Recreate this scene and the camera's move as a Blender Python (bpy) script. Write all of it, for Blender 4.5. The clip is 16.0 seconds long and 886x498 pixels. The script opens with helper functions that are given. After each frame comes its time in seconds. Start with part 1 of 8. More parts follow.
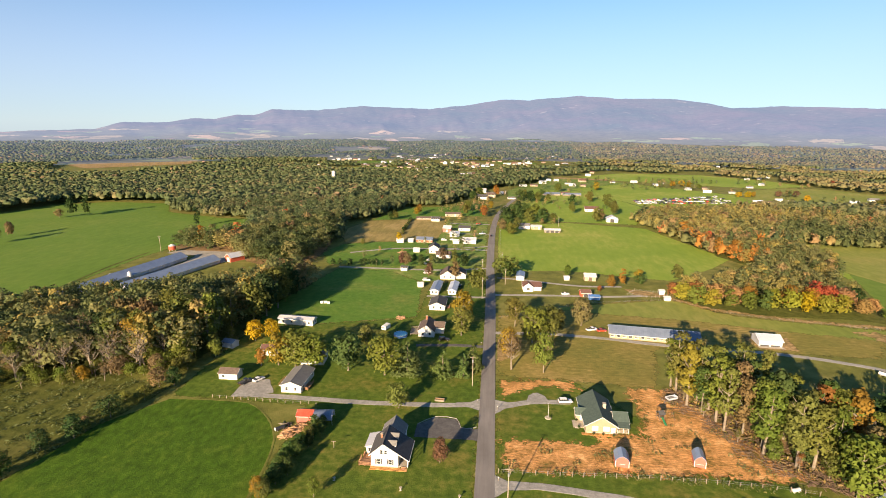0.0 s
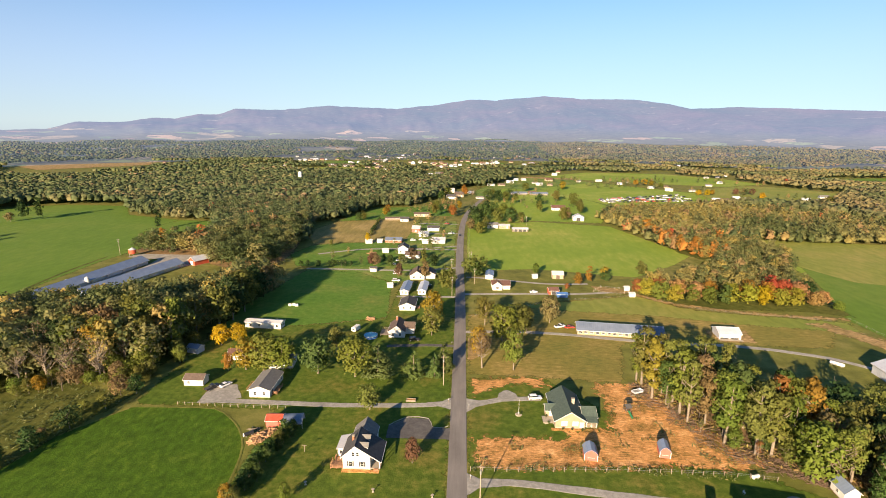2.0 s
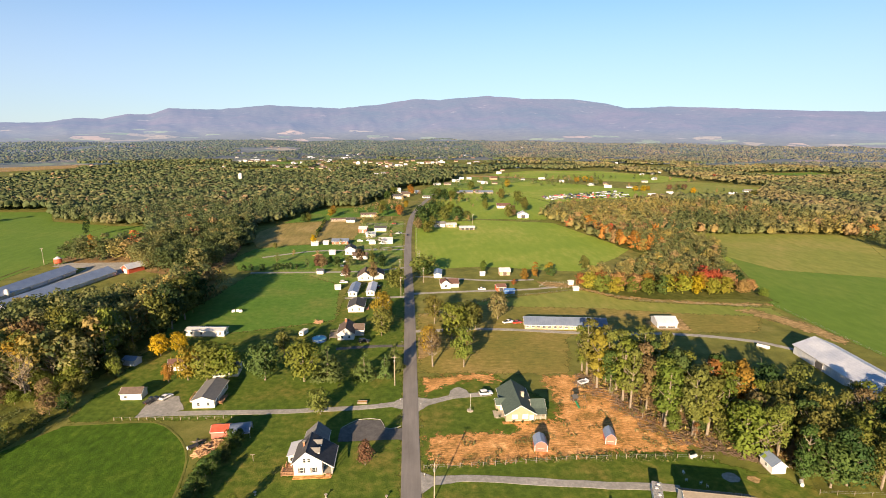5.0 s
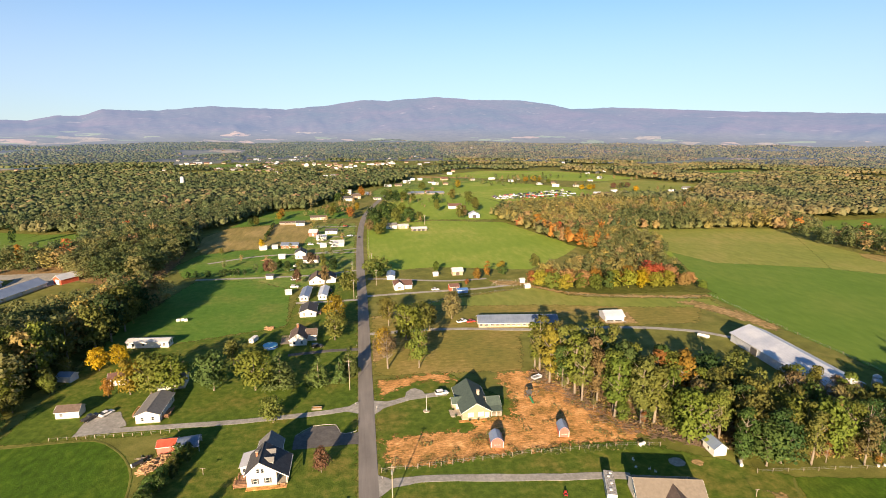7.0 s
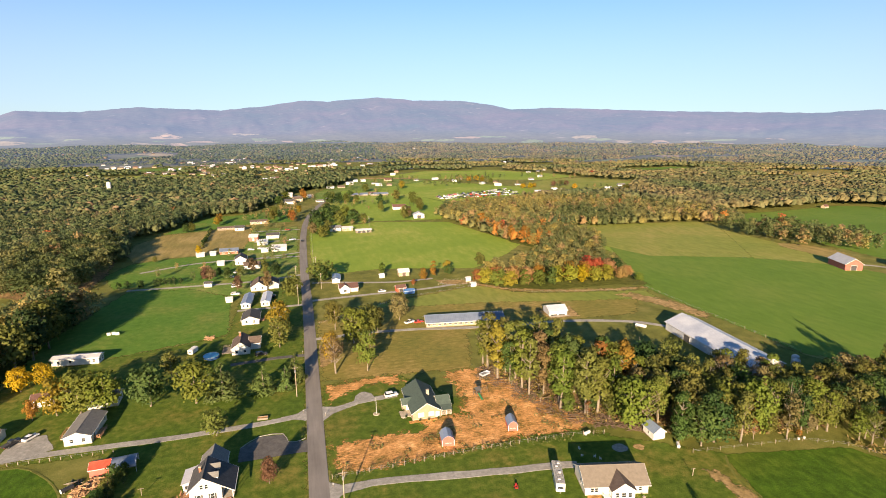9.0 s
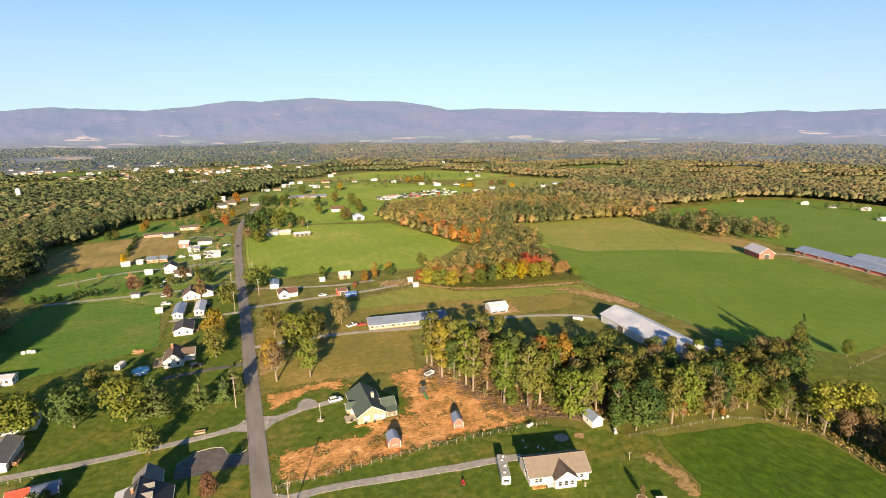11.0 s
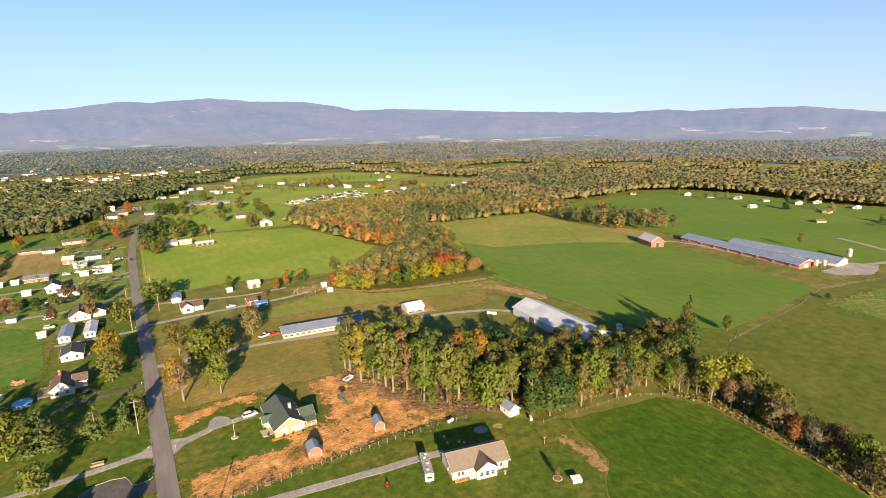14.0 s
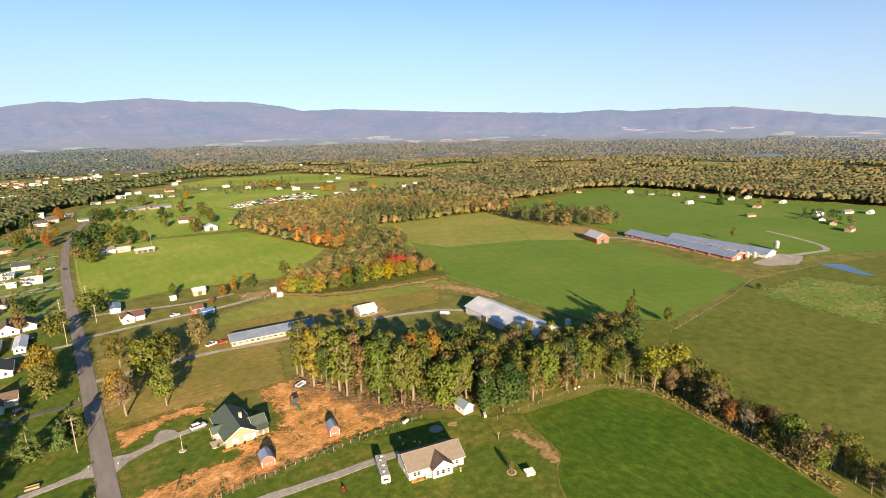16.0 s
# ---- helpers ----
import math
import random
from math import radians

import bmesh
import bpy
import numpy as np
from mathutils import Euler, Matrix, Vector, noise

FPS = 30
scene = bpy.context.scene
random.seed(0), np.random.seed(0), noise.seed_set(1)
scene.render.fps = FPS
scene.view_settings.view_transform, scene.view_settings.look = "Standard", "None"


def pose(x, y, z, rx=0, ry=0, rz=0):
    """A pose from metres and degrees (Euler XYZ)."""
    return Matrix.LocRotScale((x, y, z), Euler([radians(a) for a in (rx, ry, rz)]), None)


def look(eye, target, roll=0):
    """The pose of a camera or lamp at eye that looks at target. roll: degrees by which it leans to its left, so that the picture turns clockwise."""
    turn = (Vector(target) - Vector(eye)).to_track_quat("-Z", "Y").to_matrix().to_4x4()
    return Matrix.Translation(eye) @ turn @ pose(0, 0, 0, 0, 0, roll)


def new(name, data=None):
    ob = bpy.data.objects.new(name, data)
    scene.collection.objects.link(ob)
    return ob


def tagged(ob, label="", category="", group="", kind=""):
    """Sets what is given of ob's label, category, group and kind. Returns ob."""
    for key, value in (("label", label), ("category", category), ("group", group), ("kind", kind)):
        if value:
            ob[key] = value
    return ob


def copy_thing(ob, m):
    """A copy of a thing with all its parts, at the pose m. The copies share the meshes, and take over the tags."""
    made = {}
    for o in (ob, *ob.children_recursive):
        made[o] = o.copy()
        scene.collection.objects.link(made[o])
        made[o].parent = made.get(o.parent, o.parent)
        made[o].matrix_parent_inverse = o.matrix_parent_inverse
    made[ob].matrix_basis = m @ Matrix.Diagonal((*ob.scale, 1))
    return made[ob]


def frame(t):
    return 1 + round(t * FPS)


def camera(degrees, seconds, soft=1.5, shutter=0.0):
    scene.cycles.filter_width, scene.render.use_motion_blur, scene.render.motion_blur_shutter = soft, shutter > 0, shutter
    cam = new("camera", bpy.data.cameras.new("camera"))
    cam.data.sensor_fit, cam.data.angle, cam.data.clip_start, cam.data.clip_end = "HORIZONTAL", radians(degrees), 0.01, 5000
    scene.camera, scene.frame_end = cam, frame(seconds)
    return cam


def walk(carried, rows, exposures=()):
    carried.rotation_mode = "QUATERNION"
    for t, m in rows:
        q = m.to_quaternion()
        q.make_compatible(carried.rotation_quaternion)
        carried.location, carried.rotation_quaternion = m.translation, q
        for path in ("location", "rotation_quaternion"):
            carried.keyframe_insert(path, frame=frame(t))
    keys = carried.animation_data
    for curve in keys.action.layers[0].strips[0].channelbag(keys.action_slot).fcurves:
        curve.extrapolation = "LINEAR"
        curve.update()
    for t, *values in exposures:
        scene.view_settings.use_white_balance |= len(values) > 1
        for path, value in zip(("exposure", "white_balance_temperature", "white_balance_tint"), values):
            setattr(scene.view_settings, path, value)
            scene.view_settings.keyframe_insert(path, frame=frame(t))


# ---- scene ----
cam = camera(80.22, 16.0, soft=0.95)
PATH = [
    (0.0, (-0.000, 0.000, 95.000), (-9.304, 96.818, 71.770), 0.451),
    (0.5, (-0.026, -0.105, 95.040), (-7.934, 96.848, 71.853), 0.461),
    (1.0, (-0.043, -0.200, 95.072), (-6.565, 96.858, 71.894), 0.484),
    (1.5, (-0.056, -0.291, 95.106), (-5.105, 96.847, 71.899), 0.490),
    (2.0, (-0.059, -0.378, 95.135), (-3.512, 96.833, 71.935), 0.502),
    (2.5, (-0.070, -0.448, 95.146), (-1.884, 96.793, 71.891), 0.481),
    (3.0, (-0.072, -0.509, 95.165), (-0.381, 96.755, 71.933), 0.458),
    (3.5, (-0.071, -0.570, 95.173), (1.121, 96.687, 71.941), 0.431),
    (4.0, (-0.055, -0.629, 95.174), (2.756, 96.595, 71.946), 0.369),
    (6.5, (-0.001, -0.889, 95.208), (12.951, 95.540, 72.104), 0.231),
    (7.0, (0.014, -0.953, 95.217), (15.410, 95.136, 72.198), 0.144),
    (7.5, (0.031, -1.019, 95.230), (17.921, 94.640, 72.222), 0.086),
    (8.0, (0.043, -1.091, 95.241), (20.456, 94.056, 72.212), 0.028),
    (8.5, (0.060, -1.167, 95.261), (23.051, 93.398, 72.263), -0.040),
    (9.0, (0.086, -1.247, 95.283), (25.543, 92.700, 72.354), -0.169),
    (11.5, (0.111, -1.812, 95.491), (38.802, 87.511, 72.594), -0.422),
    (12.0, (0.110, -1.961, 95.559), (41.404, 86.189, 72.662), -0.577),
    (12.5, (0.107, -2.130, 95.631), (43.849, 84.815, 72.669), -0.664),
    (13.0, (0.087, -2.320, 95.711), (46.156, 83.389, 72.656), -0.734),
    (13.5, (0.068, -2.518, 95.822), (48.373, 81.961, 72.800), -0.809),
    (14.0, (0.043, -2.738, 95.937), (50.565, 80.443, 72.952), -0.854),
    (14.5, (0.017, -2.983, 96.051), (52.667, 78.860, 73.036), -0.875),
    (15.0, (-0.018, -3.242, 96.202), (54.789, 77.173, 73.188), -0.935),
    (15.5, (-0.067, -3.531, 96.348), (56.574, 75.583, 73.264), -0.978),
    (16.0, (-0.118, -3.835, 96.520), (57.876, 74.289, 73.425), -0.991),
]
walk(cam, [(t, look(eye, aim, roll)) for t, eye, aim, roll in PATH])

# ---- world, sun, exposure ----
SUN_ELEV, SHADOW_AZ = radians(16.5), radians(20.5)
world = bpy.data.worlds.new("sky")
scene.world = world
world.use_nodes = True
wn = world.node_tree.nodes
sky = wn.new("ShaderNodeTexSky")
sky.sky_type, sky.sun_disc = "NISHITA", False
sky.sun_elevation, sky.sun_rotation = SUN_ELEV, SHADOW_AZ + math.pi
sky.air_density, sky.dust_density, sky.ozone_density = 0.75, 0.0, 3.5
tint = wn.new("ShaderNodeMix")
tint.data_type, tint.blend_type = "RGBA", "MULTIPLY"
tint.inputs[0].default_value = 1.0
tint.inputs[7].default_value = (0.645, 1.035, 1.08, 1)
world.node_tree.links.new(sky.outputs[0], tint.inputs[6])
pale = wn.new("ShaderNodeHueSaturation")
pale.inputs["Saturation"].default_value = 0.91
world.node_tree.links.new(tint.outputs[2], pale.inputs["Color"])
veil = wn.new("ShaderNodeMix")
veil.data_type = "RGBA"
ray = wn.new("ShaderNodeTexCoord")
up = wn.new("ShaderNodeSeparateXYZ")
world.node_tree.links.new(ray.outputs["Generated"], up.inputs[0])
band = wn.new("ShaderNodeMapRange")
band.interpolation_type = "SMOOTHSTEP"
band.inputs[1].default_value, band.inputs[2].default_value, band.inputs[3].default_value, band.inputs[4].default_value = 0.0, 0.32, 0.65, 0.0
world.node_tree.links.new(up.outputs[2], band.inputs[0])
world.node_tree.links.new(band.outputs[0], veil.inputs[0])
veil.inputs[7].default_value = (4.2, 3.98, 4.8, 1)
world.node_tree.links.new(pale.outputs[0], veil.inputs[6])
world.node_tree.links.new(veil.outputs[2], wn["Background"].inputs[0])
wn["Background"].inputs[1].default_value = 0.0545
sun = new("sun", bpy.data.lights.new("sun", "SUN"))
sun.data.energy, sun.data.angle, sun.data.color = 5.0, radians(0.6), (1.0, 0.74, 0.47)
sun_from = Vector((-math.sin(SHADOW_AZ) * math.cos(SUN_ELEV), -math.cos(SHADOW_AZ) * math.cos(SUN_ELEV), math.sin(SUN_ELEV)))
sun.matrix_world = look(sun_from * 300, (0, 0, 0))
scene.view_settings.exposure = 1.6

# ---- materials ----


def shader(name):
    m = bpy.data.materials.new(name)
    m.use_nodes = True
    return m, m.node_tree, m.node_tree.nodes["Principled BSDF"]


def ramp_node(nt, cols, lo=0.3, hi=0.7):
    r = nt.nodes.new("ShaderNodeValToRGB")
    els = r.color_ramp.elements
    for i, c in enumerate(cols):
        p = lo + (hi - lo) * i / max(1, len(cols) - 1)
        e = els[i] if i < 2 else els.new(p)
        e.position, e.color = p, (*c, 1)
    return r


def noise_node(nt, vec, scale, detail=6.0, rough=0.6):
    n = nt.nodes.new("ShaderNodeTexNoise")
    n.inputs["Scale"].default_value, n.inputs["Detail"].default_value, n.inputs["Roughness"].default_value = scale, detail, rough
    nt.links.new(vec, n.inputs["Vector"])
    return n.outputs[0]


def math_node(nt, op, a, b):
    n = nt.nodes.new("ShaderNodeMath")
    n.operation = op
    for i, v in enumerate((a, b)):
        if isinstance(v, (int, float)):
            n.inputs[i].default_value = v
        else:
            nt.links.new(v, n.inputs[i])
    return n.outputs[0]


def value_by(nt, colour, factor):
    h = nt.nodes.new("ShaderNodeHueSaturation")
    nt.links.new(colour, h.inputs["Color"])
    nt.links.new(factor, h.inputs["Value"])
    return h.outputs[0]


def span(nt, x, a, b):
    n = nt.nodes.new("ShaderNodeMapRange")
    nt.links.new(x, n.inputs[0])
    n.inputs[1].default_value, n.inputs[2].default_value = 0.25, 0.75
    n.inputs[3].default_value, n.inputs[4].default_value = a, b
    return n.outputs[0]


def earth(name, cols, big=0.03, mid=0.35, fine=2.5, vary=0.35, stretch=None, bump=0.25, rough=0.95):
    """Grass, soil or paving: colours by large patches, value by middle and fine grain."""
    m, nt, b = shader(name)
    geo = nt.nodes.new("ShaderNodeNewGeometry")
    pos = geo.outputs["Position"]
    if stretch:
        mp = nt.nodes.new("ShaderNodeMapping")
        mp.inputs["Rotation"].default_value = (0, 0, radians(stretch[0]))
        mp.inputs["Scale"].default_value = (1, stretch[1], 1)
        nt.links.new(pos, mp.inputs["Vector"])
        mid_pos = mp.outputs[0]
    else:
        mid_pos = pos
    n1, n2, n3 = noise_node(nt, pos, big, 5), noise_node(nt, mid_pos, mid, 6, 0.65), noise_node(nt, pos, fine, 4)
    mixed = math_node(nt, "ADD", math_node(nt, "MULTIPLY", n1, 0.65), math_node(nt, "MULTIPLY", n2, 0.35))
    r = ramp_node(nt, cols, 0.36, 0.64)
    nt.links.new(mixed, r.inputs[0])
    c = value_by(nt, r.outputs[0], span(nt, n2, 1 - vary, 1 + vary))
    c = value_by(nt, c, span(nt, n3, 1 - vary * 0.6, 1 + vary * 0.6))
    nt.links.new(c, b.inputs["Base Color"])
    b.inputs["Roughness"].default_value = rough
    b.inputs["Specular IOR Level"].default_value = 0.15
    if bump:
        bn = nt.nodes.new("ShaderNodeBump")
        bn.inputs["Strength"].default_value, bn.inputs["Distance"].default_value = bump, 0.6
        nt.links.new(math_node(nt, "ADD", n2, n3), bn.inputs["Height"])
        nt.links.new(bn.outputs[0], b.inputs["Normal"])
    return m


def surface(name, cols, scale=1.5, rough=0.7, vary=0.12, bands=None, metal=0.0, spec=0.3, bump=0.15, objvary=0.0):
    """Paint, metal, wood or brick in a thing's own coordinates. bands: (axis, per metre, depth) for siding or seams."""
    m, nt, b = shader(name)
    tc = nt.nodes.new("ShaderNodeTexCoord")
    vec = tc.outputs["Object"]
    n1, n2 = noise_node(nt, vec, scale, 6), noise_node(nt, vec, scale * 14, 3)
    r = ramp_node(nt, cols)
    nt.links.new(n1, r.inputs[0])
    c = value_by(nt, r.outputs[0], span(nt, n2, 1 - vary, 1 + vary))
    height = n2
    if bands:
        axis, per, depth = bands
        sep = nt.nodes.new("ShaderNodeSeparateXYZ")
        nt.links.new(vec, sep.inputs[0])
        saw = math_node(nt, "FRACT", math_node(nt, "MULTIPLY", sep.outputs["XYZ".index(axis)], per), 0)
        groove = math_node(nt, "GREATER_THAN", saw, 0.86)
        c = value_by(nt, c, math_node(nt, "SUBTRACT", 1.0, math_node(nt, "MULTIPLY", groove, depth)))
        height = math_node(nt, "SUBTRACT", n2, math_node(nt, "MULTIPLY", groove, 2.0))
    if objvary:
        info = nt.nodes.new("ShaderNodeObjectInfo")
        c = value_by(nt, c, math_node(nt, "ADD", math_node(nt, "MULTIPLY", info.outputs["Random"], 2 * objvary), 1 - objvary))
    nt.links.new(c, b.inputs["Base Color"])
    b.inputs["Roughness"].default_value, b.inputs["Metallic"].default_value = rough, metal
    b.inputs["Specular IOR Level"].default_value = spec
    if bump:
        bn = nt.nodes.new("ShaderNodeBump")
        bn.inputs["Strength"].default_value, bn.inputs["Distance"].default_value = bump, 0.05
        nt.links.new(height, bn.inputs["Height"])
        nt.links.new(bn.outputs[0], b.inputs["Normal"])
    return m


LEAVES = [(0.086, 0.118, 0.044), (0.150, 0.180, 0.070), (0.245, 0.238, 0.096), (0.40, 0.325, 0.095), (0.36, 0.265, 0.125), (0.35, 0.235, 0.115), (0.52, 0.25, 0.060), (0.48, 0.135, 0.070)]
# tones for far woods, greyer and bluer than LEAVES: haze mixed into the colour
HAZED_LEAVES = [(0.104, 0.148, 0.068), (0.146, 0.184, 0.080), (0.215, 0.218, 0.104), (0.31, 0.255, 0.122), (0.33, 0.245, 0.145), (0.33, 0.225, 0.135), (0.48, 0.24, 0.08), (0.45, 0.14, 0.08)]


def leafage(name, source, value=1.0, tones=LEAVES):
    """Leaves: the colour of the single tree (object colour) or of each tree of a wood (attribute tint)."""
    m, nt, b = shader(name)
    if source == "object":
        base = nt.nodes.new("ShaderNodeObjectInfo").outputs["Color"]
    elif source == "colour":
        at = nt.nodes.new("ShaderNodeAttribute")
        at.attribute_name = "tint"
        base = at.outputs["Color"]
    else:
        at = nt.nodes.new("ShaderNodeAttribute")
        at.attribute_name = "tint"
        r = ramp_node(nt, tones, 0.0, 1.0)
        nt.links.new(at.outputs["Fac"], r.inputs[0])
        base = r.outputs[0]
    geo = nt.nodes.new("ShaderNodeNewGeometry")
    c = value_by(nt, base, math_node(nt, "ADD", math_node(nt, "MULTIPLY", geo.outputs["Random Per Island"], 0.40 if source == "object" else 0.22), 0.80 if source == "object" else 0.89))
    grain = noise_node(nt, geo.outputs["Position"], 2.2, 3)
    c = value_by(nt, c, span(nt, grain, 0.82 * value, 1.18 * value))
    if source != "object":
        c = value_by(nt, c, span(nt, noise_node(nt, geo.outputs["Position"], 0.45, 3), 0.84, 1.16))
    nt.links.new(c, b.inputs["Base Color"])
    b.inputs["Roughness"].default_value, b.inputs["Specular IOR Level"].default_value = 0.75, 0.15
    tr = nt.nodes.new("ShaderNodeBsdfTranslucent")
    nt.links.new(c, tr.inputs[0])
    mix = nt.nodes.new("ShaderNodeMixShader")
    mix.inputs[0].default_value = 0.40 if source == "object" else 0.48
    out = nt.nodes["Material Output"]
    nt.links.new(b.outputs[0], mix.inputs[1])
    nt.links.new(tr.outputs[0], mix.inputs[2])
    nt.links.new(mix.outputs[0], out.inputs[0])
    return m


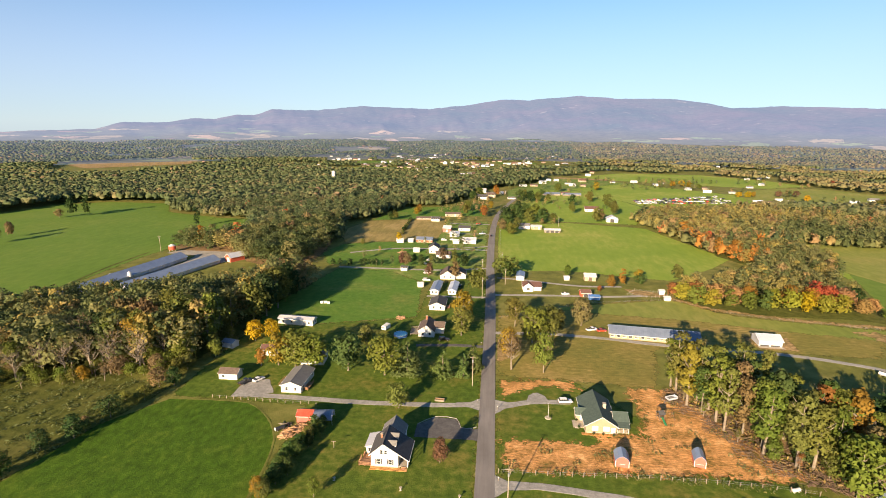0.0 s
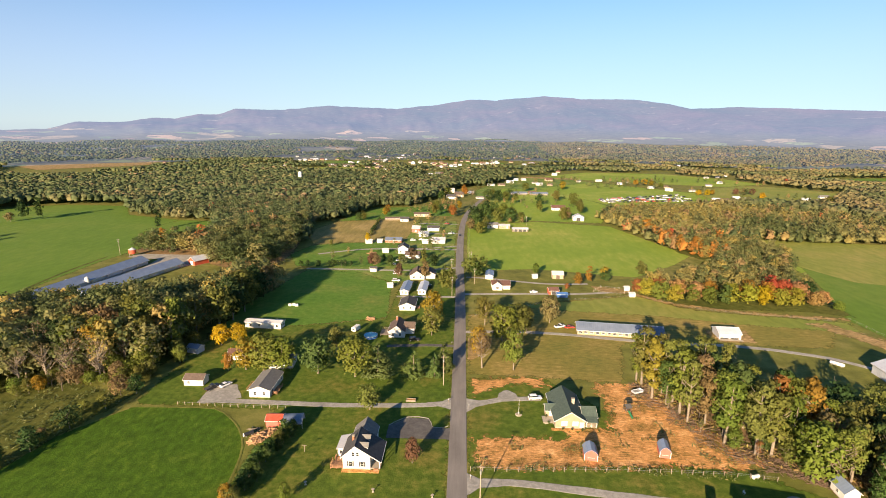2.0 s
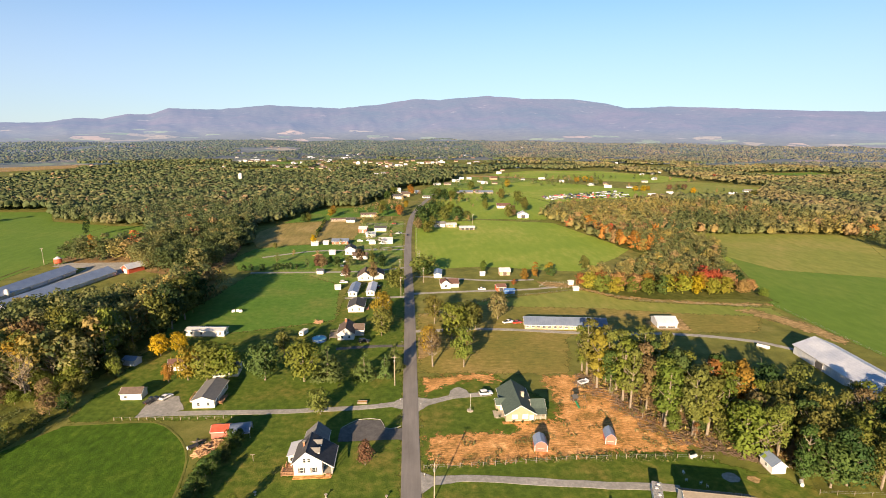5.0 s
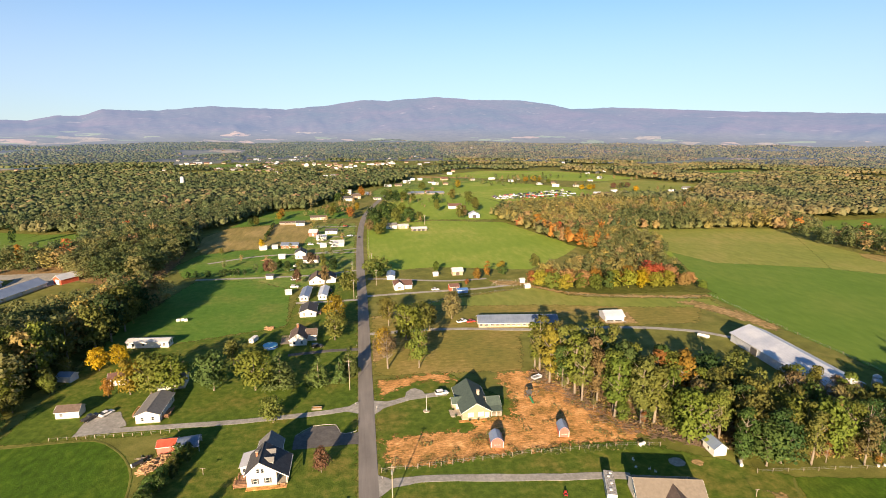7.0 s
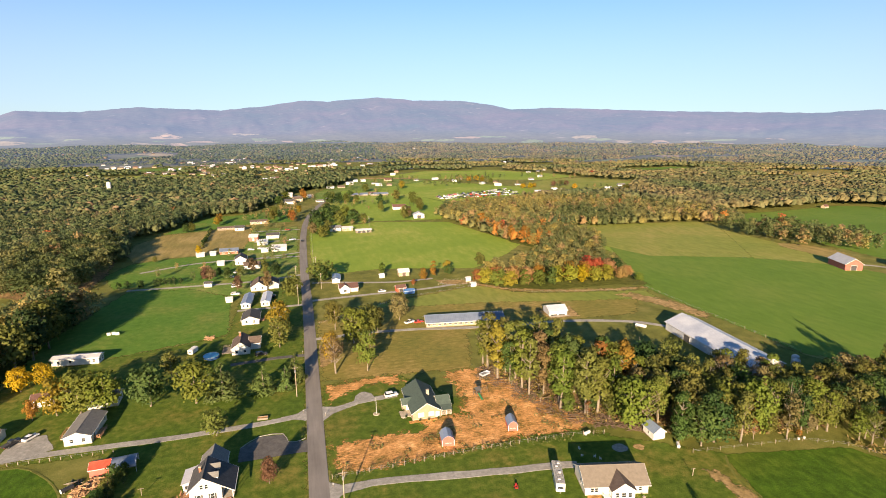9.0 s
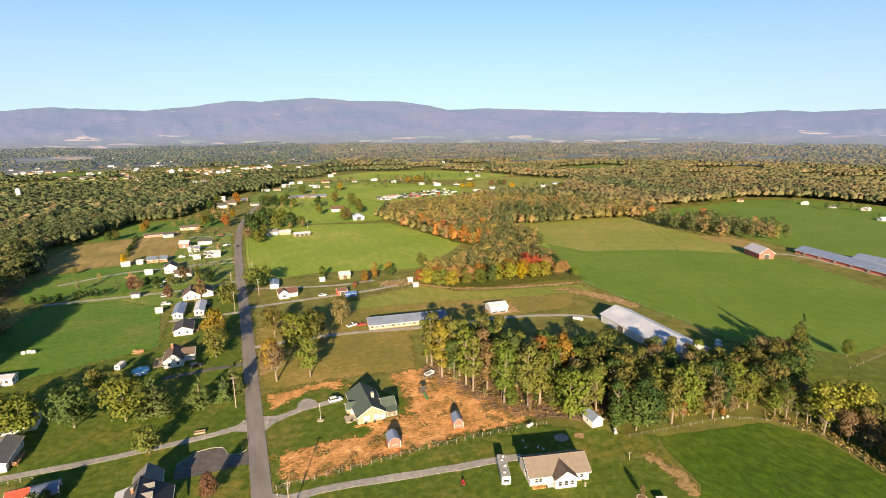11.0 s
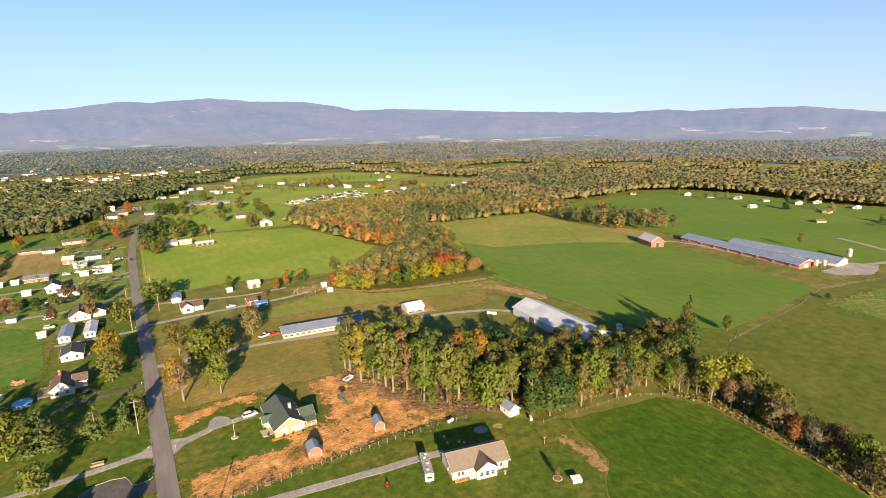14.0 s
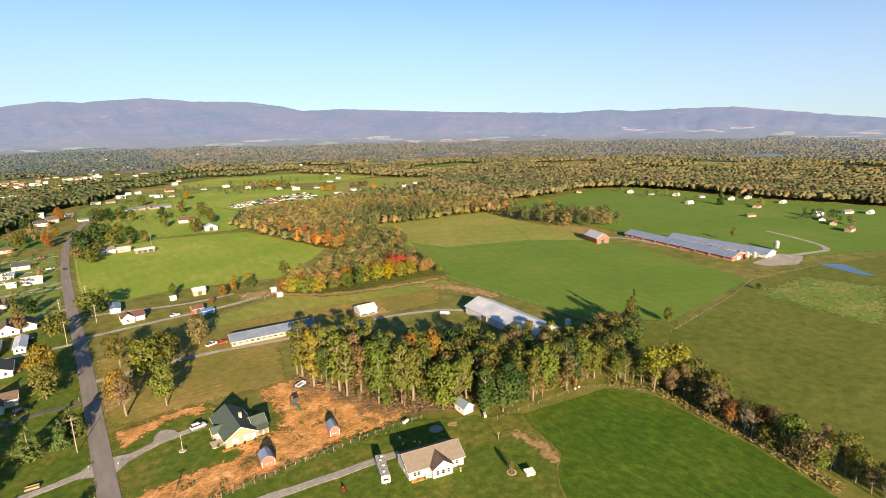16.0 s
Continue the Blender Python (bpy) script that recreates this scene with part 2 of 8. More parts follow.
M = {
    "ground": earth("rough_pasture", [(0.115, 0.125, 0.026), (0.145, 0.15, 0.034), (0.19, 0.165, 0.055)], 0.012, 0.12),
    "lawn": earth("lawn", [(0.064, 0.110, 0.012), (0.084, 0.124, 0.015), (0.155, 0.142, 0.03)], 0.05, 0.4),
    "field": earth("green_field", [(0.090, 0.164, 0.019), (0.108, 0.182, 0.024), (0.136, 0.194, 0.032)], 0.014, 0.25, 1.6, 0.11, (12, 0.4)),
    "hay": earth("hay_field", [(0.155, 0.242, 0.028), (0.195, 0.270, 0.036), (0.30, 0.315, 0.070)], 0.012, 0.2, 1.5, 0.06, (80, 0.4)),
    "crop": earth("dark_green_crop", [(0.044, 0.094, 0.006), (0.054, 0.108, 0.007), (0.084, 0.120, 0.012)], 0.03, 0.45, 2.2, 0.42, (8, 0.6)),
    "olive": earth("olive_meadow", [(0.150, 0.150, 0.034), (0.205, 0.175, 0.044), (0.31, 0.225, 0.08)], 0.03, 0.3, 1.8, 0.24, (5, 2.2)),
    "pasture": earth("green_pasture", [(0.084, 0.114, 0.016), (0.102, 0.127, 0.020), (0.134, 0.138, 0.030)], 0.02, 0.22, 1.4, 0.28),
    "yardgrass": earth("worn_yard_grass", [(0.100, 0.175, 0.028), (0.130, 0.195, 0.036), (0.23, 0.225, 0.072)], 0.06, 0.35, 2.0, 0.3),
    "rough": earth("rough_weedy_meadow", [(0.062, 0.080, 0.013), (0.082, 0.094, 0.018), (0.112, 0.106, 0.028)], 0.03, 0.3, 1.8, 0.4),
    "stubble": earth("mown_olive_grass", [(0.165, 0.205, 0.040), (0.205, 0.225, 0.048), (0.27, 0.245, 0.070)], 0.014, 0.25, 1.6, 0.15, (15, 0.4)),
    "tansoil": earth("trodden_tan_soil", [(0.17, 0.14, 0.05), (0.29, 0.20, 0.085), (0.42, 0.29, 0.14)], 0.14, 0.6, 2.5, 0.4),
    "meadow": earth("mown_meadow", [(0.072, 0.156, 0.019), (0.090, 0.172, 0.023), (0.150, 0.185, 0.040)], 0.03, 0.3, 1.8, 0.2),
    "brown": earth("dry_field", [(0.18, 0.165, 0.05), (0.245, 0.195, 0.065), (0.31, 0.235, 0.095)], 0.02, 0.2, 1.5, 0.25, (5, 0.2)),
    "dirt": earth("bare_dirt", [(0.14, 0.115, 0.030), (0.37, 0.20, 0.065), (0.58, 0.30, 0.11), (0.72, 0.45, 0.20)], 0.16, 0.6, 2.8, 0.42, (-6, 2.6)),
    "litter": earth("leaf_litter", [(0.13, 0.095, 0.045), (0.22, 0.145, 0.07), (0.32, 0.21, 0.10)], 0.1, 0.6, 2.0, 0.4),
    "asphalt": earth("worn_asphalt", [(0.17, 0.155, 0.145), (0.20, 0.185, 0.172), (0.235, 0.215, 0.20)], 0.06, 0.5, 5, 0.12, (0, 0.08), 0.05, 0.85),
    "blacktop": earth("dark_blacktop", [(0.085, 0.082, 0.082), (0.11, 0.105, 0.102), (0.14, 0.132, 0.125)], 0.1, 0.6, 5, 0.2, None, 0.05, 0.85),
    "gravel": earth("gravel", [(0.245, 0.235, 0.215), (0.30, 0.288, 0.265), (0.37, 0.352, 0.32)], 0.15, 0.8, 6, 0.2, None, 0.2, 0.95),
    "leaf": leafage("tree_leaves", "object"),
    "woodleaf": leafage("woodland_leaves", "tint"),
    "farcrown": leafage("far_tree_leaves", "colour"),
    "farleaf": leafage("distant_woodland", "tint", 1.0, HAZED_LEAVES),
    # darker leaf copy, since bluish haze is added to it as emission below
    "hazyleaf": leafage("hazy_distant_woodland", "tint", 0.75, HAZED_LEAVES),
    "bark": surface("bark", [(0.12, 0.10, 0.075), (0.19, 0.16, 0.125), (0.29, 0.25, 0.20)], 3, 0.9, 0.3),
    "white": surface("white_siding", [(0.56, 0.55, 0.53), (0.64, 0.63, 0.61)], 0.8, 0.55, 0.05, ("Z", 5.0, 0.12)),
    "white_plain": surface("white_paint", [(0.58, 0.58, 0.56), (0.68, 0.67, 0.65)], 1.0, 0.5, 0.05),
    "cream": surface("cream_siding", [(0.29, 0.235, 0.16), (0.35, 0.285, 0.20)], 0.8, 0.6, 0.06, ("Z", 5.0, 0.14)),
    "tan": surface("tan_boards", [(0.34, 0.265, 0.18), (0.42, 0.335, 0.235)], 0.8, 0.7, 0.1, ("X", 4.0, 0.15)),
    "red": surface("red_barn_boards", [(0.42, 0.075, 0.04), (0.52, 0.11, 0.06)], 0.8, 0.7, 0.12, ("X", 4.0, 0.18)),
    "orange_red": surface("faded_red_panels", [(0.44, 0.11, 0.085), (0.52, 0.145, 0.115)], 0.8, 0.6, 0.1, ("X", 4.0, 0.15)),
    "red_metal": surface("bright_red_metal", [(0.46, 0.06, 0.035), (0.56, 0.10, 0.06)], 1, 0.4, 0.08, ("X", 3.0, 0.15)),
    "brick": surface("reddish_brick", [(0.26, 0.10, 0.06), (0.34, 0.15, 0.09)], 2, 0.85, 0.2, ("Z", 12.0, 0.2)),
    "stone": surface("pale_stone", [(0.32, 0.28, 0.22), (0.45, 0.40, 0.32)], 2, 0.85, 0.2),
    "shingle_dark": surface("dark_grey_shingles", [(0.05, 0.05, 0.054), (0.08, 0.08, 0.084)], 1.2, 0.85, 0.25, ("Y", 3.5, 0.2)),
    "shingle_grey": surface("grey_shingles", [(0.13, 0.13, 0.13), (0.19, 0.185, 0.18)], 1.2, 0.85, 0.2, ("Y", 3.5, 0.2)),
    "shingle_green": surface("dark_green_shingles", [(0.05, 0.075, 0.066), (0.08, 0.11, 0.095)], 1.2, 0.85, 0.2, ("Y", 3.5, 0.2)),
    "shingle_tan": surface("tan_shingles", [(0.15, 0.13, 0.108), (0.20, 0.172, 0.142)], 1.2, 0.85, 0.15, ("Y", 3.5, 0.15)),
    "shingle_brown": surface("brown_shingles", [(0.085, 0.064, 0.054), (0.135, 0.102, 0.085)], 1.2, 0.85, 0.2, ("Y", 3.5, 0.2)),
    "shingle_red": surface("faded_red_shingles", [(0.095, 0.052, 0.044), (0.14, 0.078, 0.064)], 1.2, 0.85, 0.2, ("Y", 3.5, 0.2)),
    "metal_grey": surface("grey_metal_roofing", [(0.36, 0.40, 0.49), (0.62, 0.64, 0.68)], 0.12, 0.45, 0.08, ("X", 1.1, 0.14), 0.15, 0.5),
    "metal_blue": surface("blue_grey_metal_roofing", [(0.17, 0.22, 0.33), (0.24, 0.30, 0.41)], 0.25, 0.45, 0.08, ("X", 1.1, 0.14), 0.15, 0.5),
    "metal_white": surface("white_metal_roofing", [(0.42, 0.43, 0.46), (0.53, 0.53, 0.55)], 0.3, 0.5, 0.05, ("X", 1.1, 0.1), 0.1, 0.5),
    "metal_slate": surface("slate_blue_metal_roofing", [(0.12, 0.155, 0.225), (0.19, 0.23, 0.31)], 0.25, 0.45, 0.1, ("X", 1.1, 0.14), 0.15, 0.5),
    "glass": surface("window_glass", [(0.02, 0.025, 0.03), (0.04, 0.045, 0.05)], 1, 0.06, 0.0, None, 0.0, 0.7, 0.0),
    "wood": surface("weathered_deck_wood", [(0.28, 0.15, 0.08), (0.40, 0.23, 0.13)], 1.5, 0.8, 0.2, ("X", 6.0, 0.3)),
    "post": surface("grey_timber", [(0.15, 0.125, 0.095), (0.28, 0.24, 0.19)], 2, 0.85, 0.2),
    "pole": surface("pale_utility_pole_wood", [(0.26, 0.22, 0.17), (0.40, 0.34, 0.27)], 1.5, 0.85, 0.15),
    "rubber": surface("tyre_rubber", [(0.015, 0.015, 0.016), (0.03, 0.03, 0.03)], 3, 0.8, 0.2),
    "steel": surface("galvanised_steel", [(0.45, 0.46, 0.47), (0.58, 0.59, 0.60)], 1, 0.35, 0.06, None, 0.7, 0.5),
    "paint_white": surface("white_car_paint", [(0.75, 0.75, 0.75), (0.82, 0.82, 0.82)], 1, 0.22, 0.02, None, 0, 0.6, 0),
    "paint_dark": surface("dark_car_paint", [(0.02, 0.022, 0.026), (0.035, 0.035, 0.04)], 1, 0.22, 0.02, None, 0, 0.6, 0),
    "paint_silver": surface("silver_car_paint", [(0.42, 0.43, 0.45), (0.5, 0.51, 0.53)], 1, 0.25, 0.02, None, 0.5, 0.6, 0),
    "paint_red": surface("red_paint", [(0.42, 0.03, 0.02), (0.5, 0.05, 0.03)], 1, 0.3, 0.04, None, 0, 0.6, 0),
    "paint_blue": surface("blue_paint", [(0.05, 0.13, 0.34), (0.08, 0.18, 0.42)], 1, 0.35, 0.04, None, 0, 0.6, 0),
    "green_plastic": surface("green_plastic", [(0.02, 0.13, 0.06), (0.03, 0.18, 0.08)], 1, 0.5, 0.05),
    "stained_white": surface("stained_white_membrane", [(0.10, 0.095, 0.085), (0.50, 0.49, 0.47)], 2.2, 0.6, 0.15),
    "log": surface("cut_timber", [(0.32, 0.18, 0.09), (0.52, 0.34, 0.20)], 2, 0.85, 0.25, None, 0, 0.2, 0.2, 0.25),
    "brush": surface("dead_brushwood", [(0.12, 0.085, 0.06), (0.24, 0.17, 0.12)], 1.2, 0.9, 0.3, None, 0, 0.2, 0.2, 0.25),
    "pool_water": surface("blue_pool_water", [(0.10, 0.34, 0.48), (0.14, 0.42, 0.55)], 1, 0.05, 0.03, None, 0, 0.5, 0.02),
    "pond": surface("pond_water", [(0.05, 0.085, 0.14), (0.07, 0.11, 0.17)], 0.05, 0.08, 0.03, None, 0, 0.5, 0.02),
}

# ---- mesh helpers ----


def mesh_arrays(name, verts, quads, mats=(), tint=None, normals=None):
    """A mesh from arrays of corners and of four-cornered faces, with soft normals where they are given."""
    me = bpy.data.meshes.new(name)
    n, f = len(verts), len(quads)
    me.vertices.add(n)
    me.vertices.foreach_set("co", np.asarray(verts, np.float32).ravel())
    me.loops.add(f * 4)
    me.loops.foreach_set("vertex_index", np.asarray(quads, np.int32).ravel())
    me.polygons.add(f)
    me.polygons.foreach_set("loop_start", np.arange(0, f * 4, 4, dtype=np.int32))
    for m in mats:
        me.materials.append(m)
    if tint is not None:
        at = me.attributes.new("tint", "FLOAT", "POINT")
        at.data.foreach_set("value", np.asarray(tint, np.float32))
    me.update(calc_edges=True)
    if normals is not None:
        me.polygons.foreach_set("use_smooth", np.ones(f, bool))
        me.normals_split_custom_set_from_vertices(np.asarray(normals, np.float32))
    return me


def bm_mesh(name, bm, mat):
    me = bpy.data.meshes.new(name)
    bm.to_mesh(me)
    bm.free()
    me.materials.append(mat)
    return me


def part(name, bm, material, parent, label=""):
    ob = new(name, bm if isinstance(bm, bpy.types.Mesh) else bm_mesh(name, bm, material))
    ob.parent = parent
    if label:
        tagged(ob, label)
    return ob


def thing(name, m, label, category, group=""):
    ob = new(name)
    ob.empty_display_size = 0.5
    ob.matrix_world = m
    return tagged(ob, label, category, group)


def add_box(bm, x0, x1, y0, y1, z0, z1, bevel=0.0):
    r = bmesh.ops.create_cube(bm, size=1, matrix=Matrix.LocRotScale(((x0 + x1) / 2, (y0 + y1) / 2, (z0 + z1) / 2), None, (x1 - x0, y1 - y0, z1 - z0)))
    if bevel:
        es = {e for v in r["verts"] for e in v.link_edges}
        bmesh.ops.bevel(bm, geom=list(es), offset=bevel, segments=2, affect="EDGES")
    return bm


def box(x0, x1, y0, y1, z0, z1, bevel=0.0):
    return add_box(bmesh.new(), x0, x1, y0, y1, z0, z1, bevel)


def add_tube(bm, points, radii, sides=6, caps=True):
    rings = []
    for i, p in enumerate(points):
        p = Vector(p)
        a, b = Vector(points[max(0, i - 1)]), Vector(points[min(len(points) - 1, i + 1)])
        q = (b - a).to_track_quat("Z", "Y")
        rings.append([bm.verts.new(p + q @ Vector((radii[i] * math.cos(k * math.tau / sides), radii[i] * math.sin(k * math.tau / sides), 0))) for k in range(sides)])
    for r, s in zip(rings, rings[1:]):
        for k in range(sides):
            bm.faces.new((r[k], r[(k + 1) % sides], s[(k + 1) % sides], s[k]))
    if caps:
        bm.faces.new(rings[0][::-1])
        bm.faces.new(rings[-1])
    return bm


def tube(points, radii, sides=6):
    return add_tube(bmesh.new(), points, radii, sides)


def prism(profile, x0, x1):
    """A closed outline in the YZ plane, drawn out along X."""
    bm = bmesh.new()
    a = [bm.verts.new((x0, y, z)) for y, z in profile]
    b = [bm.verts.new((x1, y, z)) for y, z in profile]
    n = len(profile)
    for i in range(n):
        bm.faces.new((a[i], a[(i + 1) % n], b[(i + 1) % n], b[i]))
    bm.faces.new(a[::-1])
    bm.faces.new(b)
    bmesh.ops.recalc_face_normals(bm, faces=bm.faces)
    return bm


def inside(poly, x, y):
    """Which of the points lie in the polygon."""
    px, py = np.array(poly).T
    hit = np.zeros(np.shape(x), bool)
    for i in range(len(px)):
        j = i - 1
        cross = ((py[i] > y) != (py[j] > y)) & (x < (px[j] - px[i]) * (y - py[i]) / (py[j] - py[i] + 1e-12) + px[i])
        hit ^= cross
    return hit


def scatter(poly, spacing, rng, jitter=0.42):
    """Points spread unevenly over a polygon."""
    px, py = np.array(poly).T
    gx, gy = np.meshgrid(np.arange(px.min(), px.max(), spacing), np.arange(py.min(), py.max(), spacing))
    x = gx.ravel() + rng.uniform(-jitter, jitter, gx.size) * spacing
    y = gy.ravel() + rng.uniform(-jitter, jitter, gx.size) * spacing
    k = inside(poly, x, y)
    return np.stack([x[k], y[k]], 1)


def soften(mat):
    """The same ground cover, fading out unevenly towards its edge (attribute edge)."""
    m = mat.copy()
    nt = m.node_tree
    out = nt.nodes["Material Output"]
    shade = out.inputs[0].links[0].from_socket
    at = nt.nodes.new("ShaderNodeAttribute")
    at.attribute_name = "edge"
    pos = nt.nodes.new("ShaderNodeNewGeometry").outputs["Position"]
    n = math_node(nt, "MULTIPLY", math_node(nt, "SUBTRACT", noise_node(nt, pos, 0.3, 7, 0.7), 0.5), 3.6)
    f = math_node(nt, "MULTIPLY", math_node(nt, "ADD", at.outputs["Fac"], n), 3.0)
    f = math_node(nt, "MINIMUM", math_node(nt, "MAXIMUM", math_node(nt, "ADD", f, 0.5), 0.0), 1.0)
    clear = nt.nodes.new("ShaderNodeBsdfTransparent")
    mix = nt.nodes.new("ShaderNodeMixShader")
    nt.links.new(f, mix.inputs[0])
    nt.links.new(clear.outputs[0], mix.inputs[1])
    nt.links.new(shade, mix.inputs[2])
    nt.links.new(mix.outputs[0], out.inputs[0])
    return m


SOFT = {}


def edge_distance(poly, x, y):
    """Signed distance to a polygon's outline, positive inside."""
    best = np.full(np.shape(x), 1e9)
    for (ax, ay), (bx, by) in zip(poly, poly[1:] + poly[:1]):
        dx, dy = bx - ax, by - ay
        t = np.clip(((x - ax) * dx + (y - ay) * dy) / (dx * dx + dy * dy + 1e-9), 0, 1)
        best = np.minimum(best, np.hypot(x - ax - t * dx, y - ay - t * dy))
    return np.where(inside(poly, x, y), best, -best)


def patch(name, pts, z, mat, label, category="", ragged=0.5):
    """A piece of ground cover with an uneven, fading edge, z above the ground."""
    fade = max(0.25, ragged)
    px, py = np.array(pts, float).T
    cell = max(0.7, math.sqrt((px.max() - px.min()) * (py.max() - py.min())) / (40 if z < 0.2 else 14))
    xs, ys = np.arange(px.min() - 2 * fade - cell, px.max() + 2 * fade + cell, cell), np.arange(py.min() - 2 * fade - cell, py.max() + 2 * fade + cell, cell)
    gx, gy = np.meshgrid(xs, ys)
    d = edge_distance(list(pts), gx, gy)
    ids = np.arange(gx.size).reshape(gx.shape)
    quads = np.stack([ids[:-1, :-1], ids[:-1, 1:], ids[1:, 1:], ids[1:, :-1]], -1).reshape(-1, 4)
    quads = quads[d.ravel()[quads].max(1) > -1.8 * fade]
    kept, quads = np.unique(quads, return_inverse=True)
    verts = np.column_stack([gx.ravel()[kept], gy.ravel()[kept], np.full(len(kept), z)])
    if mat not in SOFT:
        SOFT[mat] = soften(M[mat])
    me = mesh_arrays(name, verts, quads.reshape(-1, 4), [SOFT[mat]])
    at = me.attributes.new("edge", "FLOAT", "POINT")
    at.data.foreach_set("value", np.clip(d.ravel()[kept] / fade, -4, 4).astype(np.float32))
    return tagged(new(name, me), label, category or "ground", kind="structure")


def ribbon(name, pts, width, z, mat, label, category="road", thick=0.06, wobble=0.0):
    """A road or lane along a line, with thickness and a slightly uneven edge."""
    line, vs = [], [Vector((*p, 0)) for p in pts]
    for i in range(len(vs) - 1):
        p0, p1, p2, p3 = vs[max(0, i - 1)], vs[i], vs[i + 1], vs[min(len(vs) - 1, i + 2)]
        n = max(2, int((p2 - p1).length / 5))
        for k in range(n):
            t = k / n
            line.append(0.5 * ((2 * p1) + (p2 - p0) * t + (2 * p0 - 5 * p1 + 4 * p2 - p3) * t * t + (3 * p1 - p0 - 3 * p2 + p3) * t ** 3))
    line.append(vs[-1])
    bm, rows = bmesh.new(), []
    for i, p in enumerate(line):
        d = (line[min(i + 1, len(line) - 1)] - line[max(0, i - 1)]).normalized()
        s = Vector((-d.y, d.x, 0))
        wl, wr = (width / 2 * (1 + wobble * noise.noise((p.x * 0.2, p.y * 0.2, k))) for k in (1.5, 8.5))
        rows.append([bm.verts.new(p + s * wl + Vector((0, 0, z - thick))), bm.verts.new(p + s * (wl - 0.05) + Vector((0, 0, z))),
                     bm.verts.new(p - s * (wr - 0.05) + Vector((0, 0, z))), bm.verts.new(p - s * wr + Vector((0, 0, z - thick)))])
    for a, b in zip(rows, rows[1:]):
        for k in range(3):
            bm.faces.new((a[k], a[k + 1], b[k + 1], b[k]))
    bmesh.ops.recalc_face_normals(bm, faces=bm.faces)
    ob = new(name, bm_mesh(name, bm, M[mat]))
    return tagged(ob, label, category, kind="structure")


# ---- ground, mountains ----


def build_ground():
    rs = [0, 150, 300, 500, 750, 1000, 1300, 1600, 1950, 2300, 2700, 3200, 3800, 4400, 4780]
    n, verts, quads = 72, [], []
    for i, r in enumerate(rs):
        for k in range(n):
            a = k * math.tau / n
            x, y = r * math.sin(a), r * math.cos(a)
            verts.append((x, y, 0.0))
    for i in range(len(rs) - 1):
        for k in range(n):
            quads.append((i * n + k, i * n + (k + 1) % n, (i + 1) * n + (k + 1) % n, (i + 1) * n + k)[::-1])
    ob = new("ground", mesh_arrays("ground", verts, quads, [M["ground"]]))
    return tagged(ob, "rough olive green pasture ground to the horizon", "ground", kind="structure")


build_ground()

# skyline: azimuth from the road's direction and elevation seen from the flying height, in degrees
SKYLINE = [(-62, -1.0), (-45, -0.95), (-38.4, -0.7), (-36.3, -0.12), (-32.4, -0.08), (-30.5, 0.30), (-28.5, 0.22), (-26.6, 0.67), (-24.8, 0.64),
           (-23.1, 1.26), (-18.7, 1.22), (-14.1, 1.67), (-7.0, 1.46), (-2.9, 1.90), (0.9, 2.49), (3.3, 2.38), (8.1, 2.82), (12.5, 2.53),
           (17.2, 2.48), (20.6, 2.0), (22.4, 1.58), (26.5, 1.72), (31.8, 1.52), (37.8, 1.27), (49.5, 0.94), (53.9, 1.17), (56.1, 0.95),
           (60.2, 1.12), (65.0, 1.15), (69.4, 0.67), (72.7, 0.26), (76.1, -0.05), (84, -0.6), (100, -1.5)]


VALLEY = 1420


def relief(x, y):
    """Height of the far valley floor: level near by, rolling further off, rising towards the mountain's foot."""
    r = math.hypot(x, y)
    f = min(1.0, max(0.0, (r - VALLEY) / 500))
    roll = 11 * noise.noise((x * 0.0035, y * 0.0035, 3.0)) + 5 * noise.noise((x * 0.011, y * 0.011, 7.0))
    return 0.6 + f * (7 + roll) + 0.018 * max(0.0, r - VALLEY - 300)


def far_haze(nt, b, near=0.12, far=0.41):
    """Haze painted as bluish emission on the far land's own surfaces, fuller the further off it lies."""
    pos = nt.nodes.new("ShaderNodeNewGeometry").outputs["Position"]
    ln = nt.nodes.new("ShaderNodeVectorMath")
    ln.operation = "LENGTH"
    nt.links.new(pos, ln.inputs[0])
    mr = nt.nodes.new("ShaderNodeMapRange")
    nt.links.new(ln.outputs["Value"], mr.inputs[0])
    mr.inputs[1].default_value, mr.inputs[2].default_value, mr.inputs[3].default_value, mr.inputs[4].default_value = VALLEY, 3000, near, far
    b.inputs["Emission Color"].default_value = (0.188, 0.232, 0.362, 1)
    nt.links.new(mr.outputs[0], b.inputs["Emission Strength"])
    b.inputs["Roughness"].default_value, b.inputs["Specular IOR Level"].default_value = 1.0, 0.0


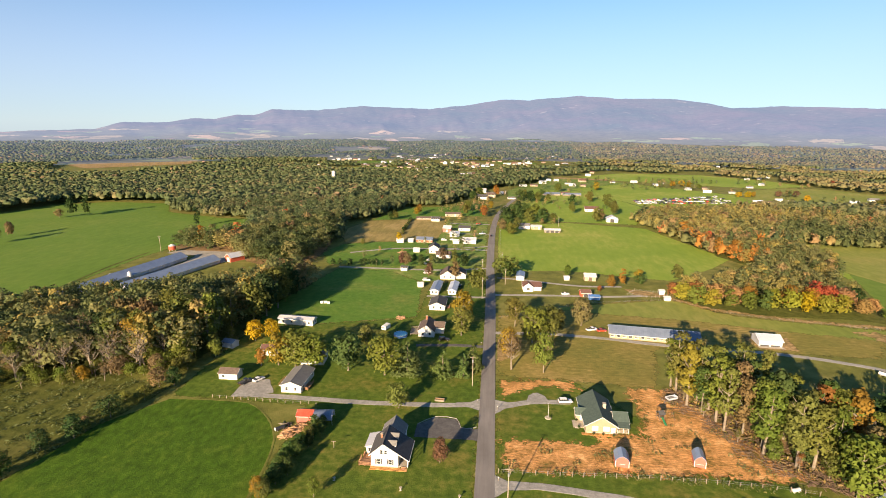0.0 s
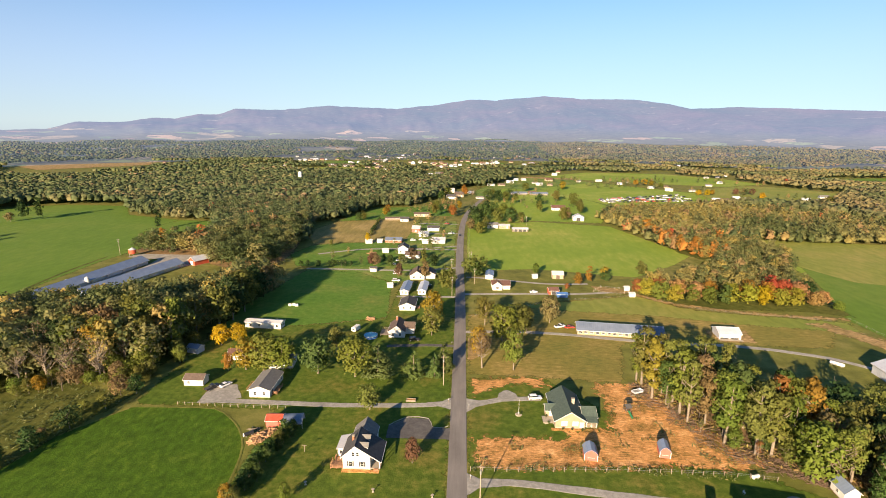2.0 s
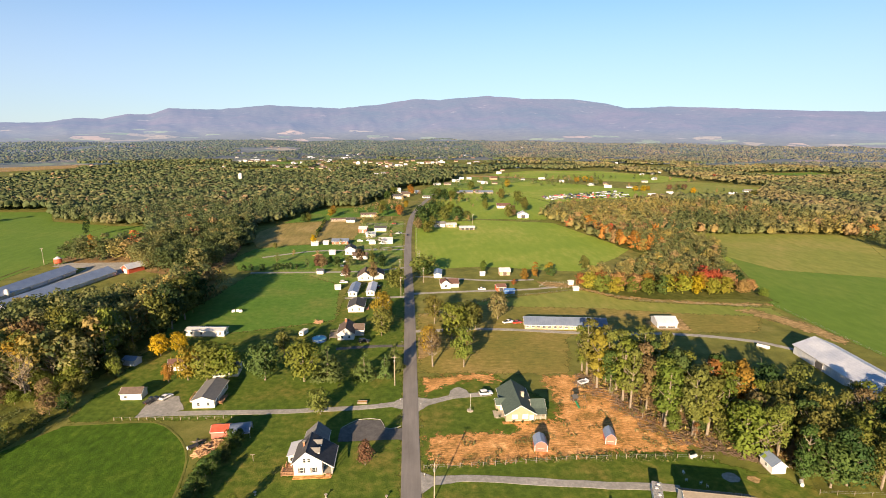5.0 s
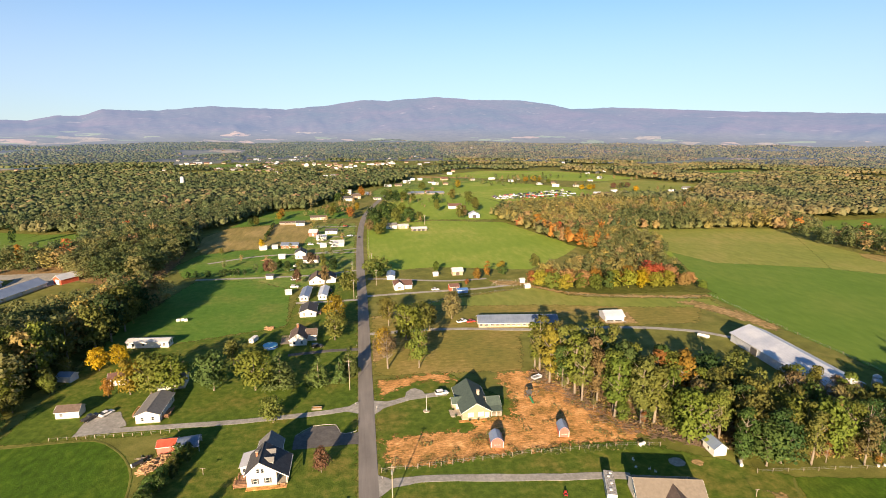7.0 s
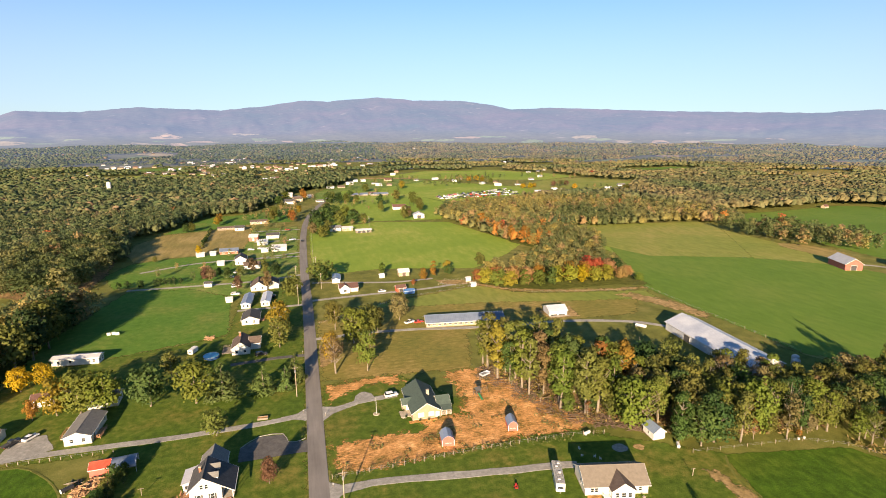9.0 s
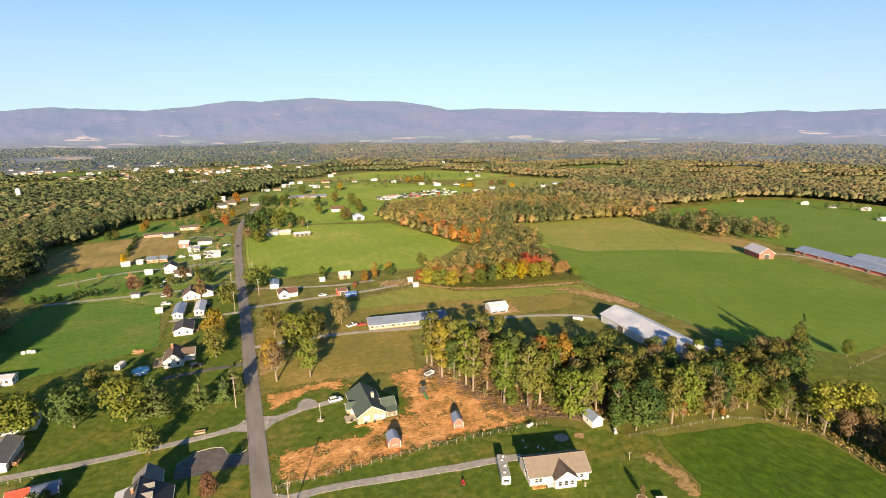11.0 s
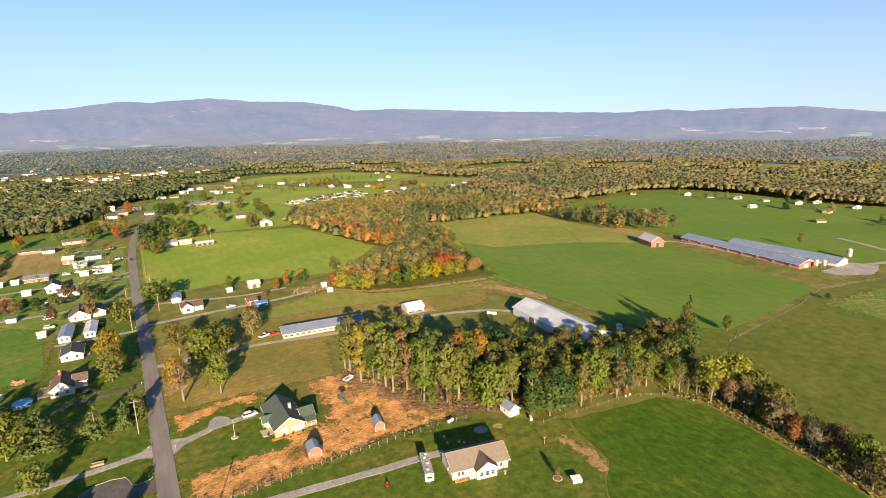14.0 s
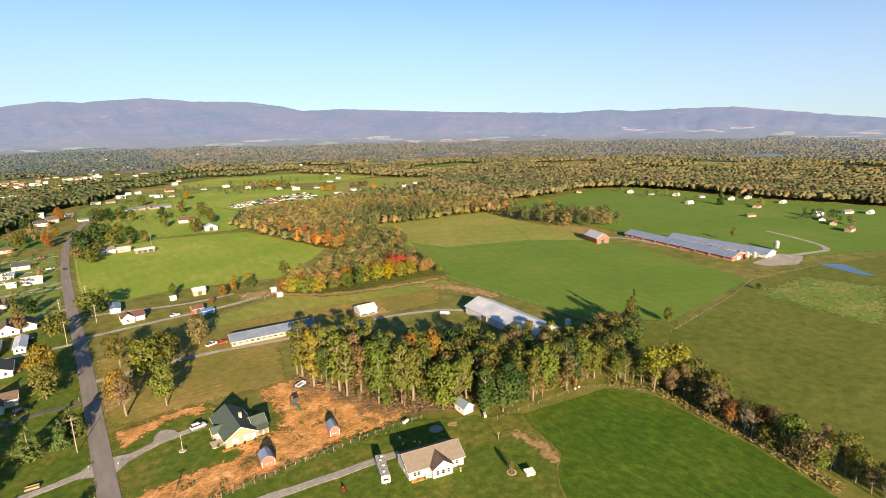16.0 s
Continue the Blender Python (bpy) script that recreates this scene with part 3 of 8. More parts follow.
def mountain_material():
    """Wooded slopes above; small fields among woods over the valley, fewer and fewer up the slopes."""
    m, nt, b = shader("hazy_wooded_mountain")
    pos = nt.nodes.new("ShaderNodeNewGeometry").outputs["Position"]
    n1, n2 = noise_node(nt, pos, 0.0022, 8, 0.65), noise_node(nt, pos, 0.03, 8, 0.7)
    r = ramp_node(nt, [(0.044, 0.056, 0.052), (0.062, 0.060, 0.058), (0.088, 0.068, 0.070)], 0.35, 0.65)
    nt.links.new(n1, r.inputs[0])
    xyz = nt.nodes.new("ShaderNodeSeparateXYZ")
    nt.links.new(pos, xyz.inputs[0])
    floor = nt.nodes.new("ShaderNodeMix")
    floor.data_type = "RGBA"
    floor.inputs[7].default_value = (0.098, 0.098, 0.056, 1)
    upto = nt.nodes.new("ShaderNodeMapRange")
    nt.links.new(xyz.outputs[2], upto.inputs[0])
    upto.inputs[1].default_value, upto.inputs[2].default_value, upto.inputs[3].default_value, upto.inputs[4].default_value = 25.0, 75.0, 1.0, 0.0
    nt.links.new(upto.outputs[0], floor.inputs[0])
    nt.links.new(r.outputs[0], floor.inputs[6])
    # pale ledges of rock along the slopes
    mp = nt.nodes.new("ShaderNodeMapping")
    mp.inputs["Scale"].default_value = (1, 1, 4.5)
    nt.links.new(pos, mp.inputs["Vector"])
    rock = ramp_node(nt, [(0, 0, 0), (1, 1, 1)], 0.62, 0.72)
    nt.links.new(noise_node(nt, mp.outputs[0], 0.008, 7, 0.65), rock.inputs[0])
    pale = nt.nodes.new("ShaderNodeMix")
    pale.data_type = "RGBA"
    pale.inputs[7].default_value = (0.26, 0.215, 0.19, 1)
    nt.links.new(math_node(nt, "MULTIPLY", rock.outputs[0], 0.55), pale.inputs[0])
    nt.links.new(floor.outputs[2], pale.inputs[6])
    # fields: each cell by chance, seldom on the slopes
    vor = nt.nodes.new("ShaderNodeTexVoronoi")
    vor.inputs["Scale"].default_value = 0.0085
    nt.links.new(pos, vor.inputs["Vector"])
    sep = nt.nodes.new("ShaderNodeSeparateColor")
    nt.links.new(vor.outputs["Color"], sep.inputs[0])
    fields = ramp_node(nt, [(0.12, 0.16, 0.06), (0.17, 0.20, 0.085), (0.24, 0.20, 0.12), (0.29, 0.215, 0.14), (0.15, 0.18, 0.08), (0.20, 0.135, 0.09)], 0.0, 0.9)
    fields.color_ramp.interpolation = "CONSTANT"
    nt.links.new(sep.outputs[1], fields.inputs[0])
    rare = nt.nodes.new("ShaderNodeMapRange")
    nt.links.new(xyz.outputs[2], rare.inputs[0])
    rare.inputs[1].default_value, rare.inputs[2].default_value, rare.inputs[3].default_value, rare.inputs[4].default_value = 14.0, 75.0, 0.72, 1.02
    there = math_node(nt, "GREATER_THAN", sep.outputs[0], rare.outputs[0])
    hedged = math_node(nt, "MULTIPLY", there, math_node(nt, "LESS_THAN", noise_node(nt, pos, 0.02, 4, 0.6), 0.56))
    both = nt.nodes.new("ShaderNodeMix")
    both.data_type = "RGBA"
    nt.links.new(hedged, both.inputs[0])
    nt.links.new(pale.outputs[2], both.inputs[6])
    nt.links.new(fields.outputs[0], both.inputs[7])
    c = value_by(nt, both.outputs[2], span(nt, n2, 0.68, 1.32))
    nt.links.new(c, b.inputs["Base Color"])
    # haze over slopes and valley is put into this material's emission
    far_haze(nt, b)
    return m


def build_mountains():
    az, el = np.array(SKYLINE).T
    n, rows = 620, 60
    angs = np.linspace(-62, 100, n)
    els = np.interp(angs, az, el)
    verts, quads = [], []
    for j in range(rows + 1):
        f = (j / rows) ** 1.25
        r = VALLEY + (4300 - VALLEY) * f
        g = max(0.0, (r - 2500) / 1800)
        for a, e in zip(angs, els):
            top = 95 + 4300 * math.tan(radians(e))
            top += 4 * noise.noise((a * 1.3, 0.5, 0)) + 2.0 * noise.noise((a * 4.1, 0.5, 4))
            x, y = r * math.sin(radians(a)), r * math.cos(radians(a))
            base = relief(x, y) if j else -3.0
            spur = noise.noise((a * 0.16 + 0.9 * g, g * 1.6, 2.0)) + 0.5 * noise.noise((a * 0.45, g * 3.0, 5.0)) + 0.22 * noise.noise((a * 1.3, g * 7.0, 8.0))
            h = base + max(top - base, 2) * g ** 1.5 + spur * 0.16 * max(top, 10) * math.sin(math.pi * min(1, g * 0.97 + 0.02)) * min(1, g * 3)
            verts.append((x, y, min(h, 95 + (top - 95) * r / 4300 - 3) if j < rows else top))
    for j in range(rows):
        for i in range(n - 1):
            quads.append((j * n + i, j * n + i + 1, (j + 1) * n + i + 1, (j + 1) * n + i)[::-1])
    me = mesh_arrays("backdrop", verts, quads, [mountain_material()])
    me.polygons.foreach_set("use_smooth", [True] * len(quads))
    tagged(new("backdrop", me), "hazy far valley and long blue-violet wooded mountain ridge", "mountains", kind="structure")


build_mountains()
# the backdrop trees glow too: haze painted into their leaf emission
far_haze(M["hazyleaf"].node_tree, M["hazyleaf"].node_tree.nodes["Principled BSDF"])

# ---- fields, meadows, bare soil ----
FIELDS = [
    ("field_1", "field", 0.04, 3, "wide bright green far pasture", [(-511, 493), (-503, 558), (-456, 588), (-383, 585), (-347, 528), (-279, 503), (-284, 456), (-246, 370), (-250, 343), (-250, 267), (-261, 243), (-330, 215), (-560, 330)]),
    ("field_2", "crop", 0.05, 0.7, "lush dark green crop field with a curved edge", [(-111, 158), (-83, 158.5), (-75, 153), (-69.5, 147), (-64.5, 138), (-62, 126), (-61, 112), (-60, 60), (-138, 60), (-130, 112), (-124, 140)]),
    ("field_3", "rough", 0.04, 2, "rough olive brown meadow", [(-190, 166), (-145, 174), (-116, 164), (-124, 140), (-130, 112), (-138, 60), (-300, 60), (-300, 150)]),
    ("field_4", "meadow", 0.045, 2, "mown green meadow behind the houses", [(-102, 331), (-67, 329), (-42, 306), (-37, 248), (-73, 236), (-112, 226), (-116, 256)]),
    ("field_5", "brown", 0.045, 2, "dry brown field beside the wood", [(-134, 468), (-122, 507), (-84, 519), (-77, 530), (-50, 541), (-44, 480), (-47, 425), (-59, 421), (-94, 416), (-118, 406), (-128, 430)]),
    ("field_24", "meadow", 0.055, 2, "green meadow between the lane and the dry field", [(-112, 341), (-66, 342), (-46, 346), (-42, 420), (-59, 418), (-94, 413), (-119, 402), (-126, 372)]),
    ("field_25", "meadow", 0.055, 2, "green strip of grass below the forest", [(-121, 511), (-84, 523), (-50, 545), (-10, 548), (-8, 640), (-29, 628), (-54, 608), (-97, 597), (-114, 542)]),
    ("field_6", "hay", 0.05, 1.2, "bright green hay field beside the road", [(5, 337), (4.5, 402), (6, 497), (71, 522), (142, 503), (172, 389), (150, 362), (112, 328), (49, 344)]),
    ("field_7", "olive", 0.04, 3.5, "olive brown horse paddock", [(4, 253), (52, 277), (101, 292), (125, 268), (187, 253), (165, 222), (72, 222), (62, 184), (31, 187), (4, 189)]),
    ("field_30", "stubble", 0.055, 3, "greener strip of the paddock below the autumn wood", [(30, 268), (60, 262), (100, 258), (140, 248), (190, 240), (194, 254), (150, 262), (124, 268), (101, 290), (52, 276)]),
    ("field_8", "field", 0.05, 1.0, "large green field behind the metal barn", [(240, 455), (392, 432), (334, 302), (366, 245), (338, 133), (235, 125), (203, 160), (196, 259), (214, 300), (236, 360)]),
    ("field_21", "stubble", 0.075, 1.0, "pale green mown half of the large field", [(240, 455), (392, 432), (372, 388), (318, 300), (248, 326), (236, 360)]),
    ("field_22", "stubble", 0.079, 2.0, "olive grass corner beside the strip of trees", [(395, 434), (372, 388), (316, 298), (330, 290), (362, 262), (384, 300), (376, 345), (376, 400)]),
    ("field_23", "pasture", 0.042, 2.0, "rough green corner beyond the hedgerow", [(196, 175), (206, 150), (238, 124), (222, 116), (200, 110), (184, 118), (182, 150)]),
    ("field_9", "pasture", 0.045, 1.0, "olive green pasture with a fence", [(337, 131), (402, 118), (500, 90), (480, -60), (165, -40), (160, 26), (170, 92), (221, 117)]),
    ("field_10", "crop", 0.05, 0.8, "lush green hay field behind the ranch house", [(116, 110), (155, 103), (163, 90), (158, 52), (152, 31), (150, -40), (80, -40), (94, 72), (104, 83), (111, 88)]),
    ("field_11", "field", 0.04, 4, "green pasture below the far houses", [(420, 463), (514, 464), (620, 478), (684, 440), (700, 378), (694, 309), (698, 255), (718, 193), (720, 60), (520, 90), (412, 140), (405, 272)]),
    ("field_12", "hay", 0.045, 5, "green fields near the distant farms", [(115, 808), (221, 904), (331, 778), (541, 782), (437, 626), (330, 690), (180, 640)]),
    ("field_13", "hay", 0.045, 3, "green field past the autumn wood", [(238, 434), (308, 434), (240, 350), (226, 340)]),
    ("field_26", "stubble", 0.06, 3, "yellowish far meadow before the woods", [(330, 700), (395, 640), (449, 669), (505, 715), (552, 765), (548, 795), (512, 855), (470, 880), (421, 855), (341, 800)]),
    ("field_27", "hay", 0.06, 3, "pale green far meadow on the rise", [(150, 1000), (195, 950), (325, 892), (421, 858), (505, 900), (480, 985), (400, 1080), (250, 1090)]),
    ("field_28", "tansoil", 0.065, 2, "narrow tan strip of harvested field", [(104, 968), (195, 940), (205, 962), (118, 992)]),
    ("field_31", "yardgrass", 0.036, 5, "green meadow before the far wood", [(18, 690), (140, 630), (190, 640), (120, 808), (221, 904), (190, 945), (104, 970), (78, 900), (40, 835), (20, 770)]),
    ("field_14", "hay", 0.04, 5, "pale green meadow behind the crossroads", [(12, 505), (71, 528), (140, 520), (175, 640), (140, 780), (60, 800), (30, 640)]),
]
for i, (fname, fmat, fz, frag, flabel, fpts) in enumerate(FIELDS):
    patch(fname, fpts, fz, fmat, flabel, "field", frag)

patch("field_15", [(-100, 330), (-66, 328), (-40, 306), (-5, 340), (-5, 520), (-50, 512), (-49, 438), (-82, 406)], 0.03, "yardgrass", "green village lawns", "lawn", 2)
patch("field_16", [(-112, 160), (-62, 159), (-60, 100), (-3, 100), (-3, 330), (-36, 300), (-37, 246), (-112, 224)], 0.03, "lawn", "mown green lawns between the houses", "lawn", 2.5)
patch("field_17", [(3, 100), (3, 185), (32, 187), (60, 150), (84, 131), (118, 110), (110, 88), (95, 70), (90, 60), (20, 60)], 0.03, "lawn", "mown lawn round the ranch house", "lawn", 2.5)
patch("field_20", [(-255, 372), (-240, 385), (-222, 392), (-212, 430), (-238, 498), (-279, 503), (-284, 456), (-250, 380)], 0.045, "field", "green pasture behind the barns", "field", 4)
patch("field_18", [(312, 118), (368, 115), (378, 77), (304, 58)], 0.07, "yardgrass", "pale tussocky weeds in the pasture", "weeds", 9)
patch("field_29", [(376, 336), (394, 322), (398, 296), (386, 274), (374, 262), (366, 268), (370, 296), (368, 322)], 0.085, "brown", "brown scrubby ground beside the red barn", "ground", 5)
patch("field_19", [(-964, 1100), (-798, 1339), (-692, 1158), (-831, 1003)], 0.3, "tansoil", "harvested tan field in the distance", "field", 8)

SOIL = [
    ("soil_1", [(4.5, 145), (24, 146.5), (36, 144.5), (38, 148), (40, 140), (36, 133), (22, 131), (6.5, 131.5)], "strip of cut straw and bare orange soil", 4.0),
    ("soil_2", [(34.3, 150.8), (49, 152), (53, 170), (50, 181), (59, 184.3), (67.9, 182), (72.5, 172), (76, 158), (86, 142), (90, 136), (82, 133.5), (71, 134.5), (56, 133.5), (44, 133), (32, 132.5)], "bare orange soil with cut straw by the wood", 5.0),
    ("soil_3", [(5, 184), (20, 186), (31, 185.5), (33, 180), (20, 181.5), (12, 178), (5.5, 172)], "worn orange soil patch on the lawn", 4.2),
    ("soil_4", [(105, 106), (108.5, 104), (111, 93), (107.5, 84.5), (104, 85), (106.5, 94)], "bare tan soil at the field edge", 2.4),
    ("soil_5", [(172, 251), (182, 252), (190, 240), (197, 226), (200, 210), (194, 206), (189, 218), (182, 234)], "worn tan soil by the metal barn", 4.0),
    ("soil_6", [(78, 308), (92, 304), (101, 299), (96, 294), (82, 297)], "worn soil of a small riding ring", 0.8),
    ("soil_7", [(116, 240), (136, 240), (134, 226), (118, 226)], "worn soil round the open barn", 1.5),
    ("soil_8", [(3.5, 200), (9, 205), (8, 222), (3.5, 224)], "worn soil under the roadside trees", 0.8),
    ("soil_9", [(378, 150), (420, 150), (425, 135), (398, 128), (376, 140)], "pale gravel yard by the long barns", 1.5),
]
for i, (sname, spts, slabel, srag) in enumerate(SOIL):
    patch(sname, spts, 0.083 + 0.004 * i, "gravel" if "gravel" in slabel else "brown" if "brown" in slabel else "dirt" if sname in ("soil_1", "soil_2", "soil_3") else "tansoil", slabel, "soil", srag)

# ---- roads, lanes, yards ----
ribbon("road_1", [(-0.2, 40), (-0.1, 124), (0, 190), (0, 270), (-1, 384), (0.9, 497), (7.4, 577), (22, 660), (45, 760)], 5.4, 0.12, "asphalt", "straight grey two-lane country road with worn asphalt")
LANES = [
    ("road_2", [(-2.5, 165.8), (-18, 163.8), (-44, 162.8), (-64, 163.2), (-84, 163.4)], 2.8, "gravel", "pale gravel farm drive"),
    ("road_3", [(2.6, 165), (9, 167), (15, 169.4), (22, 170.2), (29, 171)], 3.0, "gravel", "curved pale gravel drive of the green-roofed house"),
    ("road_4", [(2, 123.4), (14, 125), (35, 122.3), (53, 119.8), (67, 118.4), (72, 117)], 3.0, "gravel", "long gravel lane to the ranch house"),
    ("road_5", [(-2, 282), (-16, 281.5), (-36, 281)], 2.6, "gravel", "narrow gravel lane between houses"),
    ("road_6", [(-3, 343.6), (-20, 338), (-41, 335), (-103, 335.4)], 2.8, "gravel", "pale gravel lane past the sheds"),
    ("road_7", [(-3, 395.9), (-40, 396), (-75, 392.6), (-106, 375.4)], 2.8, "gravel", "pale gravel lane across the lawns"),
    ("road_8", [(2, 287.3), (20, 289), (42, 290.5), (55, 291), (75, 293), (100, 299.8)], 2.8, "gravel", "gravel lane past the red-roofed house"),
    ("road_9", [(3.5, 322), (18, 320), (31.5, 315.6), (54.6, 310.3), (78, 312)], 2.6, "gravel", "gravel lane along the hay field"),
    ("road_10", [(2, 231), (30, 232.5), (53, 230), (74, 226), (96, 223), (118, 222), (136, 218.5), (156, 211), (168, 201)], 3.0, "gravel", "gravel lane along the long white shed"),
    ("road_11", [(-2, 214.5), (-14, 215), (-32, 213)], 2.6, "blacktop", "short dark paved driveway"),
    ("road_14", [(-3, 502.8), (-22.5, 503.3), (-42, 504)], 2.6, "gravel", "pale gravel village drive"),
    ("road_15", [(-3, 409), (-18, 402.8), (-31, 398.4), (-38, 396)], 2.4, "gravel", "short pale gravel drive"),
    ("road_16", [(-3, 457), (-18, 456), (-40, 456)], 2.4, "gravel", "short pale gravel drive"),
    ("road_12", [(420, 142), (437, 137), (460, 132), (480, 150), (500, 190)], 4.0, "gravel", "pale gravel farm track to the barns"),
    ("road_13", [(362, 262), (375, 262), (384, 240), (376, 160)], 3.0, "gravel", "gravel track along the long barn"),
]
for lname, lpts, lw, lmat, llabel in LANES:
    ribbon(lname, lpts, lw, 0.10, lmat, llabel, "lane", 0.05, 0.18)
ribbon("verge_1", [(-111.5, 158), (-97, 158.6), (-83, 158.2), (-76, 153.5), (-70, 147), (-65, 138), (-62.4, 126), (-61.4, 112), (-60.4, 95)], 0.7, 0.075, "ground", "darker strip of long grass round the crop field", "verge", 0.03, 0.5)
ribbon("verge_3", [(-250.6, 250), (-251, 275), (-255, 319), (-254, 357)], 2.2, 0.075, "rough", "dark strip of rough grass along the poultry house field", "verge", 0.03, 0.5)
ribbon("verge_2", [(94, 70), (99, 78), (104, 83.4), (110.5, 88), (111, 96), (113, 104), (116.5, 109.5)], 0.7, 0.075, "ground", "darker strip of long grass round the hay field", "verge", 0.03, 0.5)
patch("soil_10", [(100, 291), (117, 273.5), (150, 263), (176, 258.5), (196, 257), (197, 260), (176, 262.5), (150, 267), (118, 278), (103, 294)], 0.13, "tansoil", "strip of bare tan soil along the autumn wood", "soil", 3.2)
patch("yard_1", [(-91, 161.5), (-91, 174), (-82.5, 175.5), (-77, 166), (-84, 162)], 0.11, "gravel", "gravel parking yard beside the mobile home", "yard", 0.5)
patch("yard_5", [(88.5 + 2.6 * math.cos(a * 0.7), 121 + 2.2 * math.sin(a * 0.7)) for a in range(9)], 0.115, "gravel", "small round gravel pad behind the ranch house", "yard", 0.5)
patch("soil_11", [(94.3 + 1.8 * math.cos(a * 0.7), 119.8 + 1.5 * math.sin(a * 0.7)) for a in range(9)], 0.115, "tansoil", "small worn round patch of soil on the lawn", "soil", 0.7)
patch("yard_6", [(-2.5, 170), (-2.5, 161.5), (-6, 163.4), (-11, 164), (-11, 166), (-6, 167)], 0.106, "gravel", "widened mouth of the farm drive", "yard", 0.25)
patch("yard_7", [(2.5, 160), (2.5, 169.5), (7, 168.2), (11, 169.2), (11, 166.2), (6, 163.8)], 0.106, "gravel", "widened mouth of the curved drive", "yard", 0.25)
patch("yard_8", [(2.5, 119), (2.5, 128.5), (6, 126.2), (12, 126.3), (12, 123.2), (6, 122.4)], 0.106, "gravel", "widened mouth of the gravel lane", "yard", 0.25)
patch("yard_2", [(-22.5, 144), (-4, 144.3), (-2.4, 143.6), (-2.4, 151), (-4, 150.2), (-8, 150.5), (-10, 155.5), (-17, 156), (-22.5, 151)], 0.11, "blacktop", "dark paved parking yard beside the farmhouse", "yard", 0.15)
ribbon("kerb_1", [(-22.4, 151.3), (-17.2, 156.3), (-10, 155.9), (-8.4, 151), (-5, 150.7), (-3.2, 151.8)], 0.22, 0.17, "gravel", "low tan stone edging of the parking yard", "kerb", 0.15)
patch("yard_3", [(13.5, 169.5), (14.5, 174), (17.5, 176.5), (20.5, 174), (21.5, 170.5)], 0.108, "gravel", "rounded gravel turning place", "yard", 0.3)
patch("yard_4", [(-236, 366), (-186, 366), (-180, 345), (-186, 335), (-218, 300), (-226, 300), (-212, 330), (-214, 352), (-240, 356)], 0.11, "gravel", "gravel yard between the poultry houses", "yard", 0.5)
patch("water_1", [(409, 121), (420, 110), (409, 95), (401, 86), (400, 96), (404, 110)], 0.12, "pond", "small blue farm pond", "pond", 0.8)

# ---- trees ----
TREE_RNG = np.random.default_rng(7)


def cards(rng, lumps, count, size, flat=0.75, ruffle=0.42):
    """Leaf clumps: many small bent leaves on the skins of rounded lumps (x, y, z, radius, height). Gives corners, faces and soft normals."""
    lumps = np.array(lumps, float)
    wgt = lumps[:, 3] * lumps[:, 4]
    chosen = rng.choice(len(lumps), count, p=wgt / wgt.sum())
    d = rng.normal(size=(count, 3))
    d /= np.linalg.norm(d, axis=1)[:, None]
    d[:, 2] = np.where(d[:, 2] < -0.35, -d[:, 2], d[:, 2])
    L = lumps[chosen]
    depth = rng.uniform(0.66, 1.10, count)[:, None]
    c = L[:, :3] + d * np.stack([L[:, 3], L[:, 3], L[:, 4]], 1) * depth
    nrm = d + rng.normal(scale=ruffle, size=(count, 3))
    nrm /= np.linalg.norm(nrm, axis=1)[:, None]
    u = np.cross(nrm, rng.normal(size=(count, 3)))
    u /= np.linalg.norm(u, axis=1)[:, None] + 1e-9
    v = np.cross(nrm, u)
    s = size * rng.uniform(0.55, 1.35, count)[:, None]
    k = rng.uniform(0.7, 1.25, (count, 4, 1))
    bend = nrm * s * 0.3
    q = np.stack([c - u * s * k[:, 0] - bend, c - v * s * flat * k[:, 1], c + u * s * k[:, 2] - bend, c + v * s * flat * k[:, 3]], 1)
    whole = c - np.array((0, 0, lumps[:, 2].mean() - 0.2 * np.ptp(lumps[:, 2])))
    whole /= np.linalg.norm(whole, axis=1)[:, None]
    soft = 0.4 * whole + 0.15 * d + 0.45 * nrm + rng.normal(scale=0.16, size=d.shape)
    soft /= np.linalg.norm(soft, axis=1)[:, None]
    return q.reshape(-1, 3), np.arange(count * 4).reshape(-1, 4), np.repeat(soft, 4, 0)


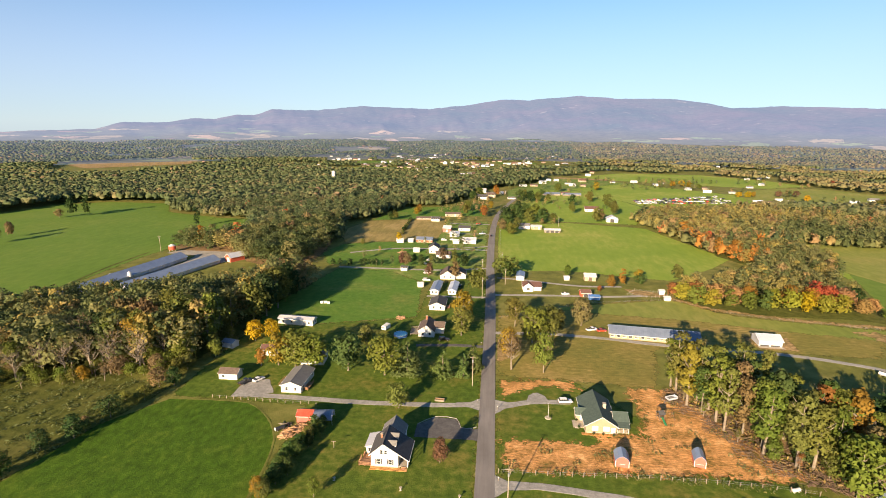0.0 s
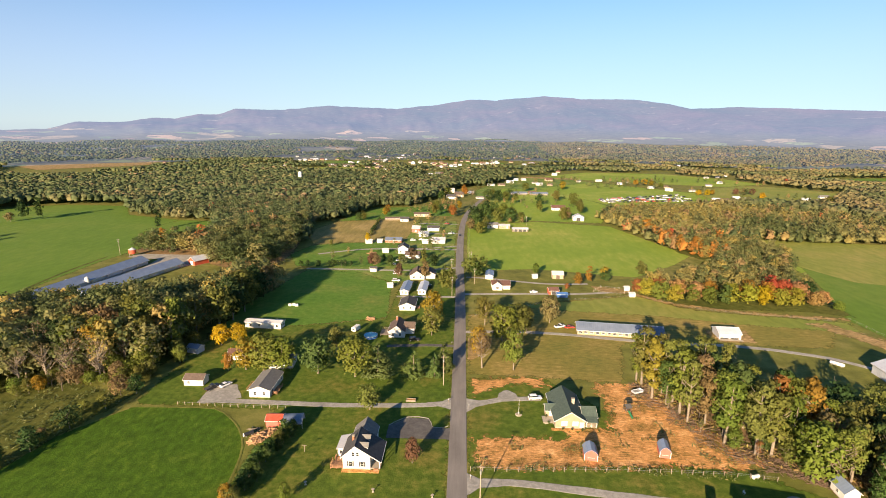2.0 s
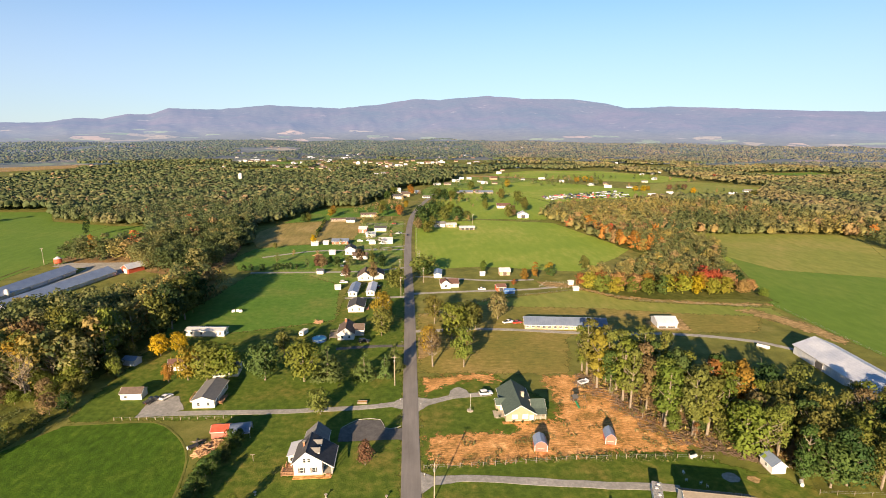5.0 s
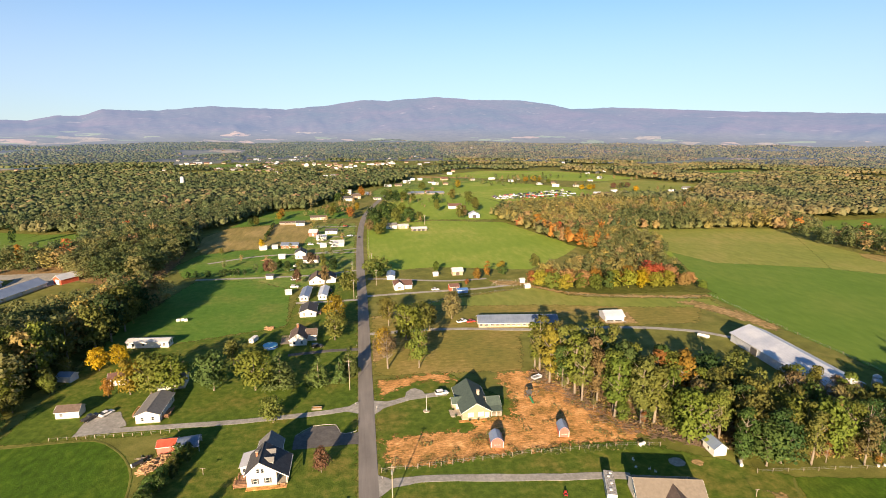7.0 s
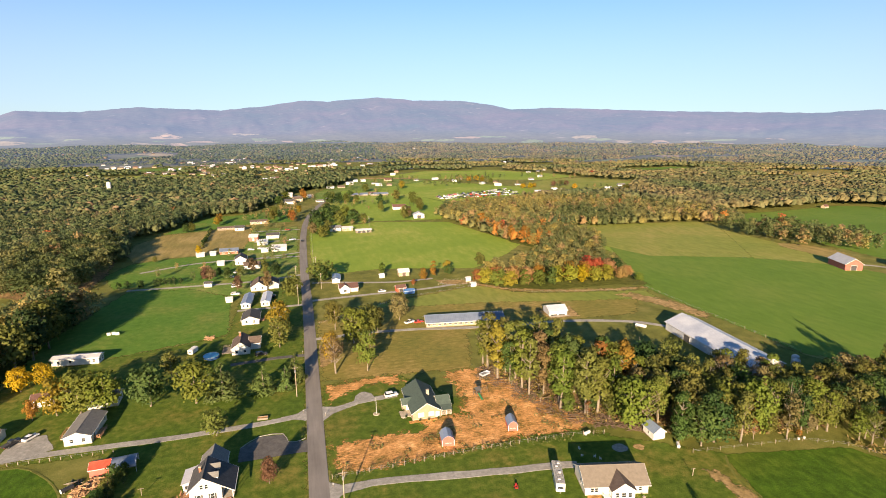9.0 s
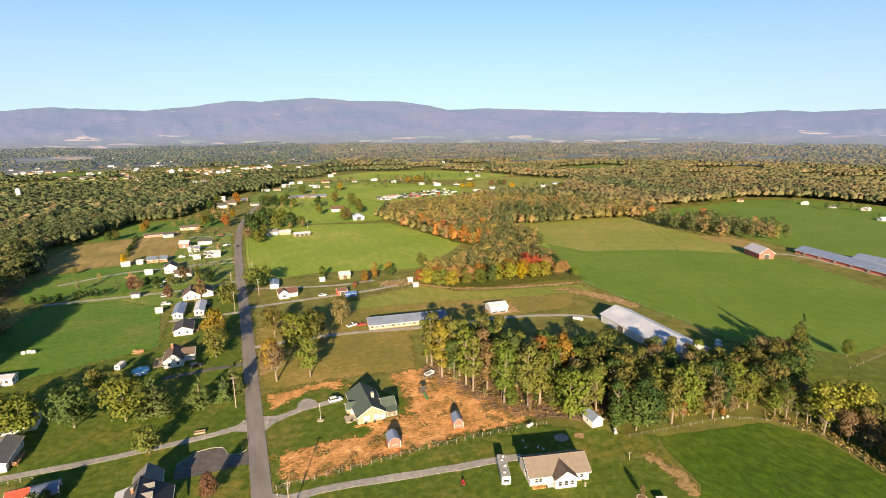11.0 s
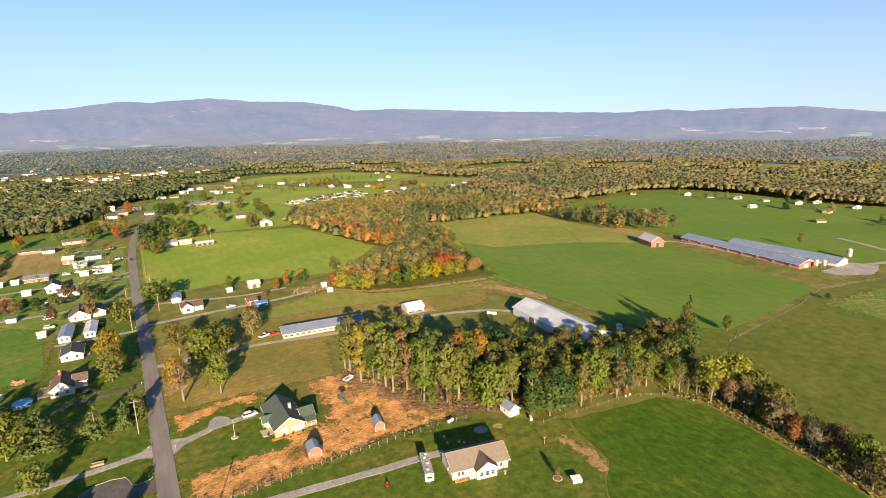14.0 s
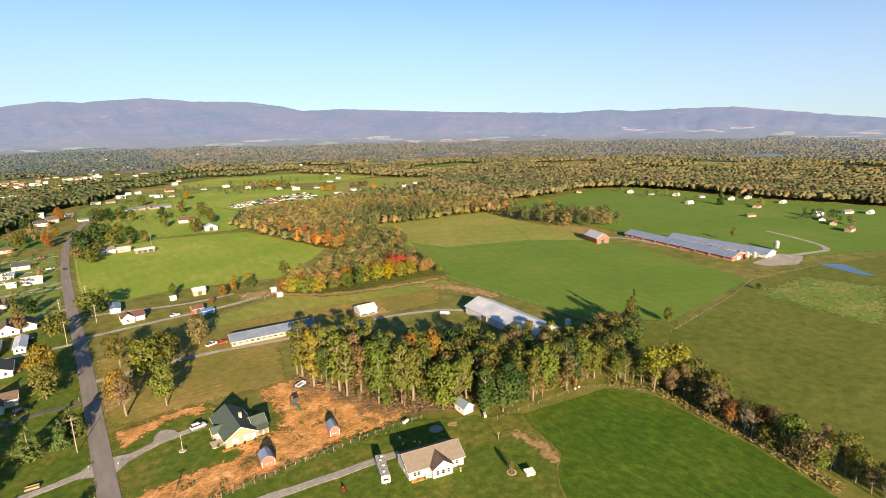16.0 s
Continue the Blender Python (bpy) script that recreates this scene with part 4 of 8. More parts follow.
def hull(rng, lumps, n):
    """A closed crown for far trees: the outer skin of a heap of lumps, open below. n: faces along a side."""
    lumps = np.array(lumps, float)
    mid = np.array((0, 0, lumps[:, 2].mean() - 0.5))
    g = np.linspace(-1, 1, n + 1)
    a, b = np.meshgrid(g, g)
    one = np.ones(a.size)
    sides = [np.stack(v, 1) for v in ((a.ravel(), b.ravel(), one), (one, a.ravel(), b.ravel()), (-one, -a.ravel(), b.ravel()), (-a.ravel(), one, b.ravel()), (a.ravel(), -one, b.ravel()))]
    d = np.concatenate(sides)
    d /= np.linalg.norm(d, axis=1)[:, None]
    seen = np.round(d, 4)
    _, first, same = np.unique(seen, axis=0, return_index=True, return_inverse=True)
    d = d[first]
    wob = d + rng.normal(scale=0.10, size=d.shape)
    wob /= np.linalg.norm(wob, axis=1)[:, None]
    reach = np.full(len(d), 1.0)
    for x, y, z, r, h in lumps:
        o = np.array((x, y, z)) - mid
        along = wob @ o
        miss = along ** 2 - (o @ o) + (0.5 * (r + h) * 1.15) ** 2
        reach = np.maximum(reach, np.where(miss > 0, along + np.sqrt(np.maximum(miss, 0)), 0))
    v = mid + wob * (reach * rng.uniform(0.88, 1.08, len(d)))[:, None]
    ids = np.arange((n + 1) ** 2).reshape(n + 1, n + 1)
    q = np.stack([ids[:-1, :-1], ids[:-1, 1:], ids[1:, 1:], ids[1:, :-1]], -1).reshape(-1, 4)
    quads = np.concatenate([same.ravel()[q + k * (n + 1) ** 2] for k in range(5)])
    return v, quads


def lumps_broad(rng, h, r, base, n):
    out, mid = [], (h + base) / 2
    for _ in range(n):
        a, rr, f = rng.uniform(0, math.tau), r * math.sqrt(rng.uniform(0, 1)) * 0.68, rng.uniform(-1, 1)
        lim = math.sqrt(max(0.08, 1 - f * f * 0.85))
        z = mid + f * (h - base) * 0.36
        s = r * rng.uniform(0.26, 0.46)
        out.append((rr * lim * math.cos(a), rr * lim * math.sin(a), z, s, s * rng.uniform(0.7, 1.0)))
    return out


def lumps_pine(rng, h, r, base):
    out = []
    for i in range(16):
        f = i / 15
        rad = r * (1 - f) ** 0.8 * rng.uniform(0.8, 1.1) + 0.25
        for k in range(max(1, int(6 * (1 - f)))):
            a = rng.uniform(0, math.tau)
            out.append((rad * 0.62 * math.cos(a), rad * 0.62 * math.sin(a), base + (h - base) * f * 0.95, rad * 0.42 + 0.2, 0.07 * h))
    return out


def trunk_mesh(name, rng, h, r, base, limbs, lean=0.03):
    bm = bmesh.new()
    top = Vector((rng.uniform(-1, 1) * lean * h, rng.uniform(-1, 1) * lean * h, h * 0.86))
    rad = 0.014 * h + 0.05
    pts = [Vector((0, 0, -0.15)), Vector((0, 0, 0.25)), top * 0.35, top * 0.7, top]
    add_tube(bm, pts, [rad * 1.5, rad * 1.05, rad * 0.85, rad * 0.5, rad * 0.12], 7)
    for _ in range(limbs):
        f = rng.uniform(max(0.25, base / h * 0.8), 0.8)
        a, out = rng.uniform(0, math.tau), r * rng.uniform(0.5, 0.85)
        p = top * f
        q = p + Vector((math.cos(a) * out, math.sin(a) * out, out * rng.uniform(0.7, 1.5)))
        mid = p.lerp(q, 0.5) + Vector((0, 0, -0.08 * out))
        add_tube(bm, [p, mid, q], [rad * 0.42, rad * 0.26, rad * 0.07], 5)
    return bm_mesh(name, bm, M["bark"])


def tree_kind(kind, seed):
    """Meshes of one tree 10 m high: trunk and crown."""
    rng = np.random.default_rng(100 + seed)
    if kind == "broad":
        v = cards(rng, lumps_broad(rng, 10, 4.2, 1.1, 40), 1420, 0.31)
        t = trunk_mesh("trunk", rng, 10, 3.6, 2.0, 9)
    elif kind == "tall":
        v = cards(rng, lumps_broad(rng, 10, 2.3, rng.uniform(-0.4, 1.4), 30), 1320, 0.205)
        t = trunk_mesh("trunk", rng, 10, 2.0, 4.0, 8)
    elif kind == "round":
        v = cards(rng, lumps_broad(rng, 10, 4.6, 0.2, 46), 1420, 0.37, 0.65)
        t = trunk_mesh("trunk", rng, 10, 3.8, 1.2, 10)
    elif kind == "pine":
        v = cards(rng, lumps_pine(rng, 10, 3.2, 0.2), 1700, 0.34, 0.5)
        t = trunk_mesh("trunk", rng, 10, 2.2, 1.0, 0)
    elif kind == "thin":
        v = cards(rng, lumps_broad(rng, 10, 2.6, 3.0, 22), 900, 0.165)
        t = trunk_mesh("trunk", rng, 10, 2.6, 3.0, 26, 0.05)
    elif kind == "bare":
        v = cards(rng, lumps_broad(rng, 10, 2.6, 4.0, 16), 160, 0.15)
        t = trunk_mesh("trunk", rng, 10, 3.2, 3.0, 34, 0.05)
    elif kind == "bush":
        v = cards(rng, lumps_broad(rng, 10, 5.0, 0.2, 14), 240, 0.8)
        t = trunk_mesh("trunk", rng, 10, 3, 1.0, 4)
    else:
        v = cards(rng, lumps_broad(rng, 10, 6.0, 0.6, 34), 850, 0.44)
        t = trunk_mesh("trunk", rng, 10, 4, 1.0, 8)
    return t, mesh_arrays("crown", v[0], v[1], [M["leaf"]], None, v[2])


KINDS = {k: [tree_kind(k, 10 * i + j) for j in range(n)] for i, (k, n) in enumerate((("broad", 4), ("round", 4), ("tall", 5), ("pine", 3), ("thin", 2), ("bare", 2), ("shrub", 3), ("bush", 3)))}
LEAF = {
    "green": (0.080, 0.130, 0.034), "deep": (0.047, 0.084, 0.026), "olive": (0.152, 0.162, 0.039), "lime": (0.144, 0.182, 0.033),
    "yellow": (0.44, 0.31, 0.018), "orange": (0.31, 0.165, 0.034), "rust": (0.27, 0.12, 0.04), "red": (0.40, 0.10, 0.055),
    "maroon": (0.16, 0.10, 0.062), "pear": (0.25, 0.25, 0.035), "peach": (0.36, 0.235, 0.10), "pine": (0.142, 0.196, 0.058), "brown": (0.205, 0.160, 0.075), "gold": (0.29, 0.205, 0.028),
}
WORDS = {"green": "green", "deep": "dark green", "olive": "olive green", "lime": "yellowish green", "yellow": "bright yellow", "orange": "orange",
         "rust": "rusty brown", "red": "bright red", "maroon": "dark red", "pear": "lime yellow", "peach": "pale tan", "pine": "grey-green", "brown": "brown", "gold": "golden"}
SHAPES = {"broad": "broad leafy tree with {} leaves", "round": "low bushy tree with {} leaves", "tall": "tall slender woodland tree with {} leaves", "pine": "bushy conifer with {} needles",
          "thin": "thin half-bare tree with {} leaves", "bare": "bare grey tree with few {} leaves", "shrub": "rounded shrub with {} leaves", "bush": "small rounded bush with {} leaves"}


FAR_TREES = []


def tree(kind, x, y, h, colour, wide=1.0, where="", group=""):
    """One tree; those far off are gathered and built as one body of trees later on."""
    rng = TREE_RNG
    t, c = KINDS[kind][rng.integers(len(KINDS[kind]))]
    s = h / 10
    m = pose(x, y, 0, 0, 0, rng.uniform(0, 360)) @ Matrix.Diagonal((s * wide, s * wide, s, 1))
    if math.hypot(x, y) > 285 and kind not in ("bush", "shrub"):
        FAR_TREES.append((c, m, np.array(LEAF[colour]) * rng.uniform(0.85, 1.15) * rng.uniform(0.92, 1.08, 3)))
        return None
    name = {"pine": "conifer", "shrub": "shrub", "bush": "bush"}.get(kind, "tree")
    ob = thing(name, m, (SHAPES[kind].format(WORDS[colour]) + " " + where).strip(), name, group)
    part("trunk", t, None, ob)
    crown = part("crown", c, None, ob)
    col = np.array(LEAF[colour]) * rng.uniform(0.85, 1.15) * rng.uniform(0.92, 1.08, 3)
    crown.color = (*np.clip(col, 0, 1), 1)
    return ob


def build_far_trees():
    """The crowns of the far single trees, thinned, in one mesh with a colour for each tree."""
    rng = np.random.default_rng(8)
    vs, ns, cols = [], [], []
    for crown, m, colour in FAR_TREES:
        n = len(crown.vertices)
        v, nv = np.empty(n * 3, np.float32), np.empty(n * 3, np.float32)
        crown.vertices.foreach_get("co", v)
        crown.corner_normals.foreach_get("vector", nv)
        keep = np.sort(rng.choice(n // 4, min(n // 4, 600), replace=False))
        q = v.reshape(-1, 4, 3)[keep]
        mid = q.mean(1, keepdims=True)
        q = (mid + (q - mid) * 1.5).reshape(-1, 3)
        a = np.array(m)
        vs.append(q @ a[:3, :3].T + a[:3, 3])
        turned = nv.reshape(-1, 4, 3)[keep].reshape(-1, 3) @ a[:3, :3].T
        ns.append(turned / np.linalg.norm(turned, axis=1)[:, None])
        cols.append(np.tile((*colour, 1.0), (len(q), 1)))
    vs = np.concatenate(vs)
    me = mesh_arrays("distant_trees", vs, np.arange(len(vs)).reshape(-1, 4), [M["farcrown"]], None, np.concatenate(ns))
    me.color_attributes.new("tint", "FLOAT_COLOR", "POINT").data.foreach_set("color", np.concatenate(cols).astype(np.float32).ravel())
    tagged(new("distant_trees", me), "single green, olive, orange and red trees of the village and autumn wood", "trees", kind="stuff")


def pick(rng, mix):
    names = list(mix)
    p = np.array([mix[k] for k in names], float)
    return names[rng.choice(len(names), p=p / p.sum())]


# single trees in yards and along the road: kind, x, y, height, colour, width
YARD_TREES = [
    ("round", -30.3, 160.5, 9.5, "olive", 1.1), ("round", -13.1, 132.0, 8.6, "maroon", 0.72), ("broad", -44.3, 114.5, 6, "lime", 0.8), ("broad", -58.4, 112, 7, "gold", 0.7),
    ("round", -104, 210, 9.5, "yellow", 1.05), ("round", -97.5, 213, 9.5, "yellow", 1.0), ("round", -84, 187.5, 13.5, "gold", 1.0), ("round", -76.8, 187, 15.5, "lime", 1.2), ("round", -69.5, 187.5, 14, "lime", 1.15), ("round", -90.5, 186, 8, "orange", 0.7),
    ("round", -55, 186, 15.5, "green", 1.1), ("round", -40, 184, 16, "lime", 1.15), ("pine", -31.5, 186, 13.5, "pine", 1.45), ("pine", -17.5, 186.5, 10, "pine", 1.5),
    ("pine", -9.5, 185.5, 10, "pine", 0.9), ("pine", -6.2, 192.5, 11, "pine", 1.2), ("broad", -52, 205, 12, "olive", 0.8),
    ("round", -13, 245, 15.5, "gold", 0.95), ("round", -13, 226, 14, "olive", 1.0), ("round", -62.6, 349, 6, "maroon", 0.9), ("broad", 4.5, 712, 11, "orange", 1.0), ("round", -8.5, 293, 15, "olive", 0.9),
    ("thin", 9, 194, 16, "brown", 1.2), ("round", 8, 204, 14.5, "gold", 0.7), ("broad", 21.5, 193, 17, "lime", 0.8), ("round", 19, 222, 17, "lime", 1.15), ("round", 27, 229, 15, "olive", 1.0),
    ("broad", 12, 240, 15, "olive", 0.9), ("round", 44, 245, 14, "brown", 0.9), ("broad", 31, 232, 13, "olive", 0.8), ("round", 9, 325, 14, "olive", 1.55),
    ("broad", 10, 318, 12, "green", 0.9), ("broad", 70.5, 306, 9, "orange", 0.8), ("tall", 78, 310, 13, "orange", 0.9), ("broad", 90, 322, 9, "gold", 0.9),
    ("broad", 48, 327, 9, "lime", 0.7), ("broad", 115, 327, 11, "olive", 0.9), ("shrub", 63, 300, 4, "rust", 0.8),
    ("broad", -39, 314, 11, "maroon", 0.8), ("broad", -22, 315, 12, "brown", 0.8), ("broad", -57, 340, 10, "brown", 0.8), ("broad", -33, 352, 12, "maroon", 0.8),
    ("broad", -26, 350, 11, "olive", 0.7), ("broad", -76, 415, 9, "yellow", 0.8), ("broad", -48, 345, 8, "green", 0.8), ("broad", -41, 347, 8, "olive", 0.8),
    ("broad", -54, 352, 7, "green", 0.8), ("broad", -9, 541, 12, "rust", 0.9), ("broad", -28, 545, 14, "olive", 0.9), ("broad", -80, 540, 10, "gold", 0.9),
    ("round", 12, 507, 18, "deep", 1.0), ("round", 22, 522, 18, "green", 1.1), ("round", 35, 514, 15, "olive", 1.1), ("round", 48, 517, 14, "green", 1.1), ("round", 13, 472, 16, "green", 1.0),
    ("broad", 22, 478, 13, "olive", 0.9), ("broad", 58, 512, 12, "olive", 1.0), ("broad", 108, 535, 13, "brown", 0.8), ("broad", 128, 570, 16, "olive", 1.0), ("broad", 85, 575, 14, "olive", 0.9),
    ("broad", -422, 485, 20, "deep", 0.8), ("tall", -412, 492, 24, "deep", 0.9), ("shrub", -432, 480, 9, "brown", 1.0), ("broad", -398, 390, 14, "brown", 0.7), ("broad", -390, 368, 15, "olive", 0.9),
    ("tall", -271, 452, 20, "deep", 0.8), ("tall", -221, 372, 20, "orange", 0.8), ("broad", 206, 129, 17, "olive", 0.6), ("pine", 213, 133, 19, "deep", 0.7), ("broad", 232, 125, 8, "lime", 0.9), ("shrub", 320, 121, 3.5, "deep", 1.0),
    ("shrub", 92.4, 90, 3.8, "brown", 0.5), ("broad", 475, 513, 12, "rust", 0.9), ("thin", 436, 190, 12, "olive", 0.9), ("pine", 620, 290, 18, "deep", 0.8),
]
# the village street, its far end and the meadows beyond
YARD_TREES += [
    ("broad", -79, 553, 11, "orange", 0.9), ("round", -98, 516, 10, "olive", 0.9), ("round", -103, 514, 9, "green", 0.9), ("round", -61, 347, 8.5, "maroon", 0.9), ("round", -48, 343, 8, "green", 0.9),
    ("round", -10, 560, 11, "orange", 1.0), ("round", -28, 580, 12, "lime", 1.0), ("broad", -3, 592, 11, "gold", 0.9), ("shrub", -103, 402, 5, "olive", 0.8), ("round", -19, 343, 10, "deep", 0.9),
    ("round", 3, 738, 12, "orange", 0.9), ("round", 33, 667, 15, "green", 1.1), ("round", 45, 661, 15, "deep", 1.1), ("round", 55, 665, 13, "olive", 1.1), ("broad", 66, 649, 12, "olive", 1.1),
    ("round", 93, 634, 14, "deep", 1.0), ("round", 120, 671, 14, "olive", 1.0), ("round", 134, 632, 16, "olive", 1.0), ("round", 104, 532, 15, "olive", 1.0), ("round", 26, 563, 15, "deep", 1.1),
    ("round", 34, 559, 14, "green", 1.1), ("round", 44, 553, 14, "lime", 1.1), ("round", 51, 538, 12, "olive", 1.0), ("round", 17, 456, 12, "olive", 1.1), ("broad", 9, 467, 13, "brown", 1.0),
    ("round", -19, 698, 13, "lime", 1.1), ("round", -27, 674, 12, "green", 1.1), ("round", 92, 770, 13, "olive", 1.1), ("round", 150, 792, 13, "gold", 1.0), ("round", 63, 700, 12, "green", 1.0), ("round", 40, 700, 12, "olive", 1.1),
    ("round", 331, 747, 8, "yellow", 1.3), ("round", 342, 746, 9, "yellow", 1.3), ("round", 352, 752, 8, "gold", 1.2), ("round", 280, 862, 10, "gold", 1.3), ("round", 296, 869, 11, "yellow", 1.2), ("round", 304, 859, 9, "gold", 1.3), ("round", 313, 841, 8, "lime", 1.3),
    ("round", 403, 719, 9, "yellow", 1.2), ("round", 389, 762, 9, "maroon", 1.3), ("round", 400, 761, 10, "brown", 1.4), ("round", 411, 760, 9, "maroon", 1.3), ("round", 536, 894, 11, "red", 1.3), ("round", 544, 890, 10, "maroon", 1.2),
    ("tall", 425, 623, 14, "deep", 1.2), ("round", 448, 653, 13, "olive", 1.2), ("round", 405, 602, 13, "brown", 1.1), ("round", 458, 672, 11, "olive", 1.1),
]
# front row and neck of the autumn wood
for k, x, y, h, colour, wide in (
        ("round", 103, 296, 9, "rust", 0.9), ("round", 106, 289, 10, "pear", 1.1), ("round", 112, 283, 11, "lime", 1.1), ("broad", 117, 276, 12, "pear", 0.9), ("round", 113, 292, 11, "rust", 0.9), ("broad", 121, 285, 13, "peach", 0.9),
        ("tall", 125, 275, 13, "lime", 1.2), ("round", 129, 281, 12, "peach", 0.9), ("broad", 134, 274, 12, "lime", 0.8), ("broad", 138, 283, 13, "orange", 0.7), ("tall", 143, 275, 13, "green", 1.2), ("round", 148, 279, 12, "pear", 0.9),
        ("broad", 155, 275, 13, "pear", 0.8), ("broad", 159, 284, 13, "orange", 0.8), ("round", 163, 275, 12, "yellow", 0.7), ("broad", 169, 281, 13, "orange", 0.8), ("round", 175, 288, 14, "red", 1.0), ("round", 180, 285, 13, "red", 0.8),
        ("round", 173, 275, 11, "pear", 0.9), ("round", 181, 276, 11, "pear", 0.8), ("round", 186, 283, 12, "peach", 0.9), ("round", 192, 277, 9, "peach", 1.0), ("round", 199, 282, 8, "peach", 1.1), ("round", 197, 292, 10, "deep", 1.0),
        ("round", 200, 270, 6, "lime", 1.1), ("tall", 163, 461, 16, "orange", 1.1), ("tall", 168, 423, 15, "rust", 1.1), ("tall", 168, 402, 15, "orange", 0.9), ("broad", 178, 395, 14, "orange", 0.7), ("tall", 172, 430, 15, "red", 0.8), ("round", 118, 312, 8, "pear", 0.9), ("round", 90, 318, 7, "green", 1.0)):
    tree(k, x, y, h, colour, wide * 1.25, "in the autumn wood", "trees of the autumn wood")
for k, x, y, h, colour, wide in YARD_TREES:
    tree(k, x, y, h, colour, wide)



CLEAR = [(98.5, 119, 9.5), (38, 135, 6)]


def grove(poly, spacing, low, high, mix, kinds, where, group, seed):
    rng = np.random.default_rng(seed)
    for x, y in scatter(poly, spacing, rng):
        if any(math.hypot(x - cx, y - cy) < cr for cx, cy, cr in CLEAR):
            continue
        tree(pick(rng, kinds), x, y, rng.uniform(low, high), pick(rng, mix), rng.uniform(0.8, 1.1), where, group)


# the wood beside the bare soil, and the hedgerow that runs on from it
grove([(64, 190), (69, 172), (74, 155), (84, 140), (92, 134), (104, 140), (106, 150), (97, 163), (90, 175), (76, 182)], 5.9, 18, 26, {"green": 2.0, "olive": 5, "lime": 4, "deep": 0.6, "pear": 1.2, "brown": 0.4}, {"tall": 1}, "in the wood", "trees of the wood", 11)
grove([(92, 134), (106, 117), (126, 113), (145, 111), (157, 110), (163, 122), (145, 132), (133, 142), (124, 148), (110, 146), (104, 140)], 5.9, 13, 19, {"green": 2.5, "olive": 5, "deep": 1.2, "lime": 2.5, "brown": 1.2}, {"tall": 5, "round": 2, "thin": 1}, "in the wood", "trees of the wood", 12)
for x, y, h, kind, colour in ((122, 158, 16, "broad", "deep"), (131, 154, 17, "broad", "olive"), (146, 138, 15, "thin", "olive"), (150, 136, 15, "bare", "brown"), (155, 133, 14, "thin", "brown"), (162, 131, 12, "broad", "olive"), (152, 128, 15, "bare", "olive"), (140, 138, 17, "thin", "brown"), (150, 140, 18, "tall", "olive"), (157, 134, 18, "tall", "lime"), (162, 129, 17, "tall", "olive"), (145, 143, 18, "tall", "lime")):
    tree(kind, x, y, h, colour, 1.0, "beside the metal barn", "trees of the wood")
grove([(159, 106), (168, 93), (165, 70), (159, 44), (158, 10), (168, 10), (171, 44), (176, 70), (181, 95), (178, 110)], 3.8, 6.5, 12, {"brown": 5, "olive": 6, "lime": 2.5, "rust": 0.7, "gold": 1.0}, {"broad": 2, "shrub": 2.2, "thin": 6, "bare": 2.4}, "in the hedgerow", "hedgerow trees", 14)
grove([(154, 112), (172, 107), (198, 122), (196, 134), (166, 132)], 4.8, 8, 15, {"olive": 4, "green": 1.5, "brown": 2.5, "deep": 2}, {"broad": 3, "round": 2, "thin": 1}, "in the hedgerow", "hedgerow trees", 17)
for x, y, h, kind, colour in ((106.5, 146.5, 24, "tall", "orange"), (98, 150, 25, "tall", "rust"), (113, 115.5, 13, "round", "green"), (118, 116, 14, "round", "deep"),
                              (126, 118, 15, "tall", "olive"), (134, 119, 15, "thin", "gold"), (143, 121, 17, "tall", "olive"), (149, 117, 13, "round", "deep"), (155, 113, 12, "broad", "olive"), (166, 91.5, 13, "thin", "pear"), (171, 95, 15, "broad", "pear"),
                              (157, 138, 14, "thin", "brown"), (151, 142, 15, "thin", "lime"), (144, 146, 15, "thin", "olive"), (160, 134, 14, "bare", "brown")):
    tree(kind, x, y, h, colour, 1.1, "at the wood edge", "trees of the wood")
for x, y, h, kind, colour in ((72, 166, 6, "thin", "lime"), (77, 152, 5, "thin", "olive"), (83, 143, 7, "round", "lime"), (88, 139, 6, "thin", "rust"), (95, 137, 8, "round", "olive"), (100, 133, 9, "round", "lime"), (69, 176, 5, "thin", "brown"), (91, 143, 9, "round", "green"),
                              (80, 160, 8, "thin", "gold"), (86, 150, 9, "round", "olive"), (108, 119, 9, "round", "green"), (122, 115, 8, "round", "olive"), (131, 114, 7, "thin", "rust"), (138, 115, 8, "round", "olive"), (150, 112, 7, "round", "brown")):
    tree(kind, x, y, h, colour, 0.9, "at the wood edge", "trees of the wood")
tree("shrub", 146, 111.5, 2.2, "orange", 0.9, "at the wood edge", "trees of the wood")
tree("broad", 178, 90, 17, "pear", 1.1, "in the hedgerow", "hedgerow trees")
for x, y, h, kind, colour in ((-120, 165, 7.5, "shrub", "brown"), (-115.5, 167, 7, "round", "deep"), (-119.5, 156, 5.5, "shrub", "olive"), (-123, 144, 7.5, "shrub", "deep"), (-127, 148, 4, "shrub", "olive"), (-126, 132, 8, "round", "deep"), (-125.5, 136, 4, "shrub", "olive"), (-131, 125, 6.5, "shrub", "deep"),
                              (-126, 155, 3.5, "shrub", "olive"), (-135, 117, 5, "shrub", "olive"), (-131, 112, 8, "round", "deep"), (-136, 104, 5, "shrub", "brown"), (-121, 153, 2.6, "shrub", "olive"), (-129, 140, 2.6, "shrub", "brown")):
    tree(kind, x, y, h, colour, 1.0, "by the field", "field edge bushes")
